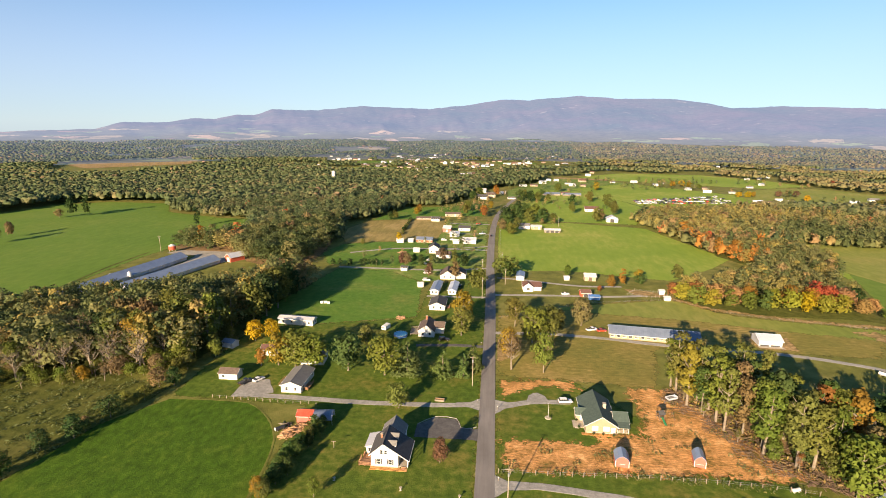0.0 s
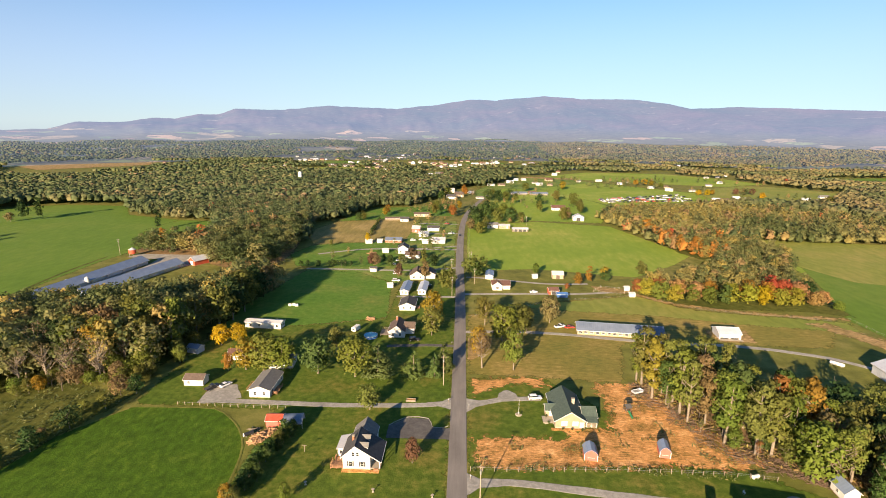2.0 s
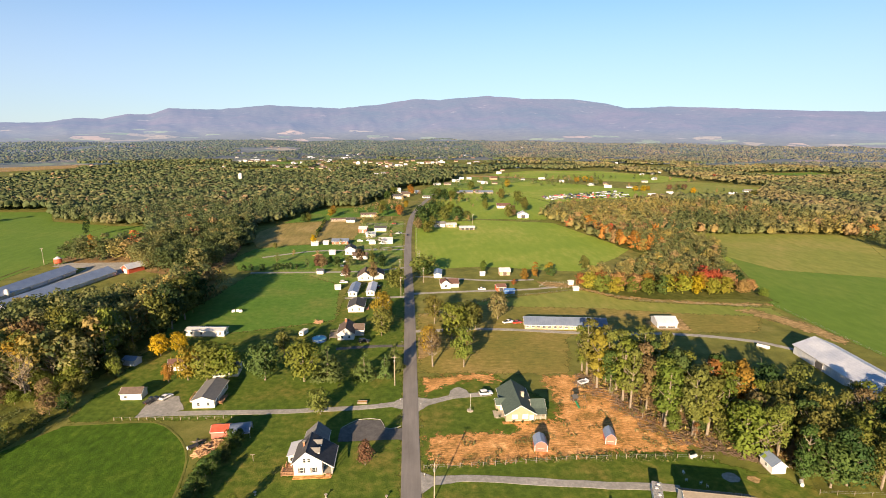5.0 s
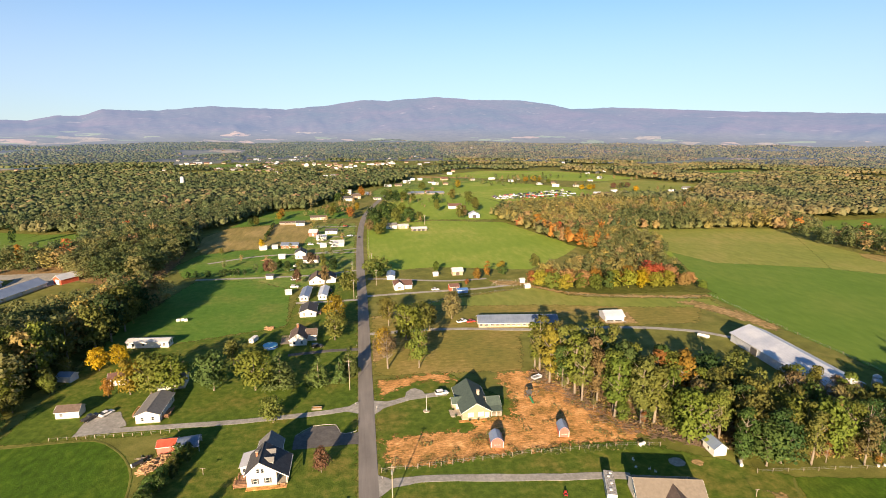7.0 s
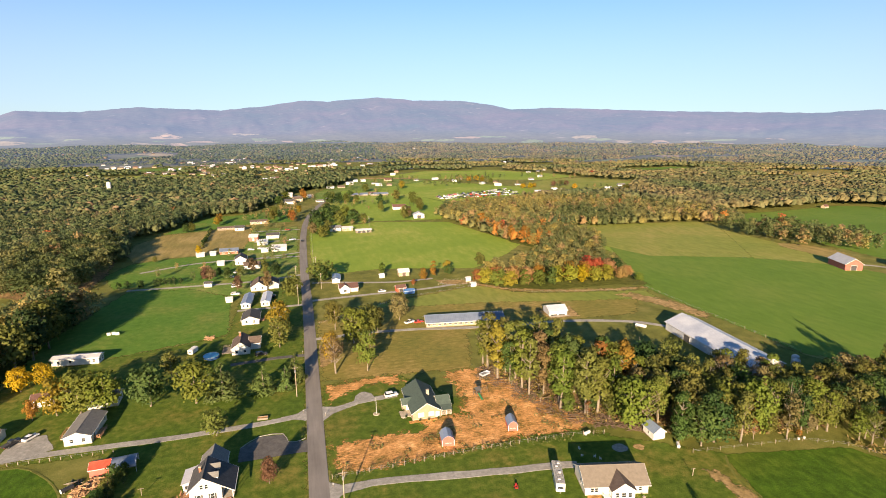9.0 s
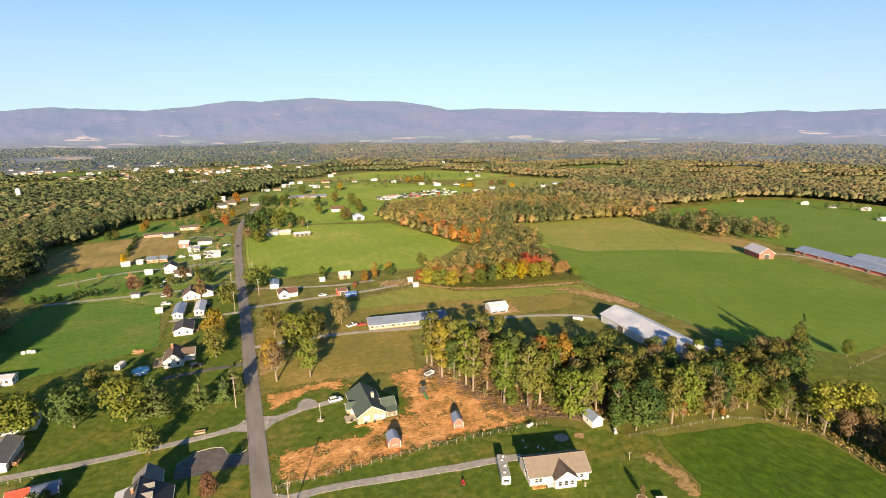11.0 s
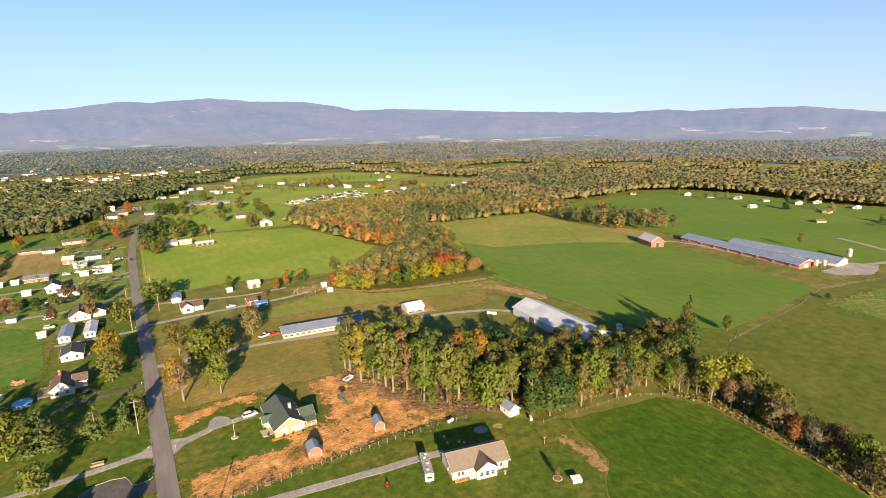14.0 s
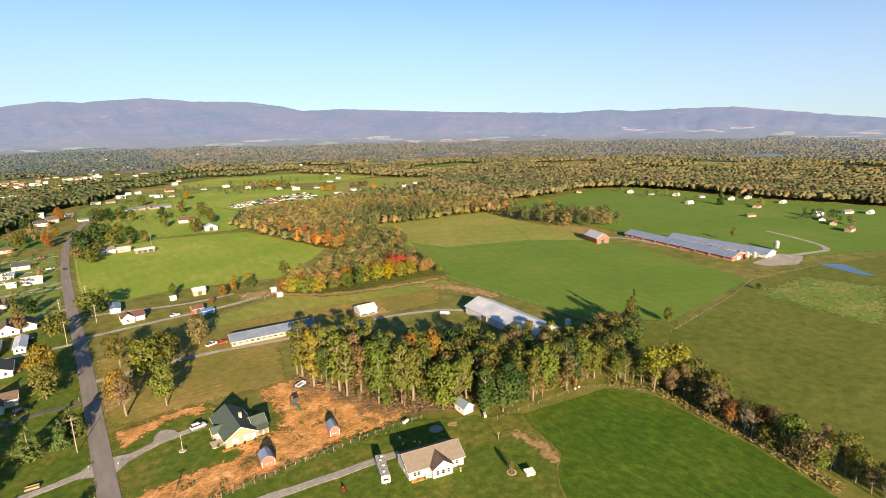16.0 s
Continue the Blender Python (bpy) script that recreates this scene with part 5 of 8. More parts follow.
for x, y, h, kind, colour, wide in ((-149, 185, 22, "thin", "olive", 1.2), (-139, 183, 22, "thin", "gold", 1.2), (-170, 191, 17, "bare", "brown", 1.2), (-165, 188, 16, "bare", "brown", 1.2), (-170, 166, 7, "round", "lime", 1.2), (-158, 165, 6, "shrub", "lime", 0.9), (-151, 166, 6, "shrub", "gold", 0.9),
                                    (-184, 171, 8, "round", "brown", 1.1), (-133, 181, 9, "round", "lime", 1.1), (-128, 176, 8, "round", "brown", 1.1), (-118, 180, 7, "round", "olive", 1.1), (-113, 192, 8, "round", "lime", 0.9), (-176, 177, 11, "round", "olive", 1.1), (-144, 195, 24, "broad", "brown", 0.75),
                                    (-130, 200, 24, "broad", "olive", 0.8), (-138, 205, 24, "broad", "olive", 0.8), (-126, 192, 22, "tall", "olive", 1.2), (-120, 206, 24, "broad", "lime", 0.7), (-158, 200, 22, "broad", "brown", 0.8), (-185, 180, 12, "broad", "deep", 1.0), (-195, 178, 12, "broad", "olive", 1.0)):
    tree(kind, x, y, h, colour, wide, "at the wood edge", "trees at the wood edge")
grove([(-50.5, 147), (-52.5, 138), (-53.5, 130), (-54.5, 122), (-57, 112), (-59.5, 112), (-58, 124), (-56.5, 133), (-55, 140), (-53, 147)], 2.6, 3.8, 6.2, {"deep": 2, "olive": 1, "green": 4}, {"round": 3, "shrub": 1}, "in a row", "row of bushes", 16)

for x, y, h, kind, colour in ((-160, 169, 17, "bare", "brown"), (-152, 172, 18, "bare", "brown"), (-175, 163, 15, "bare", "olive"), (-134, 175, 18, "bare", "brown"), (-145, 173, 17, "bare", "brown"), (-182, 163, 16, "thin", "brown"), (-168, 167, 17, "bare", "brown"), (-161, 173, 16, "thin", "olive"), (-150, 180, 19, "thin", "lime"), (-146, 178, 18, "bare", "brown"), (-136, 180, 20, "thin", "olive"), (-131, 185, 19, "bare", "olive"), (-178, 166, 15, "thin", "lime"), (-142, 184, 20, "tall", "lime"), (-149.3, 185, 24, "tall", "olive"), (-139.4, 183.7, 24, "tall", "olive"), (-164, 184, 20, "bare", "brown"), (-173, 180, 17, "thin", "olive"), (-131.6, 192, 24, "tall", "olive"), (-124, 188, 13, "round", "lime"), (-156, 183, 22, "tall", "deep"), (-120, 200, 21, "tall", "lime"), (-117, 214, 22, "tall", "olive"), (-113, 228, 22, "broad", "olive"), (-112, 240, 22, "broad", "deep"), (-111, 252, 22, "broad", "olive"), (-110, 264, 21, "broad", "deep"), (-108, 276, 19, "broad", "brown"), (-122, 184, 12, "round", "lime"), (-116, 196, 9, "round", "olive"), (-114, 206, 8, "round", "olive")):
    tree(kind, x, y, h, colour, 1.0, "at the wood edge", "trees at the wood edge")
grove([(-186, 165), (-169, 161), (-155, 172), (-138, 173), (-129, 181), (-117, 177), (-116, 172), (-130, 172), (-150, 165), (-185, 152)], 5.5, 4, 8, {"lime": 3, "olive": 3, "brown": 1.5, "deep": 1}, {"shrub": 3, "round": 1.5, "thin": 0.5}, "at the wood edge", "bushes at the wood edge", 18)
grove([(-112, 339), (-74, 341), (-74, 343), (-112, 341)], 2.8, 4.0, 5.2, {"deep": 1}, {"bush": 1}, "in a planted row", "row of small dark shrubs", 19)

build_far_trees()

# ---- woods as one body each ----
TEMPLATES = {}


def wood_templates(level):
    """Crowns of a 14 m tree. Levels 0 and 3: leaves; 1: leaves round a closed core; 4 and 5: closed skins for far woods."""
    if level not in TEMPLATES:
        rng = np.random.default_rng(50 + level)
        if level in (0, 3):
            n, size, lump = ((190, 0.62, 20), None, None, (360, 0.46, 30))[level]
            TEMPLATES[level] = [cards(rng, lumps_broad(rng, 14, 4.6, 0.5, lump), n, size) for _ in range(8)]
        else:
            TEMPLATES[level] = []
            for _ in range(10):
                lumps = lumps_broad(rng, 14, 4.9, 4.0 if level > 1 else 0.5, 15)
                v, q = hull(rng, lumps, 1 if level == 5 else 2)
                out = v - v.mean(0)
                out /= np.linalg.norm(out, axis=1)[:, None]
                out = out * 0.34 + np.array((0, 0, 0.24)) + rng.normal(scale=0.2, size=out.shape)
                if level == 1:
                    lv, lq, ln = cards(rng, lumps, 84, 0.70)
                    v, q, out = np.concatenate([v * (0.74, 0.74, 0.84), lv]), np.concatenate([q, lq + len(v)]), np.concatenate([out, ln])
                TEMPLATES[level].append((v, q, out))
    return TEMPLATES[level]


# the far town: middle of each group of houses, its spread and their number
town = np.random.default_rng(21)
TOWN = []
for tx, ty, tw, tn in ((-388, 1357, 27, 9), (-288, 1168, 9, 4), (-261, 1177, 7, 3), (-266, 1268, 10, 4), (-269, 1478, 21, 8), (-209, 1365, 28, 9), (-183, 1150, 5, 2), (-174, 1463, 18, 6), (-142, 1605, 5, 2), (-104, 1310, 24, 7), (-61, 975, 2, 1), (-47, 1185, 12, 8), (-11, 1226, 13, 4), (49, 1303, 14, 5), (78, 1317, 19, 5), (164, 1611, 10, 3), (169, 1322, 10, 4), (-46, 1015, 3, 2)):
    TOWN += [(tx + town.normal(0, 0.55) * tw, ty + town.normal(0, 14)) for _ in range(tn)]
TOWN_AT = np.array(TOWN)


def cap(x, y):
    """The wood before the barns stays lower on its far side."""
    return 24.0 if -126 < x < -100 and y < 285 else 17.0 if -280 < x < -105 and 225 < y < 320 else 19.0 if x < -165 and y < 300 else 99.0


def woodland(name, points, level, low, high, label, autumn=0.5, seed=0, ground=0.0, leaf="woodleaf", lift=0.0, floor=None, wide=1.05):
    """A wood of many crowns. autumn: how far the leaves have turned, 0 to 1."""
    rng = np.random.default_rng(200 + seed)
    vs, qs, ns, tints, temps, total = [], [], [], [], wood_templates(level), 0
    for x, y in points:
        template = temps[rng.integers(len(temps))]
        v = template[0]
        qs.append(template[1] + total)
        total += len(v)
        a, h = rng.uniform(0, math.tau), rng.uniform(low, min(high, cap(x, y))) / 14
        wd = h * rng.uniform(0.85, 1.25) * wide
        if level > 3 and x < 780 and 900 < y < 1560:
            near = TOWN_AT - (x, y)
            if ((np.abs(near[:, 0] * y - near[:, 1] * x) / math.hypot(x, y) < 16) & (np.hypot(near[:, 0], near[:, 1]) < 130)).any():
                h *= 0.36
        c, s = math.cos(a), math.sin(a)
        zz = v[:, 2] * h + ground + (floor(x, y) if floor else 0.0)
        vs.append(np.stack([(v[:, 0] * c - v[:, 1] * s) * wd + x, (v[:, 0] * s + v[:, 1] * c) * wd + y, zz], 1))
        if len(template) > 2:
            nv = template[2]
            ns.append(np.stack([nv[:, 0] * c - nv[:, 1] * s, nv[:, 0] * s + nv[:, 1] * c, nv[:, 2]], 1))
        patchy = (noise.noise((x * 0.012, y * 0.012, 1.0)) + 0.6 * noise.noise((x * 0.045, y * 0.045, 2.0))) * 0.25
        tint = min(0.37, max(0.0, rng.beta(1.8, 2.6) * 0.36 + patchy * 0.5 + lift))
        if level in (1, 4, 5) and x > 260:
            tint = min(0.40, max(0.06, (0.25 if level == 1 else 0.30) + patchy * 0.75 + rng.uniform(-0.07, 0.07)))
        depth = (x - 100) * 0.26 + (y - 288) * 0.965
        if autumn > 0.9 and depth < 22:
            g = 0.5 + 0.9 * noise.noise((x * 0.06, y * 0.06, 6.0)) + rng.uniform(-0.12, 0.12)
            tint = 1.0 if math.hypot(x - 178, y - 285) < 9 else 0.86 if math.hypot(x - 158, y - 280) < 5 or math.hypot(x - 133, y - 284) < 5 else 0.2 + 0.5 * min(0.75, max(0.0, g)) if x < 190 else 0.12 + 0.3 * g
        elif autumn > 0.9:
            tint = 0.86 if math.hypot(x - 186, y - 385) < 16 and rng.random() < 0.5 else pick(rng, {0.12: 2.5, 0.24: 4, 0.36: 2, 0.55: 0.6}) + rng.uniform(-0.05, 0.05)
        elif name == "wood_middle" and y < 455 and x < 225:
            tint = pick(rng, {0.1: 3, 0.22: 4, 0.57: 3, 0.72: 1.5, 0.85: 0.7})
        elif rng.random() < autumn * 0.5 + patchy * 0.5:
            tint = rng.uniform(0.36, 0.56) if name == "wood_left" else rng.uniform(0.50, 0.68)
        elif name != "wood_left" and level < 4 and rng.random() < 0.003 + autumn * 0.02:
            tint = rng.uniform(0.8, 1.0)
        tints.append(np.clip(tint + rng.uniform(-0.03, 0.03, len(v)), 0, 1) if level > 3 else np.full(len(v), tint))
    vs = np.concatenate(vs)
    ob = new(name, mesh_arrays(name, vs, np.concatenate(qs), [M[leaf]], np.concatenate(tints), np.concatenate(ns) if ns else None))
    return tagged(ob, label, "wood", kind="stuff")


RNG = np.random.default_rng(3)
WOOD_LEFT = [(-187, 166), (-169, 164), (-155, 177), (-138, 177), (-130, 186), (-122, 184), (-117, 197), (-114, 214), (-116, 232), (-116, 262), (-107, 296), (-115, 301), (-132, 285), (-148, 268), (-172, 255), (-190, 247), (-212, 239), (-234, 219), (-262, 186), (-270, 150), (-222, 140)]
WOOD_BARN = [(-243, 372), (-220, 361), (-195, 360), (-168, 340), (-146, 327), (-125, 330), (-126, 378), (-142, 478), (-165, 470), (-188, 445), (-202, 395), (-225, 390), (-248, 386)]
woodland("wood_left", scatter(WOOD_LEFT, 5.8, RNG), 3, 15, 26, "dense mixed autumn wood of brown and olive trees", 0.26, 1, 0.0, "woodleaf", -0.04)
patch("wood_floor_1", WOOD_LEFT, 0.06, "rough", "rough grass and litter under the wood", "leaf litter", 3)
woodland("wood_barns", scatter(WOOD_BARN, 6.5, RNG), 3, 12, 19, "mixed autumn wood behind the poultry houses", 0.16, 2)
patch("wood_floor_2", WOOD_BARN, 0.06, "litter", "brown leaf litter under the wood", "leaf litter", 3)
WOOD_AUTUMN = [(106, 304), (116, 296), (130, 286), (158, 288), (180, 292), (194, 288), (204, 296), (206, 320), (225, 352), (236, 372), (238, 420), (232, 440), (208, 428), (176, 422), (166, 400), (180, 368), (162, 338), (136, 320)]
woodland("wood_autumn", scatter(WOOD_AUTUMN, 6.4, RNG), 3, 9, 14, "bright autumn wood of orange, red and yellow trees", 0.95, 3)
patch("wood_floor_3", [(101, 293), (118, 271), (153, 270), (183, 269), (203, 262)] + WOOD_AUTUMN[6:], 0.06, "rough", "rough grass and litter under the wood", "leaf litter", 2)
WOOD_MID = [(139, 545), (142, 508), (152, 470), (159, 418), (170, 392), (205, 430), (232, 442), (287, 436), (366, 432), (420, 410), (440, 470), (400, 560), (330, 620), (200, 600)]
woodland("wood_middle", scatter(WOOD_MID, 6.6, RNG), 1, 10, 15, "mixed autumn wood between the fields", 0.22, 4, 0.0, "woodleaf", 0.16, None, 1.15)
WOOD_STRIP = [(370, 400), (372, 345), (386, 308), (426, 288), (452, 330), (424, 384)]
woodland("wood_strip", scatter(WOOD_STRIP, 8, RNG), 0, 11, 17, "strip of autumn trees at the field edge", 0.4, 5)
patch("wood_floor_4", [(72, 184), (76, 172), (80, 160), (90, 147), (100, 138), (110, 126), (126, 119), (145, 116), (158, 114), (163, 126), (145, 138), (133, 150), (124, 154), (108, 152), (97, 166), (88, 178)], 0.11, "litter", "brown leaf litter and brushwood under the wood", "leaf litter", 3.5)

# distant woodland, with fields and the town left open
OPEN = [f[5] for f in FIELDS] + [
    [(60, 830), (80, 900), (104, 992), (205, 1005), (250, 1095), (400, 1090), (490, 960), (515, 855), (552, 790), (540, 755), (449, 669), (395, 623), (215, 678)],
    [(-142, 501), (-123, 512), (-114, 542), (-103, 577), (-97, 599), (-76, 604), (-54, 610), (-29, 630), (-13, 642), (-30, 690), (-20, 760), (10, 810), (60, 830), (150, 640), (150, 330), (-110, 330)],
    [(-262, 380), (-225, 392), (-212, 430), (-240, 500), (-279, 503), (-284, 456)],
    [(-110, 330), (-5, 330), (-40, 545), (-75, 580), (-25, 690), (8, 795), (130, 900), (240, 920), (320, 800), (500, 800), (480, 690), (395, 620), (330, 640), (140, 560), (60, 340), (-60, 530), (-130, 505)],
    [(-250, 240), (-60, 240), (-60, 330), (-130, 330), (-260, 420)],
    [(400, 60), (420, 470), (514, 466), (623, 481), (687, 442), (703, 378), (697, 309), (701, 255), (721, 193), (740, 40)], [(90, 200), (90, 420), (420, 440), (420, 100), (90, 60)],
    [(-964, 1100), (-798, 1339), (-692, 1158), (-831, 1003)], [(-140, 1180), (120, 1180), (160, 1390), (-170, 1390)],
    [(-964, 1100), (-831, 1003), (-692, 1158), (-620, 1040), (-730, 860), (-860, 930)],
    [(-520, 1350), (-330, 1300), (-300, 1420), (-500, 1460)],
]


def far_points(r0, r1, spacing, seed, clear):
    rng = np.random.default_rng(seed)
    g = np.arange(-r1, r1, spacing)
    gx, gy = np.meshgrid(g, g)
    x = gx.ravel() + rng.uniform(-0.45, 0.45, gx.size) * spacing
    y = gy.ravel() + rng.uniform(-0.45, 0.45, gx.size) * spacing
    r, a = np.hypot(x, y), np.degrees(np.arctan2(x, y))
    k = (r > r0) & (r < r1) & (a > -52) & (a < 84)
    x, y = x[k], y[k]
    keep = np.ones(len(x), bool)
    for poly in OPEN:
        keep &= ~inside(poly, x, y)
    for poly in (WOOD_LEFT, WOOD_BARN, WOOD_AUTUMN, WOOD_MID):
        keep &= ~inside(poly, x, y)
    pts = np.stack([x[keep], y[keep]], 1)
    # towards the town the woods break up into clumps and lines
    if r0 < VALLEY:
        pts = np.array([p for p in pts if not (-12 < math.degrees(math.atan2(*p)) < 27 and math.hypot(*p) > 960 + 90 * noise.noise((p[0] * 0.01, 0, 0))) or noise.noise((p[0] * 0.008, p[1] * 0.017, 4.0)) > (-0.10 if p[0] < 60 else 0.06)])
    if clear > -1:
        pts = np.array([p for p in pts if noise.noise((p[0] * 0.0035, p[1] * 0.0060, 9.0)) < clear])
    return pts


far_rng = np.random.default_rng(77)
for i in range(16):
    a, r = radians(far_rng.uniform(-46, 78)), far_rng.uniform(1120, 1380)
    c, s2 = r * math.sin(a), r * math.cos(a)
    wx, wy, tl = far_rng.uniform(40, 110), far_rng.uniform(20, 60), far_rng.uniform(-0.4, 0.4)
    quad = [(c + u * wx * math.cos(tl) - v * wy * math.sin(tl), s2 + u * wx * math.sin(tl) + v * wy * math.cos(tl)) for u, v in ((-1, -1), (1, -0.8), (0.9, 1), (-1.1, 0.9))]
    OPEN.append(quad)
    patch("far_field_%d" % (i + 1), quad, 0.25 + 0.01 * i, ("hay", "field", "brown", "olive", "stubble", "hay")[i % 6], "distant farm field in the valley", "field", 6)

near_house = np.array([(610, 494), (645, 429), (636, 376), (609, 322), (672, 292), (638, 253), (619, 199), (580, 155), (655, 364), (690, 290), (593, 179)], float)
village = np.random.default_rng(93)
town_pts = np.concatenate([near_house[village.integers(0, len(near_house), 34)] + village.normal(0, 11, (34, 2)), np.stack([village.uniform(20, 330, 60), village.uniform(790, 930, 60)], 1), np.stack([village.uniform(240, 330, 16), village.uniform(880, 915, 16)], 1), np.stack([village.uniform(330, 480, 26), village.uniform(690, 960, 26)], 1)])
woodland("pasture_trees", town_pts, 0, 6, 12, "scattered trees round the far houses", 0.3, 10)
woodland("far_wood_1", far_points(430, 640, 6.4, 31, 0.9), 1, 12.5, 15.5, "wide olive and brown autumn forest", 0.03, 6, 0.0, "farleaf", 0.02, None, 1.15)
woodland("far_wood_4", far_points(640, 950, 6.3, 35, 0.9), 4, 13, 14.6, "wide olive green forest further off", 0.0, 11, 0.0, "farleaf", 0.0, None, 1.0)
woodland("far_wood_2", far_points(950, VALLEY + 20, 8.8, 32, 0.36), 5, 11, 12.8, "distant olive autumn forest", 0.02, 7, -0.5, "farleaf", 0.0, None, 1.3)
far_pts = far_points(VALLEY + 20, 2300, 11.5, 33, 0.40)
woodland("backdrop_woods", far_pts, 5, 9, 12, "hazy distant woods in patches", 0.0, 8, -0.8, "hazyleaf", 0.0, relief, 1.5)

# ---- buildings ----


def wing(house, x, y, turn, L, W, eave, ridge, wall, roof, over=0.45, openings=(), trim="white_plain", hip=0.0, base=0.0):
    """One gabled wing of a building: ridge along its own X. openings: (side, along, sill, width, height, what)."""
    m = pose(x, y, base, 0, 0, turn)
    body = part("wall", prism([(-W / 2, 0), (W / 2, 0), (W / 2, eave), (0, ridge), (-W / 2, eave)], -L / 2, L / 2), M[wall], house)
    body.matrix_local = m
    rise = (ridge - eave) / (W / 2)
    t, yo = 0.16, W / 2 + over
    lo = eave - rise * over + 0.03
    up = t * math.sqrt(1 + rise * rise)
    ro = part("roof", prism([(-yo, lo), (0, ridge + 0.03), (yo, lo), (yo, lo + up), (0, ridge + 0.03 + up), (-yo, lo + up)], -L / 2 - over, L / 2 + over), M[roof], house)
    ro.matrix_local = m
    cap = part("ridge_cap", prism([(-0.16, ridge + up - 0.05), (0, ridge + up + 0.10), (0.16, ridge + up - 0.05)], -L / 2 - over, L / 2 + over), M[roof], house)
    cap.matrix_local = m
    if trim:
        for sy in (-1, 1):
            ys = sorted((sy * (yo + 0.005), sy * (yo + 0.10)))
            g = part("gutter", box(-L / 2 - over, L / 2 + over, *ys, lo + 0.0, lo + 0.15), M[trim], house)
            g.matrix_local = m
        for sx in (-1, 1):
            xs = sorted((sx * (L / 2 + over + 0.004), sx * (L / 2 + over + 0.05)))
            f = part("bargeboard", prism([(-yo, lo - 0.04), (0, ridge - 0.02), (yo, lo - 0.04), (yo, lo + up - 0.02), (0, ridge + up), (-yo, lo + up - 0.02)], *xs), M[trim], house)
            f.matrix_local = m
    for side, along, sill, w, h, what in openings:
        opening(house, m, L, W, side, along, sill, w, h, what)
    return m


def opening(house, m, L, W, side, along, sill, w, h, what):
    turn = {"f": 0, "r": 90, "b": 180, "l": 270}[side]
    out = W / 2 if side in "fb" else L / 2
    mm = m @ pose(0, 0, 0, 0, 0, turn) @ pose(along, -out, sill)
    if what in ("window", "blind_window"):
        bm = bmesh.new()
        for x0, x1, z0, z1 in ((-w / 2 - 0.1, -w / 2, -0.1, h + 0.1), (w / 2, w / 2 + 0.1, -0.1, h + 0.1), (-w / 2, w / 2, -0.1, 0), (-w / 2, w / 2, h, h + 0.1), (-w / 2, w / 2, h * 0.48, h * 0.53)):
            add_box(bm, x0, x1, -0.07, 0.02, z0, z1)
        ob = part("window", bm, M["white_plain"], house)
        ob.matrix_local = mm
        part("pane", box(-w / 2, w / 2, -0.025, 0.015, 0, h), M["glass" if what == "window" else "white_plain"], ob)
        part("sill", box(-w / 2 - 0.14, w / 2 + 0.14, -0.14, 0.01, -0.16, -0.105), M["white_plain"], ob)
    elif what == "shutters":
        for s in (-1, 1):
            ob = part("shutter", box(s * (w / 2 + 0.28) - 0.2, s * (w / 2 + 0.28) + 0.2, -0.05, 0.01, -0.05, h + 0.05), M["shingle_dark"], house)
            ob.matrix_local = mm
    else:
        mat = {"door": "white_plain", "garage": "white_plain", "dark": "shingle_dark", "red_door": "red", "brown_door": "shingle_brown"}[what]
        ob = part("garage_door" if what == "garage" else "door", box(-w / 2, w / 2, -0.04, 0.02, 0.02, h), M[mat], house)
        ob.matrix_local = mm
        fr = bmesh.new()
        for x0, x1, z0, z1 in ((-w / 2 - 0.12, -w / 2 - 0.003, 0, h + 0.12), (w / 2 + 0.003, w / 2 + 0.12, 0, h + 0.12), (-w / 2, w / 2, h + 0.003, h + 0.12)):
            add_box(fr, x0, x1, -0.06, 0.02, z0, z1)
        part("door_frame", fr, M["white_plain"], ob)
        if what in ("door", "brown_door"):
            part("handle", box(w / 2 - 0.16, w / 2 - 0.1, -0.10, -0.035, 0.95, 1.07), M["steel"], ob)


def chimney(house, x, y, w, top, base, mat="brick"):
    ob = part("chimney", box(x - w / 2, x + w / 2, y - w / 2, y + w / 2, base, top, 0.02), M[mat], house)
    part("chimney_cap", box(x - w / 2 - 0.08, x + w / 2 + 0.08, y - w / 2 - 0.08, y + w / 2 + 0.08, top + 0.003, top + 0.12), M["stone"], ob)


def footing(house, x0, x1, y0, y1, h=0.35, mat="stone"):
    part("foundation", box(x0, x1, y0, y1, -0.1, h), M[mat], house)


def deck(house, x0, x1, y0, y1, z, rails="", mat="wood"):
    ob = part("deck", box(x0, x1, y0, y1, z - 0.12, z), M[mat], house)
    for x in np.linspace(x0 + 0.15, x1 - 0.15, 3):
        for y in (y0 + 0.15, y1 - 0.15):
            part("post", box(x - 0.07, x + 0.07, y - 0.07, y + 0.07, 0, z - 0.12), M[mat], ob)
    for s in rails:
        a, b = {"f": ((x0, y0), (x1, y0)), "b": ((x0, y1), (x1, y1)), "l": ((x0, y0), (x0, y1)), "r": ((x1, y0), (x1, y1))}[s]
        part("railing", box(min(a[0], b[0]) - 0.04, max(a[0], b[0]) + 0.04, min(a[1], b[1]) - 0.04, max(a[1], b[1]) + 0.04, z + 0.85, z + 0.95), M[mat], ob)
        part_low = box(min(a[0], b[0]) - 0.03, max(a[0], b[0]) + 0.03, min(a[1], b[1]) - 0.03, max(a[1], b[1]) + 0.03, z + 0.4, z + 0.5)
        part("lower_rail", part_low, M[mat], ob)
        for f in np.linspace(0, 1, 6):
            x, y = a[0] + (b[0] - a[0]) * f, a[1] + (b[1] - a[1]) * f
            part("baluster", box(x - 0.05, x + 0.05, y - 0.05, y + 0.05, z, z + 0.845), M[mat], ob)


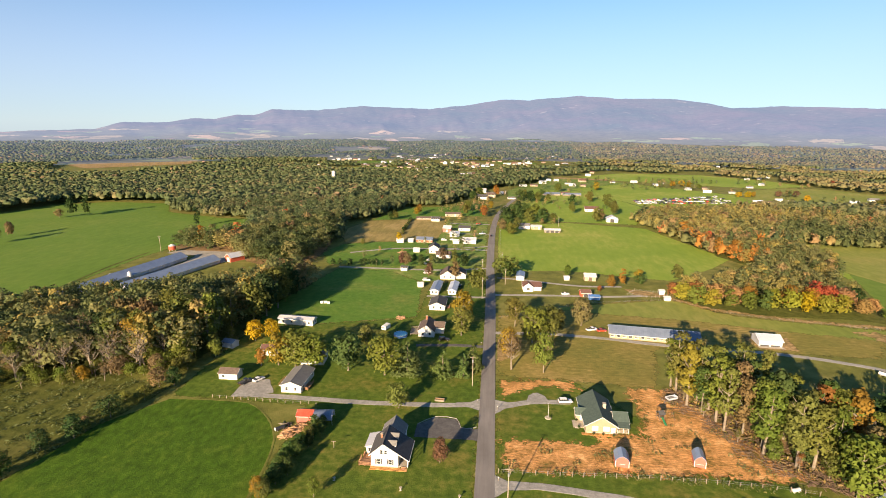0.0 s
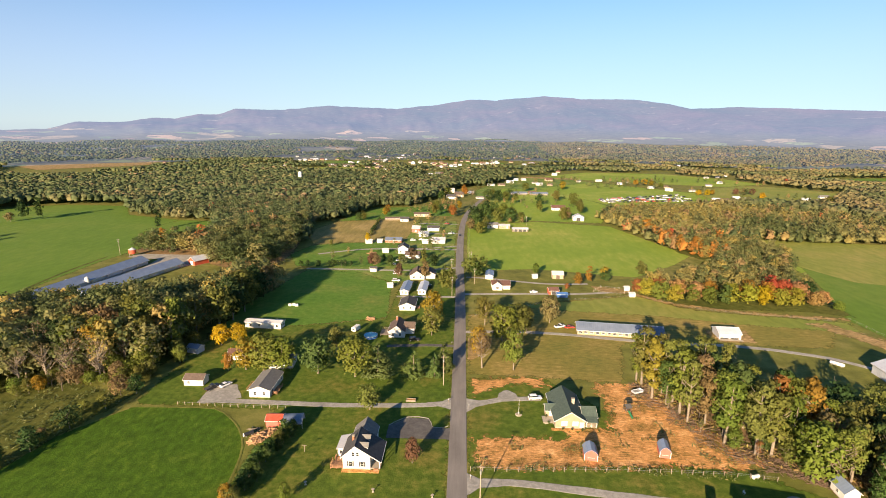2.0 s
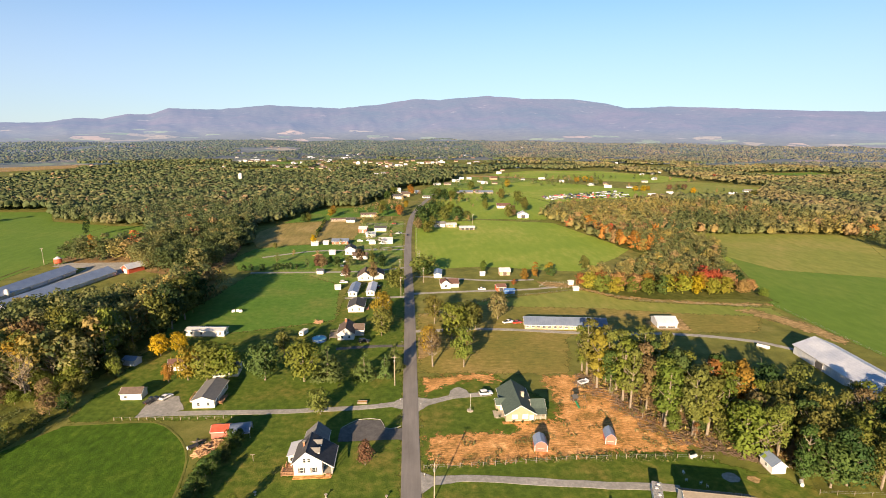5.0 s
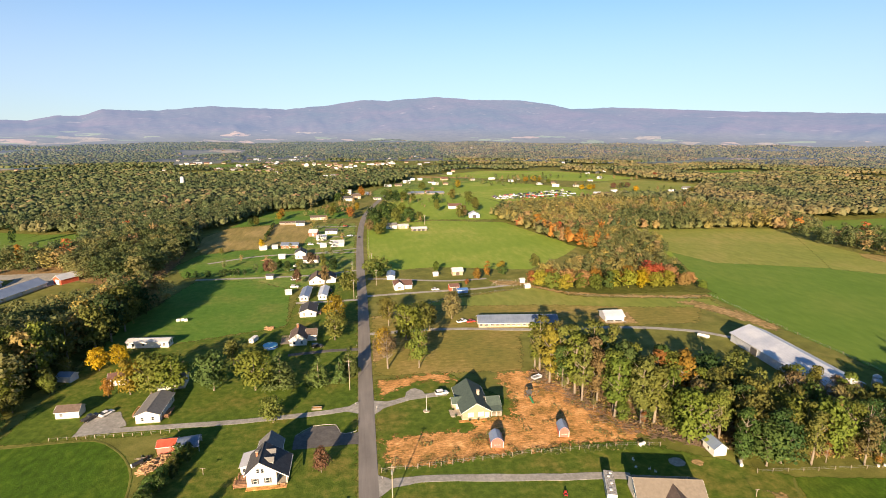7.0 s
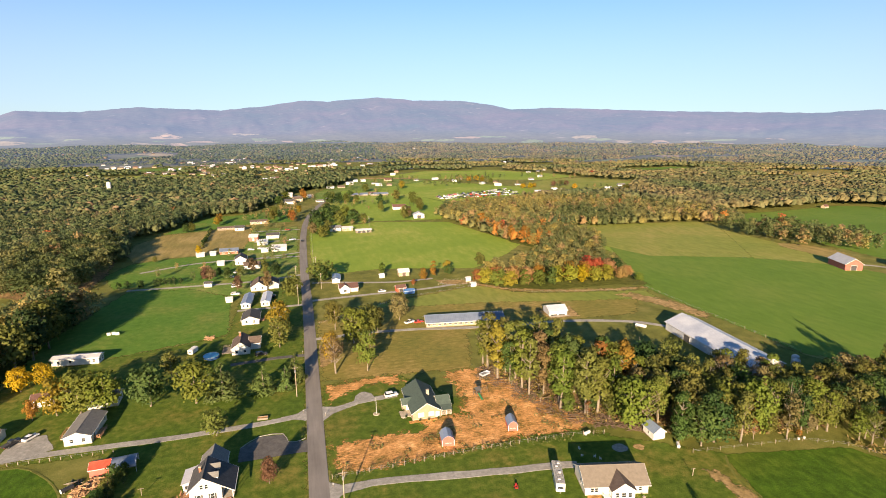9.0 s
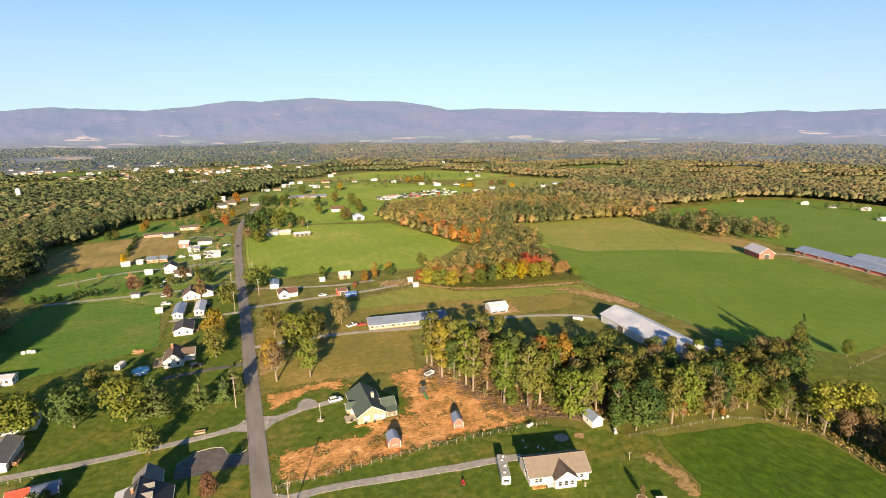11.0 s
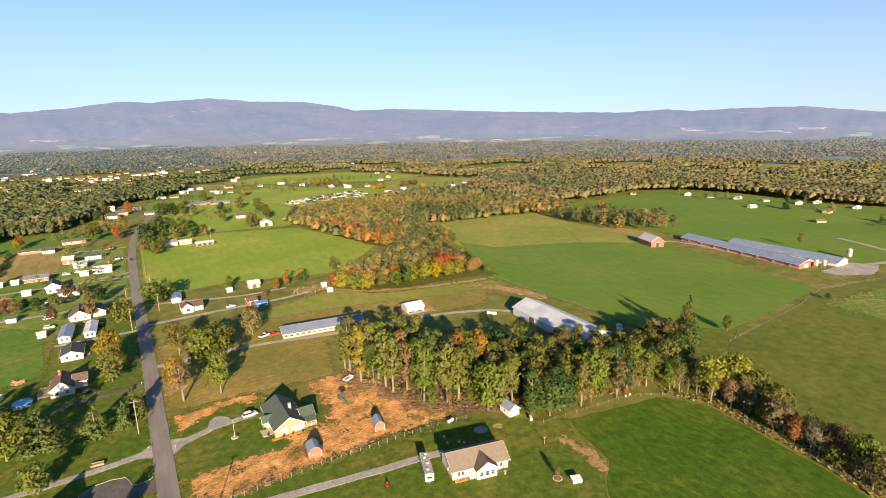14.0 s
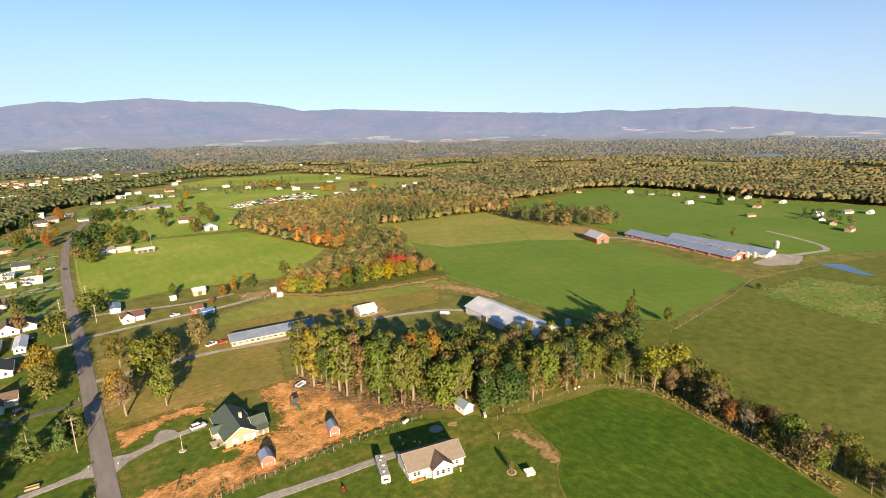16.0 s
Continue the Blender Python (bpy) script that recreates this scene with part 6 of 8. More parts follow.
def steps(house, x0, x1, y, n=3, mat="wood"):
    bm = bmesh.new()
    for i in range(n):
        add_box(bm, x0, x1, y - 0.3 * (n - i), y - 0.3 * (n - i - 1) - 0.004, 0, 0.18 * (i + 1))
    part("steps", bm, M[mat], house)


# farmhouse with dormers; its own origin at the front left corner of the main block
fh = thing("farmhouse", pose(-32.4, 128.6, 0), "white two-storey farmhouse with dark grey roof and dormers", "house")
footing(fh, -0.05, 7.85, -0.05, 9.05)
SWAP = Matrix(((0, 1, 0, 0), (1, 0, 0, 0), (0, 0, 1, 0), (0, 0, 0, 1)))
part("wall", prism([(0, 0.3), (7.8, 0.3), (7.8, 4.62), (3.6, 7.35), (0, 4.1)], 0, 9.0), M["white"], fh).matrix_local = SWAP
part("roof", prism([(-0.5, 3.70), (3.6, 7.40), (11.0, 2.59), (11.0, 2.80), (3.6, 7.62), (-0.5, 3.92)], -0.5, 9.5), M["shingle_dark"], fh).matrix_local = SWAP
part("ridge_cap", prism([(3.42, 7.5), (3.6, 7.72), (3.78, 7.55)], -0.5, 9.5), M["shingle_dark"], fh).matrix_local = SWAP
for y0 in (-0.56, 9.504):
    part("bargeboard", prism([(-0.5, 3.62), (3.6, 7.32), (11.0, 2.51), (11.0, 2.78), (3.6, 7.60), (-0.5, 3.90)], y0, y0 + 0.056), M["white_plain"], fh).matrix_local = SWAP
for x0, z0 in ((-0.62, 3.72), (11.005, 2.60)):
    part("gutter", box(x0, x0 + 0.115, -0.5, 9.5, z0, z0 + 0.16), M["white_plain"], fh)
FRONT = pose(3.9, 4.5, 0, 0, 0, 90)
for side, along, sill, w, h, what in (
        ("l", -1.7, 1.0, 0.95, 1.5, "window"), ("l", 1.6, 1.0, 0.95, 1.5, "window"), ("l", -1.7, 1.0, 0.95, 1.5, "shutters"), ("l", 1.6, 1.0, 0.95, 1.5, "shutters"),
        ("l", -0.85, 4.2, 0.7, 1.2, "window"), ("l", 0.35, 4.2, 0.7, 1.2, "window"),
        ("b", -2.5, 1.0, 0.95, 1.4, "window"), ("b", 1.5, 1.0, 0.95, 1.4, "window"), ("f", -3.0, 1.0, 0.95, 1.5, "window"), ("f", 2.2, 1.0, 0.95, 1.5, "window"), ("f", -0.4, 0.4, 1.0, 2.1, "door")):
    opening(fh, FRONT, 9.0, 7.8, side, along, sill, w, h, what)
deck(fh, 7.9, 10.6, 0.1, 8.9, 0.45, "", "stone")
for yy in (0.3, 3.1, 5.9, 8.7):
    part("porch_column", box(10.3, 10.5, yy - 0.1, yy + 0.1, 0.45, 2.55, 0.02), M["white_plain"], fh)
for yy in (2.5, 6.3):
    dm = part("dormer", prism([(-0.8, 4.6), (0.8, 4.6), (0.8, 6.2), (0, 6.95), (-0.8, 6.2)], 4.4, 6.9), M["white"], fh, "white gabled dormer")
    dm.location = (0, yy, 0)
    part("dormer_roof", prism([(-1.05, 6.0), (0, 6.97), (1.05, 6.0), (1.05, 6.13), (0, 7.12), (-1.05, 6.13)], 4.3, 7.15), M["shingle_grey"], dm)
    part("dormer_window", box(6.9, 6.93, -0.4, 0.4, 5.0, 6.1), M["glass"], dm)
chimney(fh, 2.3, 4.6, 0.6, 7.7, 5.0)
wing(fh, 4.4, 12.4, 90, 6.8, 6.4, 3.9, 6.7, "white", "shingle_grey", 0.4, [("f", -1.5, 1.0, 0.9, 1.4, "window"), ("f", 1.6, 1.0, 0.9, 1.4, "window"), ("f", 1.6, 0.3, 0.9, 0.1, "shutters"), ("b", 0, 1.0, 0.9, 1.4, "window")])
sunroom = part("sunroom", box(-2.6, -0.03, 5.2, 11.4, 0.3, 2.9), M["white"], fh, "white sunroom lean-to")
part("sunroom_roof", prism([(-3.0, 2.75), (0.4, 3.55), (0.4, 3.7), (-3.0, 2.9)], 4.9, 11.8), M["metal_white"], sunroom).matrix_local = Matrix(((0, 1, 0, 0), (1, 0, 0, 0), (0, 0, 1, 0), (0, 0, 0, 1)))
for yy in (6.0, 7.7, 9.4):
    part("sunroom_window", box(-2.63, -2.605, yy, yy + 1.2, 1.2, 2.3), M["glass"], sunroom)
part("sunroom_window", box(-2.0, -0.6, 5.17, 5.195, 1.2, 2.3), M["glass"], sunroom)
deck(fh, -3.6, -0.05, -0.2, 3.2, 0.5, "lf")
deck(fh, -3.0, -0.05, 3.3, 5.1, 0.5, "l")
part("flower_bed", box(-0.2, 10.4, -1.5, -0.1, -0.05, 0.12, 0.04), M["dirt"], fh)
steps(fh, 8.7, 10.0, 0.05)

# green-roofed house
gh = thing("house", pose(31.2, 152.4, 0), "cream house with a dark green shingled cross-gable roof", "house")
footing(gh, -0.06, 9.56, -0.06, 17.06)
wing(gh, 4.75, 8.5, 90, 17.0, 9.5, 2.8, 5.8, "cream", "shingle_green", 0.55, [
    ("l", -1.9, 1.1, 1.7, 1.3, "blind_window"), ("l", 1.6, 1.1, 1.7, 1.3, "blind_window"), ("l", 3.7, 0.1, 1.1, 2.0, "door"),
    ("b", -3.5, 1.1, 1.2, 1.3, "window"), ("b", 4.3, 1.1, 1.2, 1.3, "window"), ("f", 4.0, 1.1, 1.2, 1.3, "window")])
wing(gh, 11.5, 5.9, 0, 4.2, 6.6, 2.6, 4.5, "cream", "shingle_green", 0.4, [("f", -1.2, 1.0, 1.2, 1.2, "window"), ("f", 1.2, 1.0, 1.2, 1.2, "window"), ("r", 0, 1.0, 1.2, 1.2, "window")])
wing(gh, -0.4, 8.5, 0, 3.4, 3.4, 2.4, 3.7, "cream", "shingle_green", 0.35, [("f", 0.2, 0.1, 1.0, 2.1, "door")])
part("porch_roof", prism([(0.0, 2.2), (2.7, 2.75), (2.7, 2.9), (0.0, 2.35)], 9.8, 13.7), M["shingle_green"], gh)
deck(gh, 9.8, 13.5, 0.3, 2.5, 0.5, "fr", "stone")
for xx in (10.0, 11.7, 13.3):
    part("porch_column", box(xx - 0.08, xx + 0.08, 0.4, 0.56, 0.5, 2.25), M["white_plain"], gh)
chimney(gh, 6.9, 7.9, 0.9, 6.2, 3.8, "stone")
deck(gh, -3.4, -0.1, 2.5, 6.6, 0.3, "", "stone")
steps(gh, -3.0, -1.6, 2.5, 1, "stone")
part("flower_bed", box(-1.3, 13.5, -1.5, -0.1, -0.05, 0.14, 0.05), M["dirt"], gh)

for x, y in ((33.4, 151.2), (36.4, 151.1), (39.6, 151.0), (29.4, 154.6), (29.2, 158.6)):
    tree("bush", x, y, 1.1, "deep", 0.9, "by the house wall", "house wall bushes")

# tan-roofed ranch house
rh = thing("ranch_house", pose(76.7, 107.6, 0, 0, 0, -12.2), "white ranch house with a tan shingled roof and front gable", "house")
footing(rh, -8.5, 8.5, -4.65, 4.65)
wing(rh, 0, 0, 0, 16.9, 9.2, 2.9, 5.6, "white", "shingle_tan", 0.5, [
    ("f", -6.6, 1.0, 0.8, 1.3, "window"), ("f", -5.5, 1.0, 0.8, 1.3, "window"), ("f", 6.3, 1.0, 0.8, 1.3, "window"), ("f", -3.0, 0.5, 1.0, 2.0, "door"),
    ("l", 0.5, 1.0, 0.9, 1.2, "window"), ("b", -4, 1.0, 1.2, 1.2, "window"), ("b", 3, 0.4, 1.0, 2.05, "door"), ("r", 1, 1.0, 1.0, 1.2, "window")])
wing(rh, 1.0, -4.2, 90, 5.2, 6.0, 2.9, 5.0, "white", "shingle_brown", 0.4, [("l", -1.7, 0.9, 0.9, 1.3, "window"), ("l", 0, 0.9, 1.1, 1.3, "window"), ("l", 1.7, 0.9, 0.9, 1.3, "window"), ("b", 0.8, 1.0, 0.8, 1.2, "window")])
deck(rh, -3.9, -2.15, -6.2, -4.7, 0.5, "l", "white_plain")
part("flower_bed", box(-8.0, -4.2, -6.0, -4.75, -0.05, 0.14, 0.05), M["dirt"], rh)
part("vent_pipe", tube([(5.6, 1.5, 4.4), (5.6, 1.5, 5.5)], [0.08, 0.08], 8), M["steel"], rh)


def simple_house(name, x, y, rot, L, W, eave, ridge, wall, roof, label, openings=None, category="house", over=0.4, base=0.25, group=""):
    h = thing(name, pose(x, y, 0, 0, 0, rot), label, category, group)
    if 255 < math.hypot(x, y) < 600 and abs(x) < 120:
        ridge, eave = ridge * 0.88, eave * 0.88
    if base:
        footing(h, -L / 2 - 0.03, L / 2 + 0.03, -W / 2 - 0.03, W / 2 + 0.03, base)
    if openings is None:
        n = max(1, int(L / 4))
        openings = [(s, (i + 0.5) * L / n - L / 2 + 0.4, 1.0, 0.95, 1.2, "window") for s in "fb" for i in range(n) if not (s == "f" and i == n // 2)]
        openings += [("f", (n // 2 + 0.5) * L / n - L / 2, base, 0.95, 2.05, "door")]
        openings += [(s, k * W * 0.22, 1.0, 0.9, 1.2, "window") for s in "lr" for k in (-1, 1)]
    wing(h, 0, 0, 0, L, W, eave, ridge, wall, roof, over, openings)
    return h


DOORS_END = [("l", 0, 0.05, 1.8, 2.0, "dark")]
h = simple_house("mobile_home", -70.6, 173.4, 90, 14, 7.4, 2.9, 4.3, "white", "shingle_grey", "white mobile home with a grey shingled roof")
deck(h, -5, 1, -5.6, -3.75, 0.6, "fl")
deck(h, -3, 2, 3.75, 6.2, 0.6, "br")
simple_house("shed", -98, 175.7, 0, 7.2, 4.4, 2.4, 3.7, "white", "shingle_brown", "small white shed with a brown shingled roof", [("f", -1.8, 0.9, 0.9, 0.9, "window"), ("f", 0.8, 0.05, 1.6, 2.0, "door")], "shed", 0.3, 0.1)
simple_house("house", -71, 192.5, 4, 9.4, 7, 2.9, 4.4, "white", "shingle_grey", "white cottage with a grey roof behind a large tree")
simple_house("shed", -92, 198, 10, 6, 5, 2.6, 4.0, "white", "shingle_red", "white shed with a reddish roof beside an orange tree", DOORS_END, "shed", 0.3, 0.1)
simple_house("mobile_home", -93, 232.2, -5, 17.6, 4.6, 2.9, 3.5, "white_plain", "metal_white", "long white trailer home with a pale metal roof")
h = simple_house("house", -28.8, 228.2, 90, 11.5, 7.3, 3.0, 5.6, "white", "shingle_brown", "white house with a steep brown roof and side wing")
wing(h, 2.2, -5.4, 90, 4.4, 6, 2.8, 4.6, "white", "shingle_brown", 0.4, [("l", 0, 1.0, 1.0, 1.2, "window"), ("f", 1, 1.0, 1.0, 1.2, "window")])
chimney(h, 3.2, 0.8, 0.8, 6.9, 4.2)
deck(h, -4.5, 2.5, 3.8, 7.6, 0.8, "br", "post")
h = simple_house("house", -27.7, 264.2, 90, 12, 8, 2.9, 4.8, "white", "shingle_dark", "white house with a dark shingled roof")
deck(h, -3, 1, -6.2, -4.1, 0.5, "f")
simple_house("mobile_home", -31.7, 292.5, 88, 18, 4.6, 2.9, 3.9, "white", "metal_blue", "white mobile home with a blue-grey metal roof")
simple_house("mobile_home", -21.8, 293, 88, 17, 4.4, 2.9, 3.9, "white", "metal_grey", "white mobile home with a pale grey metal roof")
simple_house("shed", -42, 298, 10, 3.4, 3, 2.2, 3.1, "white", "metal_white", "tiny white garden shed", DOORS_END, "shed", 0.2, 0.1)
h = simple_house("house", -27.5, 321, 92, 13, 9, 2.7, 6.0, "white", "shingle_brown", "white house with a large dark brown roof")
wing(h, 1, -7.5, 0, 10, 7.5, 2.6, 4.8, "white", "shingle_brown", 0.4, [("r", 0, 0.1, 2.6, 2.2, "garage")])
simple_house("house", -43.7, 386, 92, 11, 7.5, 4.6, 7.2, "white", "shingle_dark", "tall white gabled house with a dark roof")
simple_house("house", -35, 371, 0, 10.4, 8, 2.9, 5.0, "white", "shingle_brown", "low white house with a brown roof")
simple_house("house", -19, 420.3, 3, 11, 8, 3.4, 5.2, "white", "metal_white", "white house with a white metal roof")
simple_house("shed", -29.5, 417.5, 3, 5, 4, 2.5, 3.6, "white", "metal_white", "white outbuilding with a white roof", DOORS_END, "shed", 0.3, 0.1)
simple_house("house", -32.5, 445.5, -4, 8, 7, 3.4, 5.0, "white", "metal_grey", "white house with a pale grey metal roof")
simple_house("house", -25.5, 471.5, -3, 10.4, 8, 3.2, 5.0, "white", "shingle_dark", "white house with a dark grey roof")
simple_house("house", -40.5, 464, -8, 7, 7, 4.2, 6.2, "orange_red", "metal_white", "red two-storey house with a white roof")
simple_house("house", -55.4, 420.5, 0, 13, 8, 2.6, 4.4, "brick", "metal_slate", "long brick house with a blue-grey metal roof")
simple_house("shed", -75, 414.5, 5, 5.4, 4, 2.4, 3.6, "white", "metal_white", "small white shed at the edge of the dry field", DOORS_END, "shed", 0.3, 0.1)
simple_house("shed", -66.5, 417, 0, 4, 3.4, 2.4, 3.4, "white", "metal_white", "small white garden shed", DOORS_END, "shed", 0.3, 0.1)
simple_house("shed", -57.4, 332, -5, 4.2, 3.4, 2.5, 3.5, "white", "shingle_dark", "small white shed with a dark roof", DOORS_END, "shed", 0.25, 0.1)
simple_house("shed", -56.9, 384, 0, 4.5, 3.6, 2.5, 3.6, "white", "metal_white", "white shed beside the gravel lane", DOORS_END, "shed", 0.25, 0.1)
simple_house("shed", -66.5, 522, 6, 21, 6, 2.2, 3.4, "post", "shingle_brown", "long low timber shed with a brown roof", DOORS_END, "shed", 0.4, 0.1)
simple_house("house", -42, 546, 5, 16, 7.5, 2.9, 4.6, "cream", "shingle_brown", "long cream house with a brown roof")
simple_house("house", -57, 515, 0, 8, 6, 3.0, 5.0, "white", "shingle_dark", "white cottage with a dark roof")
simple_house("house", -14, 680, 0, 12, 9, 3.4, 6.0, "white", "shingle_dark", "white house near the road bend")
simple_house("house", -4, 700, 10, 11, 8, 3.4, 6.0, "cream", "shingle_brown", "cream house near the road bend")
simple_house("house", -18, 745, 0, 14, 9, 3.4, 6.0, "white", "metal_white", "white house with a pale roof near the road bend")
simple_house("garage", 18.3, 324, 86, 12, 4.8, 2.6, 3.5, "white", "metal_blue", "narrow white garage with a blue metal roof", [("l", 0, 0.05, 2.6, 1.9, "garage")], "garage", 0.3, 0.1)
h = simple_house("house", 23.8, 301.8, 2, 10.6, 8.4, 2.8, 4.8, "white", "shingle_red", "white house with a faded red-brown roof")
wing(h, -2.4, -3.4, 90, 5, 5.5, 2.9, 5.0, "white", "shingle_red", 0.35, [("l", 0, 1.0, 1.6, 1.2, "window")])
simple_house("barn", 61.5, 324.6, 0, 6.8, 5.4, 3.2, 4.9, "tan", "metal_white", "tall tan barn with a pale metal roof", [("f", 0, 0.05, 2.4, 3.0, "brown_door")], "barn", 0.35, 0.1)
simple_house("garage", 53.4, 292, 5, 5.5, 4.4, 2.7, 4.2, "red", "shingle_red", "small red garage with a red roof", [("f", 0, 0.05, 2.6, 2.2, "dark")], "garage", 0.3, 0.1)
simple_house("shed", 57.5, 287, 0, 6.0, 4.2, 2.0, 2.7, "paint_blue", "paint_blue", "low shed under a blue tarpaulin", [], "shed", 0.2, 0.0)
simple_house("house", 29, 488.3, 2, 10, 8, 3.6, 5.6, "white", "shingle_grey", "white house with a grey roof beside the hay field")
simple_house("house", 40, 487.5, 2, 9.5, 7, 2.9, 4.2, "cream", "metal_white", "low cream house wing with a pale roof")
# closed dark panels on the front stand in for the shade inside its open bays
simple_house("shed", 53.3, 473.3, 2, 14, 5, 2.8, 3.8, "post", "metal_grey", "long open-fronted grey timber shed", [("f", -4, 0.05, 3, 2.2, "dark"), ("f", 0, 0.05, 3, 2.2, "dark"), ("f", 4, 0.05, 3, 2.2, "dark")], "shed", 0.4, 0.1)
simple_house("barn", 119, 536, 84, 10, 11, 4.0, 7.0, "white", "metal_white", "white gabled barn with a dark doorway", [("l", 0, 0.05, 4.0, 3.4, "dark")], "barn", 0.4, 0.1)
h = simple_house("house", 110, 600, -5, 15, 9, 3.0, 5.4, "white", "shingle_red", "white farm house with a rusty red roof")
simple_house("shed", 47, 323, 5, 3.2, 2.6, 2.0, 2.8, "white", "metal_grey", "tiny white shed beside the hay field", DOORS_END, "shed", 0.2, 0.05)
simple_house("shed", 98, 300.5, 0, 3.0, 2.6, 2.3, 3.0, "white", "metal_white", "tiny white pump house", DOORS_END, "shed", 0.2, 0.05)
simple_house("shed", 97.7, 289.4, 0, 3.2, 2.8, 2.0, 2.7, "white", "metal_white", "tiny white animal shelter in the paddock", DOORS_END, "shed", 0.2, 0.05)

# barns and sheds
LONG_WINDOWS = [("f", -18 + 2.6 * i, 0.9, 1.5, 0.9, "window") for i in range(14)]
simple_house("long_shed", 74.4, 233.6, -6.5, 38.6, 9.0, 2.4, 4.6, "cream", "metal_slate", "long cream livestock shed with a slate blue metal roof", LONG_WINDOWS, "shed", 0.5, 0.15)
# low dark panels on the front wall imitate the shade under the open foot
h = simple_house("pole_barn", 124, 233.5, -4, 9.6, 8.4, 2.6, 4.3, "metal_white", "metal_grey", "pale metal pole barn with a grey-white roof and open foot", [("f", -2.4, 0.0, 3.6, 0.8, "dark"), ("f", 2.0, 0.0, 3.6, 0.8, "dark")], "barn", 0.4, 0.0)
part("apron", box(-5.2, 5.4, -6.2, -4.3, -0.05, 0.14, 0.03), M["stone"], h)
simple_house("metal_barn", 171.5, 173, 87.5, 50, 17, 4.0, 7.4, "metal_grey", "metal_grey", "long metal barn with a broad pale grey roof", [("l", 0, 0.05, 5, 3.6, "garage"), ("b", 10, 0.05, 4, 3, "dark"), ("b", -10, 0.05, 4, 3, "dark")], "barn", 0.6, 0.1)
simple_house("shed", 102.8, 124.3, 90, 5.2, 4.1, 2.4, 4.0, "white", "metal_blue", "white garden shed with a grey roof", [("l", 0.5, 0.05, 1.3, 1.9, "door"), ("b", 0, 1.0, 0.8, 0.8, "window")], "shed", 0.3, 0.1)


def gambrel_shed(x, y, rot, L, W, label):
    s = thing("shed", pose(x, y, 0, 0, 0, rot), label, "shed", "barn-style garden sheds")
    h = W / 2
    part("wall", prism([(-h, 0.1), (h, 0.1), (h, 2.2), (h * 0.62, 2.95), (0, 3.5), (-h * 0.62, 2.95), (-h, 2.2)], -L / 2, L / 2), M["orange_red"], s)
    o = 0.18
    part("roof", prism([(-h - o, 1.9), (-h * 0.64, 2.98), (0, 3.55), (h * 0.64, 2.98), (h + o, 1.9), (h + o, 2.05), (h * 0.64 + 0.06, 3.1), (0, 3.7), (-h * 0.64 - 0.06, 3.1), (-h - o, 2.05)], -L / 2 - 0.12, L / 2 + 0.25), M["metal_blue"], s)
    part("skid", box(-L / 2, L / 2, -h + 0.3, -h + 0.5, 0, 0.1), M["post"], s)
    part("skid", box(-L / 2, L / 2, h - 0.5, h - 0.3, 0, 0.1), M["post"], s)
    for sgn in (-1, 1):
        d = part("door", box(-L / 2 - 0.05, -L / 2 + 0.02, sgn * 0.5 - 0.46, sgn * 0.5 + 0.46, 0.15, 2.05), M["orange_red"], s)
        part("door_trim", box(-L / 2 - 0.07, -L / 2 - 0.053, sgn * 0.5 - 0.46, sgn * 0.5 + 0.46, 1.05, 1.15), M["white_plain"], d)
    for sgn in (-1, 1):
        part("corner_board", box(-L / 2 - 0.05, -L / 2 + 0.03, sgn * h - 0.09, sgn * h + 0.09, 0.1, 2.0), M["white_plain"], s)
    return s


gambrel_shed(38.9, 137.9, 84, 4.6, 3.7, "faded red barn-style shed with a blue-grey roof")
gambrel_shed(61.2, 140.2, 80, 4.6, 3.0, "faded red barn-style shed with white corners")

# red shed, canvas shelter and scrap beside the crop field
simple_house("shed", -59.2, 150.4, 3, 5.0, 4.4, 2.2, 3.2, "orange_red", "red_metal", "small red shed with a bright red metal roof", DOORS_END, "shed", 0.25, 0.05)
cp = thing("carport", pose(-53.2, 150.2, 0, 0, 0, 8), "grey metal carport shelter beside the red shed", "carport")
prof = [(3.0 * math.cos(math.pi * i / 10), 1.7 + 1.5 * math.sin(math.pi * i / 10)) for i in range(11)]
part("canopy", prism(prof + [(0.96 * a, b - 0.07) for a, b in prof[::-1]], -3.2, 3.2), M["metal_slate"], cp)
for sx in (-3.1, 0, 3.1):
    for sy in (-2.93, 2.93):
        part("post", box(sx - 0.06, sx + 0.06, sy - 0.06, sy + 0.06, 0, 1.7), M["steel"], cp)
part("side_panel", box(-3.1, 3.1, 2.86, 2.89, 0.3, 1.7), M["metal_grey"], cp)


def long_barn(name, x, y, rot, L, W, wall, roof, label, eave=2.8, ridge=5.4):
    b = thing(name, pose(x, y, 0, 0, 0, rot), label, "barn")
    footing(b, -L / 2, L / 2, -W / 2 - 0.03, W / 2 + 0.03, 0.5)
    wing(b, 0, 0, 0, L, W, eave, ridge, wall, roof, 0.7, [("l", 0, 0.05, 3.4, 2.6, "garage"), ("r", 0, 0.05, 3.4, 2.6, "garage")])
    for i in range(int(L / 12)):
        xx = -L / 2 + 6 + 12 * i
        for sy in (-1, 1):
            part("fan_hood", box(xx - 0.7, xx + 0.7, sy * (W / 2 + 0.03) - (0.5 if sy < 0 else 0), sy * (W / 2 + 0.03) + (0.5 if sy > 0 else 0), 0.9, 2.1), M["steel"], b)
    return b


long_barn("poultry_house", -226.5, 290.4, 81, 100, 10.5, "metal_grey", "metal_blue", "very long grey poultry house with a metal roof")
long_barn("poultry_house", -200.6, 301.4, 75, 70, 10.5, "metal_grey", "metal_blue", "long grey poultry house with a blue-grey metal roof")
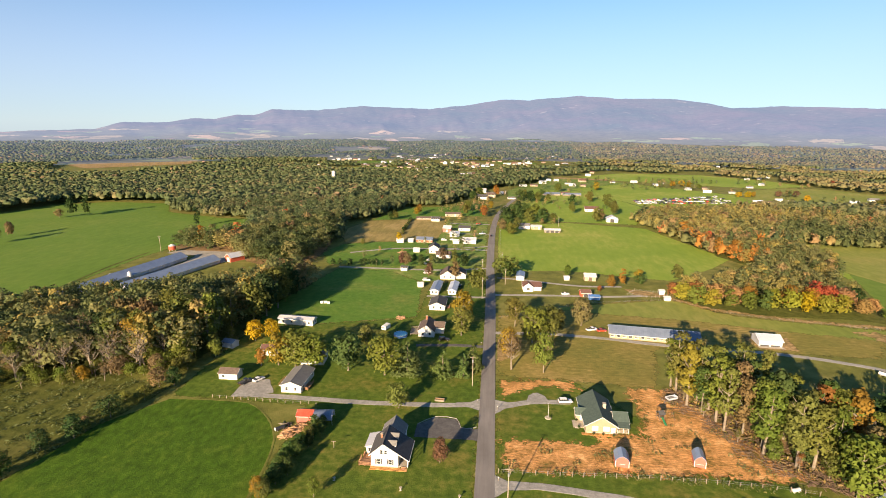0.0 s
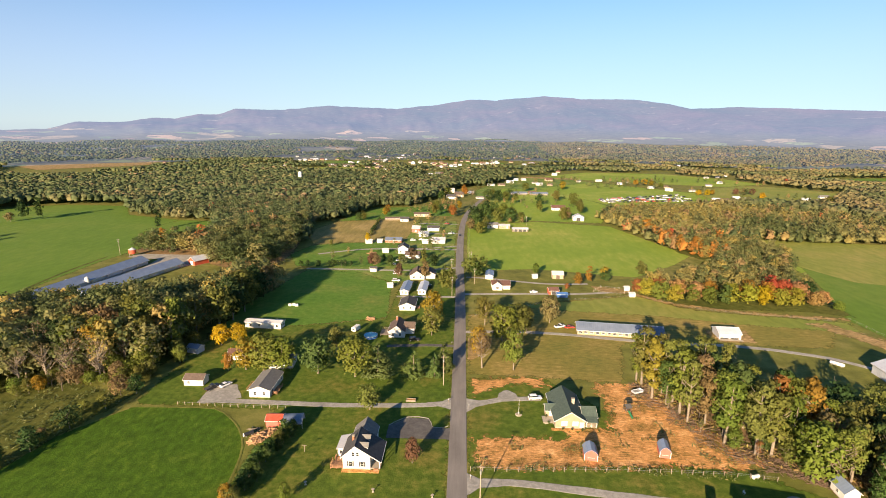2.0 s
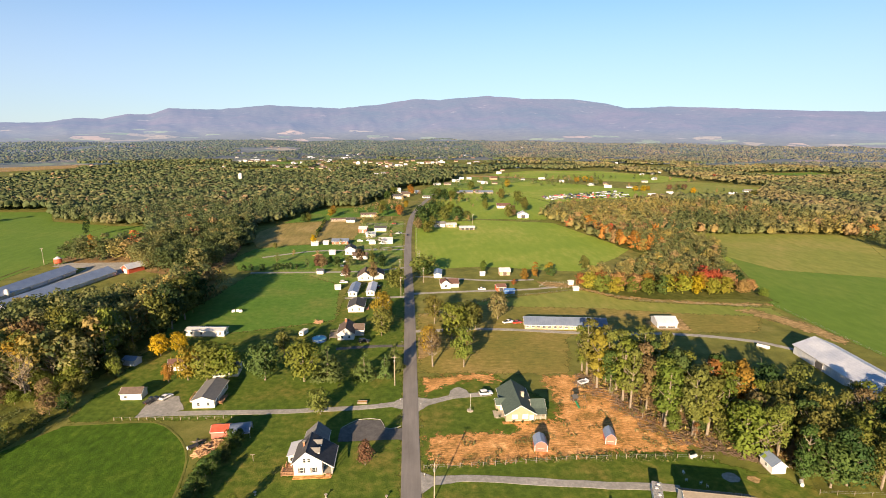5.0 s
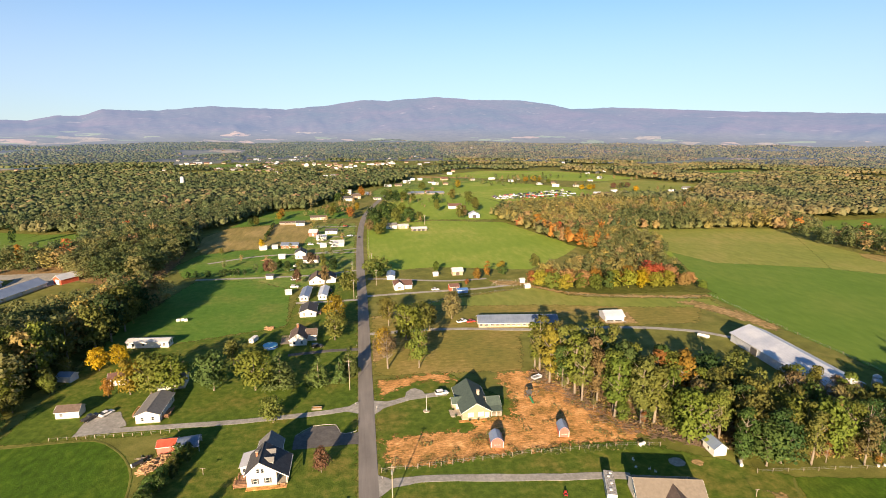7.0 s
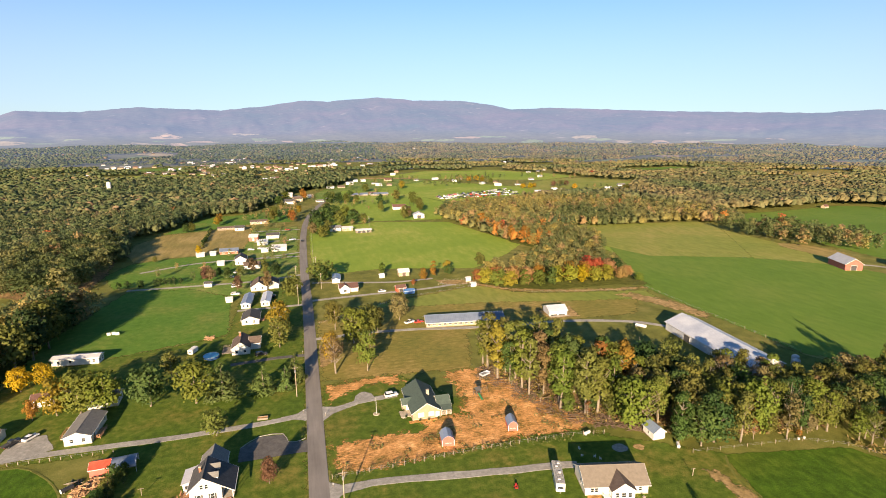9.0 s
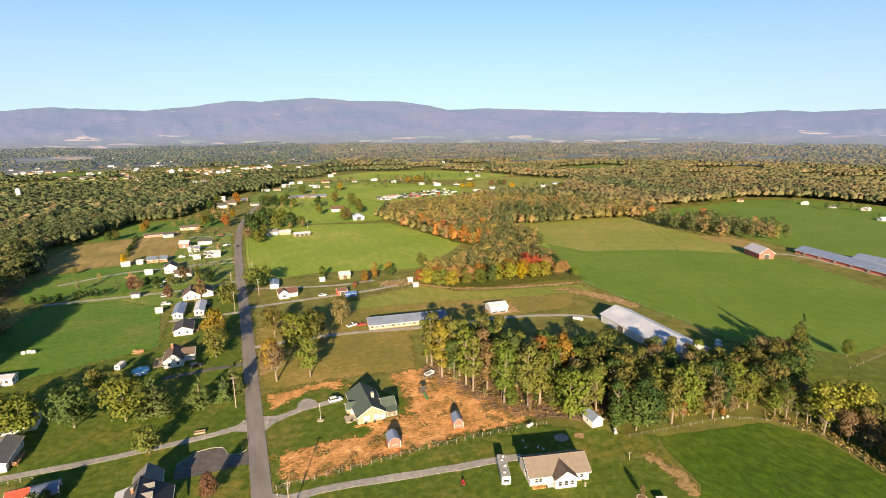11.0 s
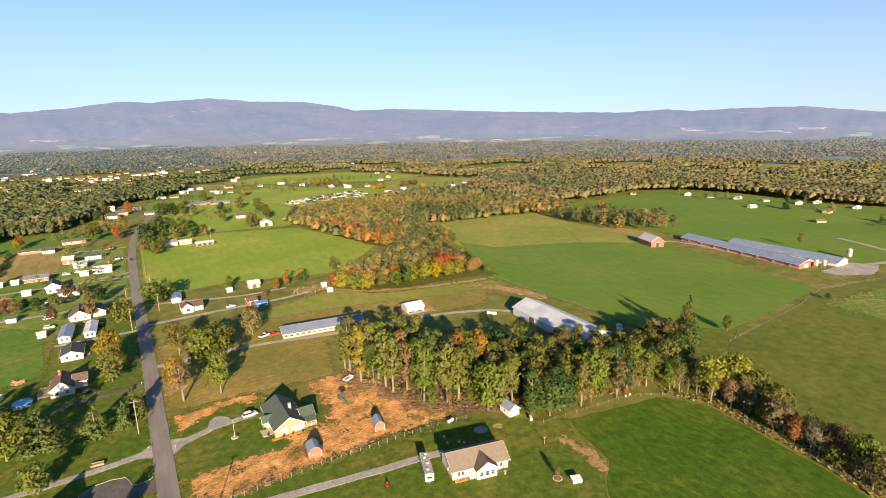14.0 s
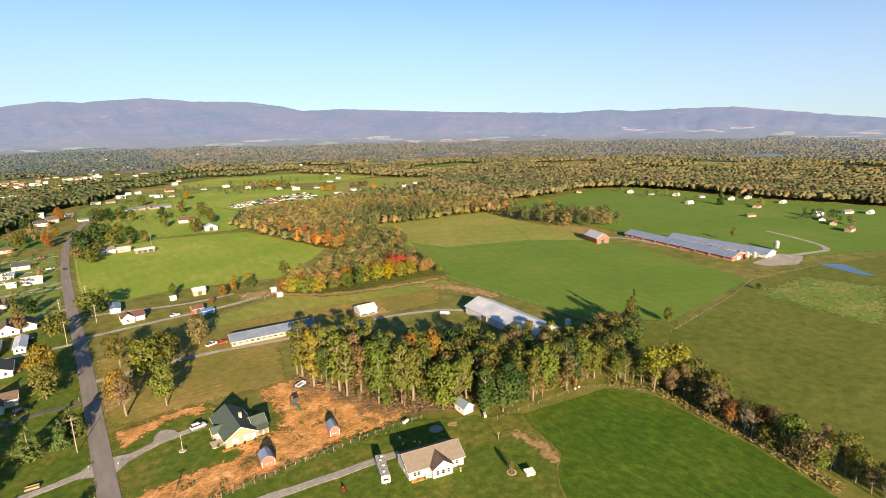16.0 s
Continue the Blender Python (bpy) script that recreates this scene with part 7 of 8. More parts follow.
long_barn("poultry_house", 388, 208, 81, 98, 14, "orange_red", "metal_blue", "long red-sided poultry house with a blue-grey roof")
long_barn("poultry_house", 407, 187, 88, 76, 14, "white", "metal_blue", "long white poultry house with a blue-grey metal roof")
simple_house("barn", -180, 343, 60, 11, 6.6, 3.4, 5.6, "red", "metal_grey", "red gabled barn with a grey metal roof", [("l", 0, 0.05, 2.8, 2.8, "garage")], "barn", 0.5, 0.1)
simple_house("barn", 356, 262, 70, 18, 11, 4.4, 8.0, "orange_red", "metal_white", "red barn with a pale metal roof", [("l", 0, 0.05, 3.6, 3.4, "dark"), ("f", 3, 1.2, 1.2, 1.2, "window")], "barn", 0.6, 0.1)


def silo(x, y, r, h, mat, label, cone=True):
    s = thing("silo", pose(x, y, 0), label, "silo")
    part("tank", tube([(0, 0, 1.2), (0, 0, 1.9), (0, 0, h)], [r * 0.5, r, r], 16), M[mat], s)
    part("lid", tube([(0, 0, h + 0.005), (0, 0, h + r * 0.55), (0, 0, h + r * 0.6)], [r * 1.03, r * 0.2, r * 0.05], 16), M["metal_white"], s)
    for k in range(4):
        a = k * math.pi / 2 + 0.7
        part("leg", box(r * 0.8 * math.cos(a) - 0.07, r * 0.8 * math.cos(a) + 0.07, r * 0.8 * math.sin(a) - 0.07, r * 0.8 * math.sin(a) + 0.07, 0, 2.2), M["steel"], s)


silo(-238, 361, 2.5, 4.6, "red", "round red silo with a pale lid beside the poultry house")
silo(-229, 284, 1.2, 4.8, "white_plain", "white feed silo between the poultry houses")
silo(-221, 290, 1.2, 4.8, "white_plain", "white feed silo between the poultry houses")
silo(430, 155, 1.8, 6.5, "steel", "pale steel feed silo near the long barns")
silo(385, 156, 1.4, 5, "steel", "pale steel feed silo near the long barns")
silo(389, 153, 1.4, 5, "steel", "pale steel feed silo near the long barns")
silo(183, 146, 1.4, 5.5, "steel", "galvanised feed silo beside the metal barn")
silo(186, 149, 1.4, 5.5, "steel", "galvanised feed silo beside the metal barn")
tower = thing("water_tower", pose(-253, 815, 0), "white water tank above the forest", "tower")
part("tank", tube([(0, 0, 0), (0, 0, 19.6), (0, 0, 20.7), (0, 0, 21.1)], [2.7, 2.7, 1.8, 0.3], 18), M["white_plain"], tower)
part("ladder", box(-0.3, 0.3, -2.9, -2.75, 1, 19.6), M["steel"], tower)

# far houses
FAR = [(79, 879, 0), (149, 918, 3), (506, 1040, 0), (495, 736, 1), (45, 833, 0), (62, 836, 2), (23, 688, 1), (98, 740, 3), (589, 469, 3), (638, 421, 0), (643, 392, 1), (655, 364, 0), (602, 317, 0), (662, 335, 1), (669, 300, 0), (690, 290, 0), (628, 253, 3), (564, 232, 2), (683, 248, 0), (619, 191, 0), (593, 179, 1), (575, 164, 3), (655, 177, 1), (667, 161, 0), (550, 144, 3), (12, 735, 0), (-5, 728, 1), (235, 919, 0), (258, 874, 0), (278, 905, 1)]
FAR_B = [(291, 824, 0), (321, 837, 2), (308, 795, 0), (342, 795, 1), (367, 716, 0), (375, 704, 0), (386, 697, 1), (395, 684, 0), (411, 667, 2), (451, 703, 0), (460, 698, 1), (452, 998, 0), (480, 1013, 0), (399, 868, 1), (435, 908, 0), (344, 698, 2), (332, 696, 0), (198, 909, 1), (93, 921, 0), (106, 922, 0), (120, 877, 1), (123, 849, 0), (140, 848, 2), (86, 1311, 0), (48, 1281, 1)]
far_kinds, town_kinds = [], []
for wall, roof, label in (("white", "metal_grey", "distant white house with a pale roof"), ("white", "shingle_grey", "distant white house with a grey roof"),
                          ("cream", "shingle_brown", "distant cream house with a brown roof"), ("tan", "shingle_red", "distant tan house with a reddish roof")):
    for kinds in (far_kinds, town_kinds):
        hh = thing("house", pose(0, 0, -50), label, "house", "distant houses")
        near = [("f", -4, 1, 1.2, 1.3, "window"), ("f", 0, 0.1, 1.0, 2.1, "brown_door"), ("f", 4, 1, 1.2, 1.3, "window")] if kinds is far_kinds else []
        wing(hh, 0, 0, 0, 13, 8.5, 2.9, 5.4, wall, roof, 0.4, near, None)
        kinds.append(hh)
spots = [(x, y, k, far_kinds) for x, y, k in FAR + FAR_B] + [(x, y, i % 4 if i % 3 else 0, town_kinds) for i, (x, y) in enumerate(TOWN)]
for _ in range(110):
    a, r = radians(town.normal(-5, 10)), town.uniform(1000, 2050)
    spots.append((r * math.sin(a), r * math.cos(a), int(town.integers(4)), town_kinds))
for _ in range(60):
    a, r = radians(town.uniform(-32, 62)), town.uniform(1150, 2200)
    spots.append((r * math.sin(a), r * math.cos(a), int(town.integers(4)), town_kinds))
used = set()
for x, y, k, kinds in spots:
    m = pose(x, y, relief(x, y) - 1.2 if math.hypot(x, y) > VALLEY - 10 else 0, 0, 0, town.uniform(-25, 25)) @ Matrix.Diagonal((town.uniform(0.62, 0.95), town.uniform(0.65, 0.9), town.uniform(0.7, 0.95), 1))
    if (id(kinds), k) in used:
        copy_thing(kinds[k], m)
    else:
        kinds[k].matrix_world = m
        used.add((id(kinds), k))

# ---- vehicles ----


def car_meshes(kind):
    """Body, glass and wheel shapes of a car, its nose along +X."""
    L, W = (4.6, 1.8) if kind == "car" else (5.4, 1.95)
    if kind == "car":
        low = [(-2.3, 0.35), (2.3, 0.35), (2.3, 0.72), (1.0, 0.95), (-2.1, 0.98), (-2.3, 0.8)]
        top = [(1.0, 0.95), (0.35, 1.42), (-1.2, 1.45), (-2.0, 0.98)]
    elif kind == "suv":
        low = [(-2.3, 0.4), (2.4, 0.4), (2.4, 0.85), (1.15, 1.08), (-2.3, 1.1)]
        top = [(1.15, 1.08), (0.6, 1.68), (-2.0, 1.72), (-2.28, 1.1)]
    else:
        low = [(-2.7, 0.5), (2.7, 0.5), (2.7, 1.0), (1.3, 1.12), (-2.7, 1.12)]
        top = [(1.3, 1.12), (0.75, 1.78), (-0.5, 1.80), (-0.75, 1.12)]
    return L, W, low, top


def vehicle(name, kind, x, y, rot, paint, label, group="", detail=True):
    L, W, low, top = car_meshes(kind)
    v = thing(name, pose(x, y, 0.11 if detail else 0.0, 0, 0, rot), label, "car" if kind != "truck" else "truck", group)
    flip = Matrix(((0, 1, 0, 0), (1, 0, 0, 0), (0, 0, 1, 0), (0, 0, 0, 1)))

    def side(profile, w, mat, nm):
        bm = prism(profile, -w / 2, w / 2)
        bmesh.ops.transform(bm, matrix=flip, verts=bm.verts)
        bmesh.ops.recalc_face_normals(bm, faces=bm.faces)
        bmesh.ops.bevel(bm, geom=bm.edges[:], offset=0.06, segments=2, affect="EDGES")
        return part(nm, bm, M[mat], v)
    body = side(low, W, paint, "body")
    side(top, W * 0.84, "glass", "cabin_glass")
    tz, x0, x1 = top[1][1], top[2][0] + 0.08, top[1][0] - 0.08
    part("roof", box(x0, x1, -W * 0.40, W * 0.40, tz - 0.02, tz + 0.05, 0.02), M[paint], v)
    for sx in (-L * 0.3, L * 0.31):
        for sy in (-1, 1):
            yc = sy * (W / 2 - 0.1)
            wheel = part("wheel", tube([(sx, yc - 0.11, 0.33), (sx, yc + 0.11, 0.33)], [0.33, 0.33], 14), M["rubber"], v)
            if detail:
                part("rim", tube([(sx, yc + sy * 0.105 - 0.02, 0.33), (sx, yc + sy * 0.105 + 0.02, 0.33)], [0.2, 0.2], 10), M["steel"], wheel)
    if detail:
        for sy in (-1, 1):
            part("headlight", box(L / 2 - 0.06, L / 2 + 0.02, sy * W * 0.34 - 0.2, sy * W * 0.34 + 0.2, 0.6, 0.74, 0.02), M["glass"], v)
            part("tail_light", box(-L / 2 - 0.02, -L / 2 + 0.04, sy * W * 0.4 - 0.12, sy * W * 0.4 + 0.12, 0.7, 0.88, 0.02), M["paint_red"], v)
        part("bumper", box(L / 2 - 0.02, L / 2 + 0.08, -W * 0.44, W * 0.44, 0.36, 0.52, 0.02), M["paint_silver"], v)
    if kind == "truck":
        part("cargo_bed", box(-2.6, -0.85, -0.8, 0.8, 1.125, 1.15), M["shingle_dark"], v)
    return v


vehicle("car", "suv", 27.0, 170.3, 8, "paint_white", "white car parked beside the green-roofed house")
vehicle("pickup_truck", "truck", -90.2, 171.6, 60, "paint_dark", "dark pickup truck on the gravel yard")
vehicle("car", "car", -86.2, 174.0, 60, "paint_white", "white car on the gravel yard")
vehicle("car", "suv", -20.5, 219.6, 5, "paint_dark", "dark car on the short paved driveway")
vehicle("pickup_truck", "truck", 48.0, 239.0, 20, "paint_white", "white pickup truck at the end of the long shed")
vehicle("car", "car", 52.5, 238.5, 10, "paint_red", "small red car beside the long shed")
vehicle("car", "car", 42.5, 292.5, 10, "paint_white", "white car on the gravel lane")
vehicle("car", "car", -18.5, 300, 80, "paint_dark", "dark car beside a mobile home")
vehicle("car", "suv", -47, 348, 5, "paint_white", "white car parked between bushes")
vehicle("car", "suv", -40, 310, 0, "paint_white", "white van beside the lawn")
vehicle("car", "car", -1.2, 448, 88, "paint_dark", "dark car on the country road")

lot = np.random.default_rng(5)
paints = ["paint_white", "paint_silver", "paint_dark", "paint_white", "paint_silver", "paint_dark", "paint_red", "paint_silver"]
lot_kinds = [vehicle("car", k, 180, 668 + 3 * i, 10, p, "old {} car in the crowded car lot".format(p.split("_")[1]), "cars of the lot", False) for i, (k, p) in enumerate(zip(("car", "suv", "car", "truck", "suv", "car", "suv", "car"), paints))]
for i in range(96):
    f, g = (i % 24) / 23, i // 24
    x, y = 184 + 118 * f + lot.uniform(-1.5, 1.5), 664 + 9 * g + 40 * f * (0.6 + 0.25 * g) + lot.uniform(-1, 1)
    copy_thing(lot_kinds[int(lot.integers(8))], pose(x, y, 0, 0, 0, lot.uniform(-20, 20) + 90 * lot.integers(2)) @ Matrix.Diagonal((1.15, 1.15, 1.25, 1)))

# travel trailer
ct = thing("travel_trailer", pose(63.2, 112, 0.1, 0, 0, 70.5), "white travel trailer with a weathered grey roof", "trailer")
part("body", box(-5.1, 5.0, -1.22, 1.22, 0.55, 3.0, 0.12), M["white_plain"], ct)
part("roof_panel", box(-5.0, 4.9, -1.15, 1.15, 3.004, 3.05, 0.02), M["stained_white"], ct, "mottled stained white roof membrane")
for xx, yy in ((-3.2, 0.2), (-0.4, -0.3), (2.2, 0.2), (3.8, -0.4)):
    part("roof_vent", box(xx - 0.35, xx + 0.35, yy - 0.35, yy + 0.35, 3.054, 3.25, 0.03), M["white_plain"], ct)
part("rear_window", box(-5.13, -5.095, -0.75, 0.75, 1.5, 2.1), M["glass"], ct)
for xx in (-3, -0.5, 2.5):
    part("side_window", box(xx - 0.6, xx + 0.6, -1.25, -1.215, 1.6, 2.3), M["glass"], ct)
    part("side_window", box(xx - 0.6, xx + 0.6, 1.215, 1.25, 1.6, 2.3), M["glass"], ct)
for xx in (-0.8, 0.3):
    for yy in (-1.1, 1.1):
        part("wheel", tube([(xx, yy - 0.12, 0.36), (xx, yy + 0.12, 0.36)], [0.36, 0.36], 12), M["rubber"], ct)
part("tow_bar", prism([(-0.6, 0.5), (0.6, 0.5), (0.6, 0.6), (-0.6, 0.6)], 4.95, 6.2), M["steel"], ct)
part("jack", box(-4.9, -4.7, -0.1, 0.1, -0.1, 0.55), M["steel"], ct)
cr = thing("camper", pose(-48.8, 229.5, 0, 0, 0, 70), "small white camper trailer in tree shade", "trailer")
part("body", box(-2.4, 2.4, -1.1, 1.1, 0.5, 2.5, 0.2), M["white_plain"], cr)
part("window", box(-2.44, -2.395, -0.6, 0.6, 1.4, 1.9), M["glass"], cr)
for yy in (-1.05, 1.05):
    part("wheel", tube([(0, yy - 0.1, 0.32), (0, yy + 0.1, 0.32)], [0.32, 0.32], 12), M["rubber"], cr)

# small trees between the village houses
village = np.random.default_rng(92)
VILLAGE = [[(-100, 338), (-8, 346), (-8, 392), (-90, 390)], [(-66, 400), (-8, 400), (-7, 540), (-48, 540), (-47, 436)], [(8, 484), (66, 508), (60, 560), (14, 560)], [(-60, 560), (0, 560), (20, 720), (-20, 720)], [(30, 600), (140, 600), (150, 760), (60, 790)]]
village_pts = np.concatenate([np.array([(52, 643), (62, 640), (72, 643), (93, 633), (101, 640), (114, 643), (130, 615), (137, 622), (40, 640), (30, 632), (73, 755), (20, 610), (-52, 522), (13, 598), (19, 612), (27, 628), (36, 645), (45, 660), (10, 585), (-7, 588), (-13, 600), (30, 612), (-46, 350), (-50, 346)], float)] + [scatter(poly, gap_m, village) for poly, gap_m in zip(VILLAGE, (17, 16, 12, 11, 24))])
built = np.array([ob.matrix_world.translation[:2] for ob in scene.objects if ob.get("category") in ("house", "shed", "garage", "barn", "car", "truck", "trailer")])
village_pts = np.array([p for p in village_pts if np.hypot(*(built - p).T).min() > 9 and p[0] < 140 and (p[0] < -6 or p[0] > 8)])
woodland("village_trees", village_pts, 0, 4, 9, "small autumn trees between the village houses", 0.6, 9)

# ---- yard things ----
pl = thing("swimming_pool", pose(-40.6, 222.6, 0), "round above-ground swimming pool with blue water", "pool")
part("wall", tube([(0, 0, 0), (0, 0, 1.15)], [3.1, 3.1], 32), M["paint_blue"], pl)
part("water", tube([(0, 0, 1.154), (0, 0, 1.17)], [2.95, 2.95], 32), M["pool_water"], pl)
bm = bmesh.new()
bmesh.ops.create_cone(bm, cap_ends=False, segments=32, radius1=3.18, radius2=3.18, depth=0.14, matrix=Matrix.Translation((0, 0, 1.2)))
for v in list(bm.verts):
    pass
part("rim", bm, M["white_plain"], pl)

fp = thing("flagpole", pose(20.2, 159.8, 0), "white flagpole in a round stone flower bed", "flagpole")
part("bed", tube([(0, 0, -0.05), (0, 0, 0.2), (0, 0, 0.25)], [1.15, 1.1, 0.95], 18), M["stone"], fp)
part("pole", tube([(0, 0, 0.2), (0, 0, 6.2)], [0.06, 0.04], 8), M["white_plain"], fp)
part("bush", tube([(0.7, 0.2, 0.2), (0.7, 0.2, 0.5), (0.7, 0.2, 0.75)], [0.35, 0.4, 0.12], 9), M["leaf"], fp).color = (0.06, 0.09, 0.02, 1)

ps = thing("playset", pose(57, 162.5, 0, 0, 0, 15), "dark wooden playset with a green slide", "playset")
for sx in (-0.9, 0.9):
    for sy in (-0.9, 0.9):
        part("post", box(sx - 0.07, sx + 0.07, sy - 0.07, sy + 0.07, 0, 2.6), M["brush"], ps)
part("platform", box(-0.98, 0.98, -0.98, 0.98, 1.4, 1.5), M["brush"], ps)
part("roof", prism([(-1.15, 2.5), (0, 3.5), (1.15, 2.5), (1.15, 2.58), (0, 3.6), (-1.15, 2.58)], -1.1, 1.1), M["shingle_dark"], ps)
part("slide", prism([(-3.6, 0.1), (-3.4, 0.1), (-1.0, 1.45), (-1.0, 1.62), (-3.6, 0.25)], -0.3, 0.3), M["green_plastic"], ps, "green plastic slide")
part("swing_beam", tube([(0.9, 0, 2.4), (4.4, 0, 2.4)], [0.08, 0.08], 8), M["brush"], ps)
for sy in (-1, 1):
    part("beam_leg", tube([(4.3, 0, 2.4), (4.6, sy * 1.2, 0)], [0.07, 0.07], 6), M["brush"], ps)
for xx in (2.0, 3.2):
    part("swing", box(xx - 0.25, xx + 0.25, -0.1, 0.1, 0.5, 0.54), M["rubber"], ps)
    part("chain", box(xx - 0.01, xx + 0.01, -0.01, 0.01, 0.54, 2.36), M["steel"], ps)

mw = thing("lawn_mower", pose(51.2, 112.6, 0.03, 0, 0, 75), "red riding lawn mower on the lawn", "mower")
part("hood", box(0.1, 0.95, -0.32, 0.32, 0.4, 0.85, 0.1), M["paint_red"], mw)
part("seat", box(-0.55, -0.15, -0.25, 0.25, 0.55, 0.75, 0.05), M["rubber"], mw)
part("mower_deck", box(-0.5, 0.5, -0.6, 0.6, 0.15, 0.35, 0.06), M["paint_red"], mw)
for xx, r in ((-0.6, 0.28), (0.7, 0.2)):
    for yy in (-0.5, 0.5):
        part("wheel", tube([(xx, yy - 0.1, r - 0.03), (xx, yy + 0.1, r - 0.03)], [r, r], 12), M["rubber"], mw)

wb = thing("chicken_coop", pose(95.9, 86.4, 0, 0, 0, -20), "low white wooden coop on the lawn", "coop")
part("body", box(-1.3, 1.3, -1.0, 1.0, 0.1, 0.9, 0.02), M["white_plain"], wb)
part("lid", prism([(-1.15, 0.92), (1.15, 1.12), (1.15, 1.2), (-1.15, 1.0)], -1.45, 1.45), M["white_plain"], wb)
part("skid", box(-1.3, 1.3, -0.9, -0.75, 0, 0.1), M["post"], wb)

tr = thing("water_trough", pose(-16.8, 166.9, 0, 0, 0, -3), "grey timber planter trough beside the drive", "trough")
bm = bmesh.new()
for x0, x1, y0, y1 in ((-1.7, 1.7, -0.7, -0.6), (-1.7, 1.7, 0.6, 0.7), (-1.7, -1.6, -0.6, 0.6), (1.6, 1.7, -0.6, 0.6)):
    add_box(bm, x0, x1, y0, y1, 0, 0.7)
part("side_boards", bm, M["post"], tr)
part("soil", box(-1.6, 1.6, -0.6, 0.6, 0.02, 0.5), M["dirt"], tr)

# propane tank and small lawn pieces
for x, y, rot, lab in ((82.6, 130, 20, "white propane tank beside the fence"), (105.8, 116.8, 60, "white propane tank at the edge of the wood")):
    pt = thing("propane_tank", pose(x, y, 0, 0, 0, rot), lab, "tank")
    part("tank", tube([(-1.2, 0, 0.75), (-1.05, 0, 0.75), (1.05, 0, 0.75), (1.2, 0, 0.75)], [0.15, 0.48, 0.48, 0.15], 14), M["white_plain"], pt)
    for xx in (-0.7, 0.7):
        part("foot", box(xx - 0.12, xx + 0.12, -0.35, 0.35, 0, 0.35), M["steel"], pt)
for x, y, lab in ((-41, 121.5, "pale stone birdbath on the lawn"), (-22.3, 119.5, "pale stone birdbath on the lawn"), (-6.5, 118, "pale stone birdbath near the road"), (81.5, 99.5, "white garden ornament beside the ranch house")):
    bb = thing("birdbath", pose(x, y, 0), lab, "birdbath")
    part("pedestal", tube([(0, 0, -0.03), (0, 0, 0.1), (0, 0, 0.2), (0, 0, 0.8)], [0.35, 0.33, 0.14, 0.12], 10), M["stone"], bb)
    part("bowl", tube([(0, 0, 0.8), (0, 0, 0.92), (0, 0, 0.95)], [0.15, 0.45, 0.42], 12), M["stone"], bb)
for x, y in ((-45.5, 136),):
    cl = thing("clothes_post", pose(x, y, 0), "T-shaped timber clothes post on the lawn", "post")
    part("post", box(-0.07, 0.07, -0.07, 0.07, 0, 2.1), M["post"], cl)
    part("crossbar", box(-0.7, 0.7, -0.06, 0.06, 2.1, 2.22), M["post"], cl)
for x, y in ((-3.6, 166.8), (3.5, 163.2), (3.6, 126), (-3.5, 216.5), (-3.4, 284)):
    mb = thing("mailbox", pose(x, y, 0), "white mailbox on a timber post beside the road", "mailbox", "roadside mailboxes")
    part("post", box(-0.05, 0.05, -0.05, 0.05, 0, 1.05), M["post"], mb)
    part("box", box(-0.12, 0.12, -0.25, 0.25, 1.055, 1.3, 0.04), M["white_plain"], mb)

# ---- poles ----


def utility_pole(x, y, h, label, arm=True):
    p = thing("utility_pole", pose(x, y, 0, 0, 0, TREE_RNG.uniform(-4, 4)), label, "pole", "utility poles")
    part("pole", tube([(0, 0, -0.1), (0, 0, h)], [0.15, 0.10], 10), M["pole"], p)
    if arm:
        a = part("crossarm", box(-1.1, 1.1, -0.06, 0.06, h - 0.75, h - 0.6), M["post"], p)
        for xx in (-1.0, -0.4, 0.4, 1.0):
            part("insulator", tube([(xx, 0, h - 0.6), (xx, 0, h - 0.45)], [0.06, 0.04], 8), M["steel"], a)
    t = part("transformer", tube([(0, -0.35, h - 2.4), (0, -0.35, h - 1.5)], [0.25, 0.25], 12), M["steel"], p)
    part("bracket", box(-0.05, 0.05, -0.3, -0.1, h - 2.0, h - 1.85), M["steel"], t)


for x, y, h in ((-5.8, 179, 12), (-4.8, 282, 12), (-6, 330, 10), (5.9, 117, 11), (8.5, 308, 10), (7, 355, 9), (62, 500, 10), (-248, 362, 12)):
    utility_pole(x, y, h, "tall pale wooden utility pole with a transformer")

# ---- fences ----


def fence(pts, spacing, h, label, rails=2, mat="post", seed=0, thick=0.06):
    rng = np.random.default_rng(400 + seed)
    f = thing("fence", pose(pts[0][0], pts[0][1], 0), label, "fence")
    o = Vector((*pts[0], 0))
    pm = bm_mesh("post", box(-thick, thick, -thick, thick, -0.05, h, 0.01), M[mat])
    line = []
    for a, b in zip(pts, pts[1:]):
        a, b = Vector((*a, 0)), Vector((*b, 0))
        n = max(1, round((b - a).length / spacing))
        line += [a.lerp(b, k / n) for k in range(n)]
    line.append(Vector((*pts[-1], 0)))
    for p in line:
        ob = part("post", pm, None, f)
        ob.matrix_local = Matrix.Translation(p - o) @ pose(0, 0, 0, rng.uniform(-4, 4), rng.uniform(-4, 4), rng.uniform(0, 90)) @ Matrix.Diagonal((1, 1, rng.uniform(0.85, 1.15), 1))
    for k in range(rails):
        z = h * (0.85 - 0.38 * k)
        part("wire", tube([p - o + Vector((0, 0, z)) for p in line], [0.015] * len(line), 4), M["steel"], f)


fence([(3.6, 129.4), (24, 130), (45, 131.2), (60, 131), (74.5, 130.8), (88, 129)], 3.2, 1.5, "weathered timber post and wire fence", 2, "post", 1, 0.09)
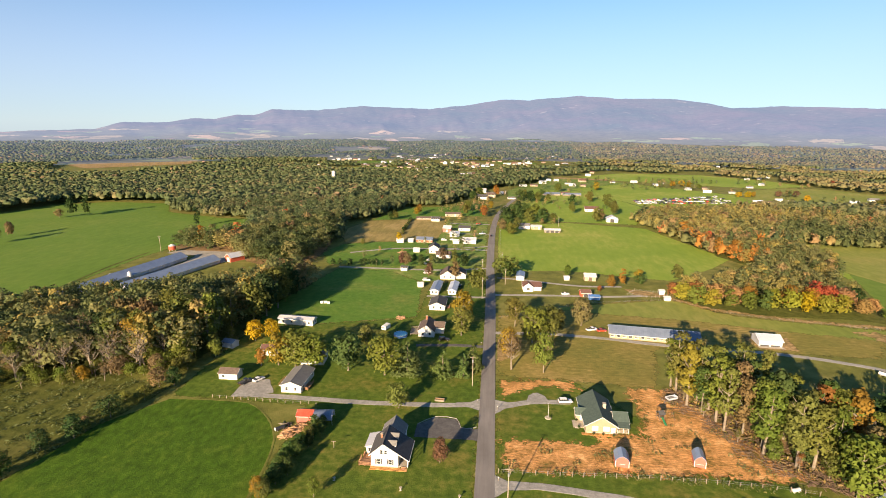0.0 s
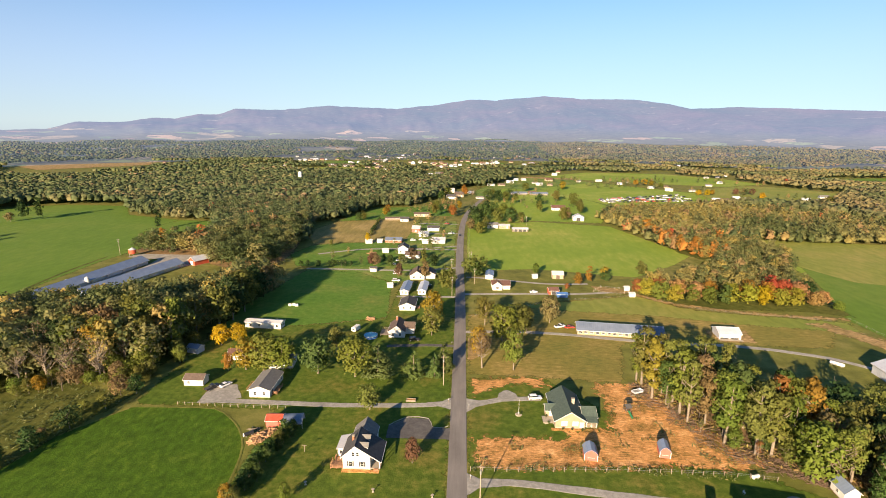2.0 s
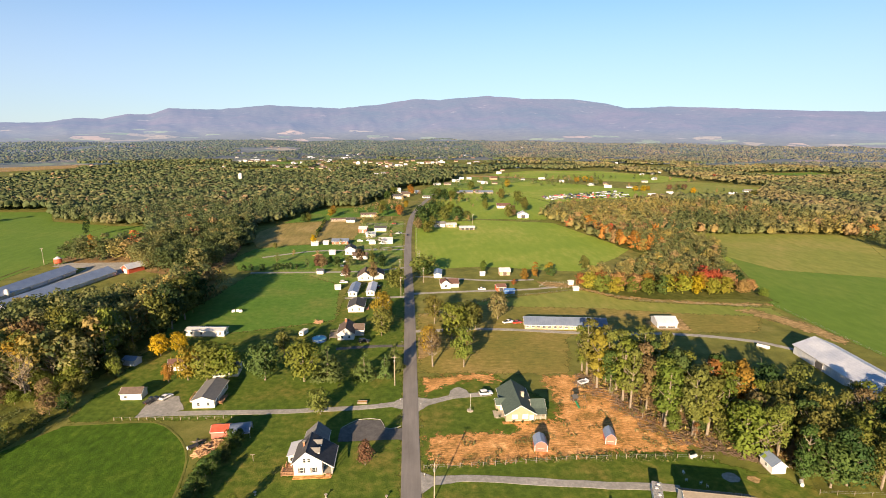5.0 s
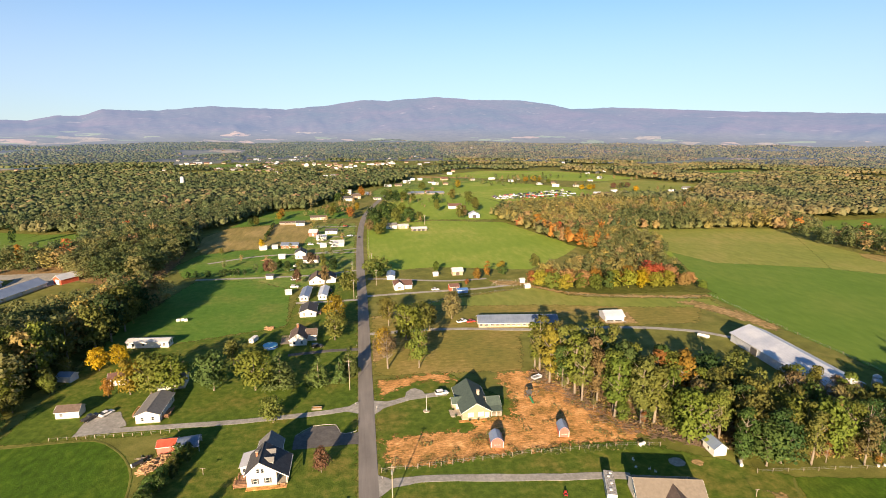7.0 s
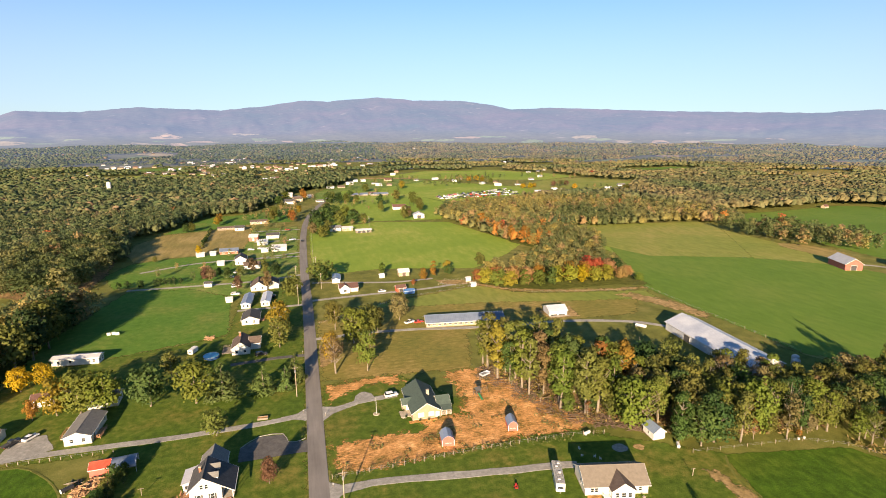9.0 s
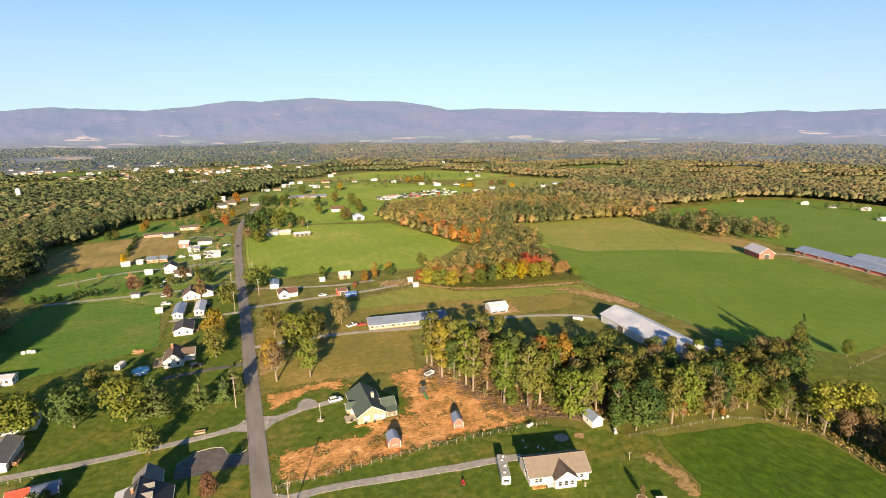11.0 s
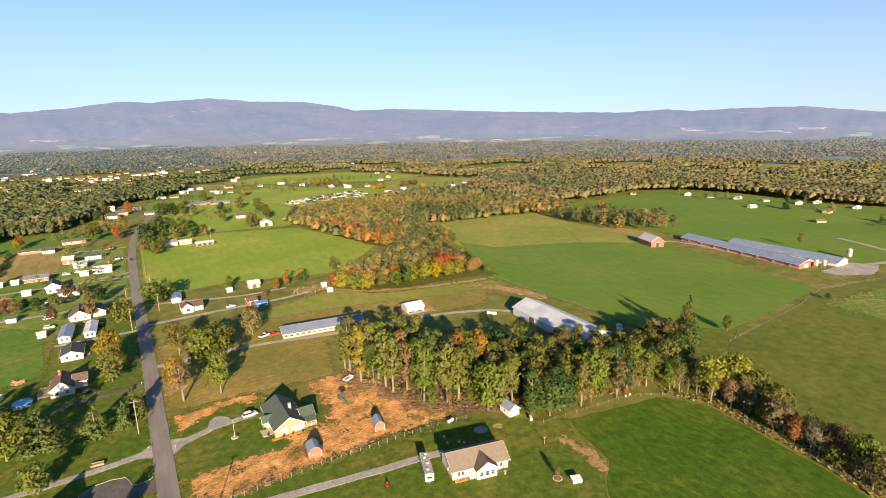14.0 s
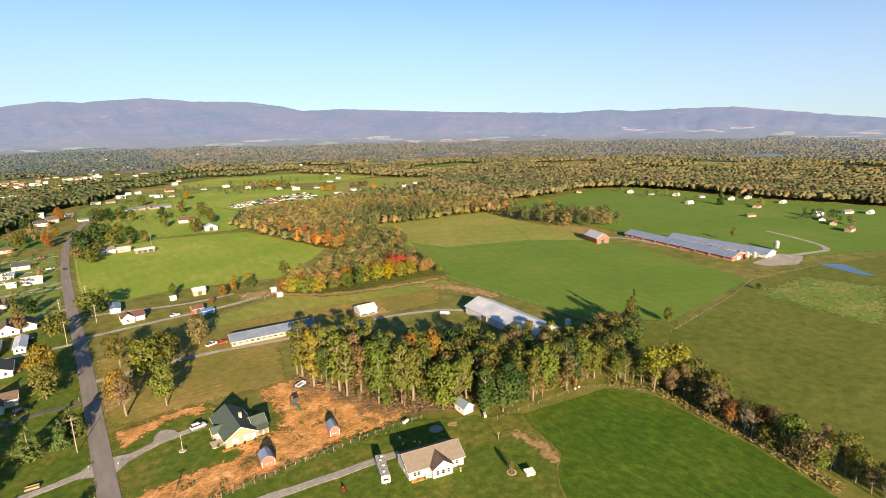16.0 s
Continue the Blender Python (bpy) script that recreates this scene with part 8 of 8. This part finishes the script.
fence([(-97, 160.4), (-89, 160.0), (-75.5, 159.6), (-59, 159.4)], 3.0, 1.1, "row of pale posts along the gravel drive", 1, "pole", 2, 0.08)
fence([(108, 113), (126, 111.2), (145, 109.3), (156, 103.5), (164, 91), (161, 60), (156, 30)], 4.5, 1.3, "post and wire fence along the hedgerow", 2, "post", 3, 0.06)
fence([(222, 117.5), (260, 121), (300, 125), (338, 132), (370, 126), (402, 119)], 5.0, 1.3, "long field fence between the pastures", 2, "post", 4, 0.06)
fence([(203, 161), (200, 200), (197, 259)], 6.0, 1.3, "field fence behind the metal barn", 2, "post", 5, 0.06)
fence([(5, 250), (52, 278), (100, 289), (127, 268), (186, 255)], 6.0, 1.2, "weathered timber paddock fence", 2, "post", 6, 0.06)
fence([(6, 338), (6, 400), (7, 470), (9, 496)], 7.0, 1.2, "field fence beside the road", 2, "post", 7, 0.08)
fence([(78, 297), (84, 305), (97, 302), (100, 296), (90, 292), (78, 297)], 2.5, 1.3, "small riding ring fence of timber", 2, "pole", 8, 0.08)
fence([(320, 130), (322, 118), (360, 90), (430, 40)], 6.0, 1.2, "old post and wire pasture fence", 2, "post", 9, 0.06)

# ---- loose stuff on the ground ----
straw_m = surface("cut_straw", [(0.44, 0.24, 0.09), (0.60, 0.37, 0.16)], 2, 0.9, 0.15)
MAT_STUFF = {"straw": straw_m, "weed": M["woodleaf"], "stick": M["brush"]}


def litter_cards(name, polys, per_m2, size, rise, mat, label, seed, tint=None, gap=-1.0):
    """Small loose leaves, straw or tufts spread over stretches of ground."""
    rng = np.random.default_rng(600 + seed)
    pts = np.concatenate([scatter(p, 1 / math.sqrt(per_m2), rng, 0.9) for p in polys])
    keep = np.array([noise.noise((x * 0.22, y * 0.22, seed * 1.7)) > gap for x, y in pts])
    pts = pts[keep]
    n = len(pts)
    c = np.column_stack([pts, 0.1 + rise * rng.uniform(0.2, 1.0, n)])
    up = np.column_stack([rng.normal(0, 0.55, n), rng.normal(0, 0.55, n), np.ones(n)])
    up /= np.linalg.norm(up, axis=1)[:, None]
    u = np.cross(up, rng.normal(size=(n, 3)))
    u /= np.linalg.norm(u, axis=1)[:, None]
    v = np.cross(up, u)
    s = size * rng.uniform(0.5, 1.5, n)[:, None]
    q = np.stack([c - u * s, c - v * s * 0.35 + up * s * 0.15, c + u * s, c + v * s * 0.35 + up * s * 0.15], 1).reshape(-1, 3)
    q[:, 2] = np.maximum(q[:, 2], 0.1)
    t = None if tint is None else np.repeat(rng.uniform(*tint, n), 4)
    ob = new(name, mesh_arrays(name, q, np.arange(n * 4).reshape(-1, 4), [MAT_STUFF[mat]], t))
    tagged(ob, label, name.replace("_", " "), kind="stuff")


soil = {s[0]: s[1] for s in SOIL}
litter_cards("cut_straw", [soil["soil_1"], soil["soil_2"], soil["soil_3"]], 3, 0.16, 0.04, "straw", "loose cut straw lying over the bare soil", 1)
litter_cards("weeds", [soil["soil_1"], soil["soil_2"]], 3, 0.4, 0.3, "weed", "green weeds coming through the bare soil", 2, (0.1, 0.4), 0.22)
litter_cards("fence_weeds", [[(4, 128.4), (45, 130), (88, 127.6), (88, 132), (60, 133.5), (45, 133), (4, 131.5)]], 4, 0.32, 0.5, "weed", "tangled weeds and grass along the fence", 3, (0.0, 0.35), 0.0)
litter_cards("meadow_tufts", [[(-190, 166), (-145, 174), (-116, 164), (-124, 140), (-130, 112), (-200, 100)]], 1.2, 0.55, 0.6, "weed", "rough meadow grass and weeds", 4, (0.0, 0.25), -0.05)
litter_cards("pale_tufts", [[(312, 118), (368, 115), (378, 77), (304, 58)]], 0.6, 0.5, 0.4, "weed", "pale dry tufts of weeds in the pasture", 5, (0.3, 0.6), -0.1)
litter_cards("hedge_grass", [[(156, 104), (164, 90), (159, 52), (153, 30), (158, 30), (164, 52), (169, 91), (160, 107)]], 2, 0.6, 0.7, "weed", "rough grass along the hedgerow", 6, (0.3, 0.6))
litter_cards("wood_edge_scrub", [[(66, 185), (72, 165), (84, 138), (100, 130), (110, 120), (150, 112), (150, 122), (112, 132), (96, 142), (82, 160), (74, 188)]], 2.5, 0.55, 0.9, "weed", "low brown scrub at the edge of the wood", 7, (0.35, 0.75), -0.1)


def sticks(name, spots, count, length, label, seed, mat="stick", radius=0.07):
    """Fallen branches and logs lying in heaps."""
    rng = np.random.default_rng(700 + seed)
    bm = bmesh.new()
    for x, y, r, h in spots:
        for _ in range(count):
            a, d, b = rng.uniform(0, math.tau), r * math.sqrt(rng.uniform()), rng.uniform(0, math.tau)
            c = Vector((x + d * math.cos(a), y + d * math.sin(a), 0.12 + h * (1 - d / r) * rng.uniform(0, 1)))
            hv = Vector((math.cos(b), math.sin(b), rng.uniform(-0.12, 0.2))) * length * rng.uniform(0.3, 1.0)
            p, q = c - hv / 2, c + hv / 2
            p.z, q.z = max(p.z, 0.1), max(q.z, 0.1)
            k = radius * rng.uniform(0.5, 1.8)
            add_tube(bm, [p, q], [k, k * 0.6], 5)
    ob = new(name, bm_mesh(name, bm, MAT_STUFF.get(mat) or M[mat]))
    tagged(ob, label, name.replace("_", " "), kind="stuff")


sticks("brushwood", [(74, 158, 5, 0.9), (79, 148, 5, 1.0), (84, 141, 5, 1.0), (90, 137, 5, 0.9), (70, 170, 5, 0.8), (68, 181, 4, 0.8), (95, 134, 4, 0.8), (80, 155, 6, 0.8), (87, 146, 6, 0.8), (99, 131, 4, 0.7), (94, 140, 5, 0.8), (76, 164, 5, 0.7), (103, 128, 4, 0.6), (66, 176, 4, 0.6)], 90, 4.0, "fallen branches and brushwood at the edge of the wood", 1)
sticks("log_pile", [(-61.3, 142.8, 2.8, 1.7), (-59.2, 145.2, 2.4, 1.5), (-62.2, 140.5, 1.8, 1.0)], 60, 2.6, "pile of split logs beside the red shed", 2, "log", 0.16)
sticks("scrap_boards", [(-64.5, 146, 1.8, 0.8), (64, 176, 2.2, 0.7), (67, 178, 2.0, 0.7)], 16, 2.6, "scattered old boards and scrap", 3, "post", 0.1)
tk = thing("oil_tank", pose(-65.2, 143.2, 0, 0, 0, 40), "dark blue oil tank with a white end", "tank")
part("tank", tube([(-1.5, 0, 0.8), (1.5, 0, 0.8)], [0.6, 0.6], 14), M["paint_dark"], tk)
part("end_cap", tube([(-1.62, 0, 0.8), (-1.503, 0, 0.8)], [0.5, 0.6], 14), M["white_plain"], tk)
for xx in (-0.9, 0.9):
    part("stand", box(xx - 0.1, xx + 0.1, -0.45, 0.45, 0, 0.4), M["steel"], tk)
sk = thing("stock_tank", pose(154.5, 204, 0.0, 0, 0, -45), "long white tank beside the gravel lane", "tank")
part("tank", tube([(-2.6, 0, 0.9), (-2.4, 0, 0.9), (2.4, 0, 0.9), (2.6, 0, 0.9)], [0.3, 0.75, 0.75, 0.3], 14), M["white_plain"], sk)
for xx in (-1.6, 1.6):
    part("cradle", box(xx - 0.12, xx + 0.12, -0.6, 0.6, 0, 0.4), M["steel"], sk)

for x, y in ((-90.5, 261.5), (-88.6, 262), (-86.8, 261.2)):
    hb = thing("hay_bale", pose(x, y, 0, 0, 0, 20), "round hay bale in white plastic wrap", "hay bale", "wrapped hay bales")
    part("bale", tube([(-0.8, 0, 0.72), (-0.7, 0, 0.72), (0.7, 0, 0.72), (0.8, 0, 0.72)], [0.6, 0.75, 0.75, 0.6], 16), M["white_plain"], hb)
simple_house("shed", -112, 203, -15, 5.5, 4, 2.3, 3.2, "metal_grey", "metal_blue", "small grey metal shed in the shade of the wood", DOORS_END, "shed", 0.25, 0.05)

# ---- village vehicles, drives and small yard pieces ----
for x, y, rot, kind, paint, words in ((-40.2, 425.6, 5, "suv", "paint_white", "white van beside a long house"), (-33.2, 428, 8, "suv", "paint_white", "white van on the village lawn"), (-24.4, 431, 10, "truck", "paint_silver", "silver pickup truck on the village lawn"),
                                      (-43.8, 359, 5, "car", "paint_white", "white car on the grass between bushes"), (-41.6, 326, 20, "suv", "paint_white", "white car beside a brown-roofed house"), (-24.4, 477, 0, "car", "paint_dark", "dark car in a village drive"),
                                      (-14, 503.3, 0, "car", "paint_red", "red car on a gravel drive"), (-9, 456, 2, "truck", "paint_white", "white pickup truck on a gravel drive"), (-21, 338.5, 15, "car", "paint_silver", "silver car on the gravel lane")):
    vehicle("pickup_truck" if kind == "truck" else "car", kind, x, y, rot, paint, words)
for x, y, rot, lx in ((77, 734, 3, 26), (106, 732, 3, 24)):
    simple_house("shed", x, y, rot, lx, 9, 1.9, 3.6, "post", "metal_slate", "long grey metal-roofed shed on the far meadow", [], "shed", 0.4, 0.1)
sticks("timber_pile", [(-66.5, 380.3, 3.2, 0.9), (-44.6, 245, 1.8, 0.5)], 26, 4.5, "stack of pale sawn timber on the grass", 5, "log", 0.16)
grove([(-78, 441), (-81.5, 518), (-83.5, 518), (-80, 441)], 2.4, 2.2, 3.4, {"deep": 2, "olive": 1}, {"bush": 1}, "in a field hedge", "field hedge", 23)

# machine by the cleared ground
tl = thing("utility_trailer", pose(64.9, 176.4, 0, 0, 0, 25), "grey tipping trailer with a pale load by the wood", "trailer")
part("bed", box(-1.9, 1.9, -1.0, 1.0, 0.6, 0.72), M["steel"], tl)
for sy in (-1, 1):
    part("side_board", box(-1.9, 1.9, sy * 0.97 - 0.03, sy * 0.97 + 0.03, 0.725, 1.35), M["metal_grey"], tl)
    part("wheel", tube([(0, sy * 1.12 - 0.1, 0.36), (0, sy * 1.12 + 0.1, 0.36)], [0.36, 0.36], 12), M["rubber"], tl)
part("tailboard", box(-1.93, -1.87, -0.93, 0.93, 0.725, 1.35), M["metal_grey"], tl)
part("headboard", box(1.87, 1.93, -0.93, 0.93, 0.725, 1.6), M["metal_grey"], tl)
part("load", box(-1.7, 1.0, -0.85, 0.85, 0.725, 1.15, 0.15), M["stained_white"], tl)
part("tow_bar", box(1.935, 3.3, -0.06, 0.06, 0.5, 0.6), M["steel"], tl)
part("jockey_wheel", tube([(3.1, -0.06, 0.2), (3.1, 0.06, 0.2)], [0.2, 0.2], 10), M["rubber"], tl)
part("jack", box(3.05, 3.15, 0.065, 0.11, 0.15, 0.52), M["steel"], tl)

# round flower bed, post and small white pieces beside the ranch house
bed = thing("flower_bed", pose(92.4, 90, 0), "round stone-edged flower bed round a small bush", "flower bed")
part("soil", tube([(0, 0, -0.02), (0, 0, 0.14)], [1.15, 1.1], 20), M["litter"], bed)
for k in range(14):
    a = k * math.tau / 14
    part("edging_stone", box(1.22 * math.cos(a) - 0.2, 1.22 * math.cos(a) + 0.2, 1.22 * math.sin(a) - 0.16, 1.22 * math.sin(a) + 0.16, -0.02, 0.2, 0.05), M["stone"], bed)
cl = thing("clothes_post", pose(100.5, 104.2, 0), "pale wooden clothes post on the ranch lawn", "post")
part("post", box(-0.07, 0.07, -0.07, 0.07, -0.02, 2.2), M["pole"], cl)
part("crossbar", box(-0.6, 0.6, -0.05, 0.05, 2.205, 2.3), M["pole"], cl)
for x, y in ((144.4, 110.1), (146.6, 110.1)):
    bk = thing("bucket", pose(x, y, 0), "white plastic bucket standing on the grass", "bucket", "white buckets")
    part("pail", tube([(0, 0, 0), (0, 0, 0.55)], [0.26, 0.34], 14), M["white_plain"], bk)
    part("rim", tube([(0, 0, 0.553), (0, 0, 0.6)], [0.37, 0.37], 14), M["white_plain"], bk)
for x, y, rot in ((76.3, 123.6, 20), (75.3, 120.3, 160), (78.7, 119, 250), (79.8, 117.6, 70)):
    ch = thing("garden_chair", pose(x, y, 0, 0, 0, rot), "white plastic garden chair in the shade of the house", "chair", "garden chairs")
    part("seat", box(-0.28, 0.28, -0.28, 0.28, 0.4, 0.46, 0.02), M["white_plain"], ch)
    part("backrest", box(-0.28, 0.28, 0.23, 0.29, 0.463, 0.95, 0.02), M["white_plain"], ch)
    for sx in (-0.23, 0.23):
        for sy in (-0.23, 0.23):
            part("leg", box(sx - 0.03, sx + 0.03, sy - 0.03, sy + 0.03, 0, 0.398), M["white_plain"], ch)
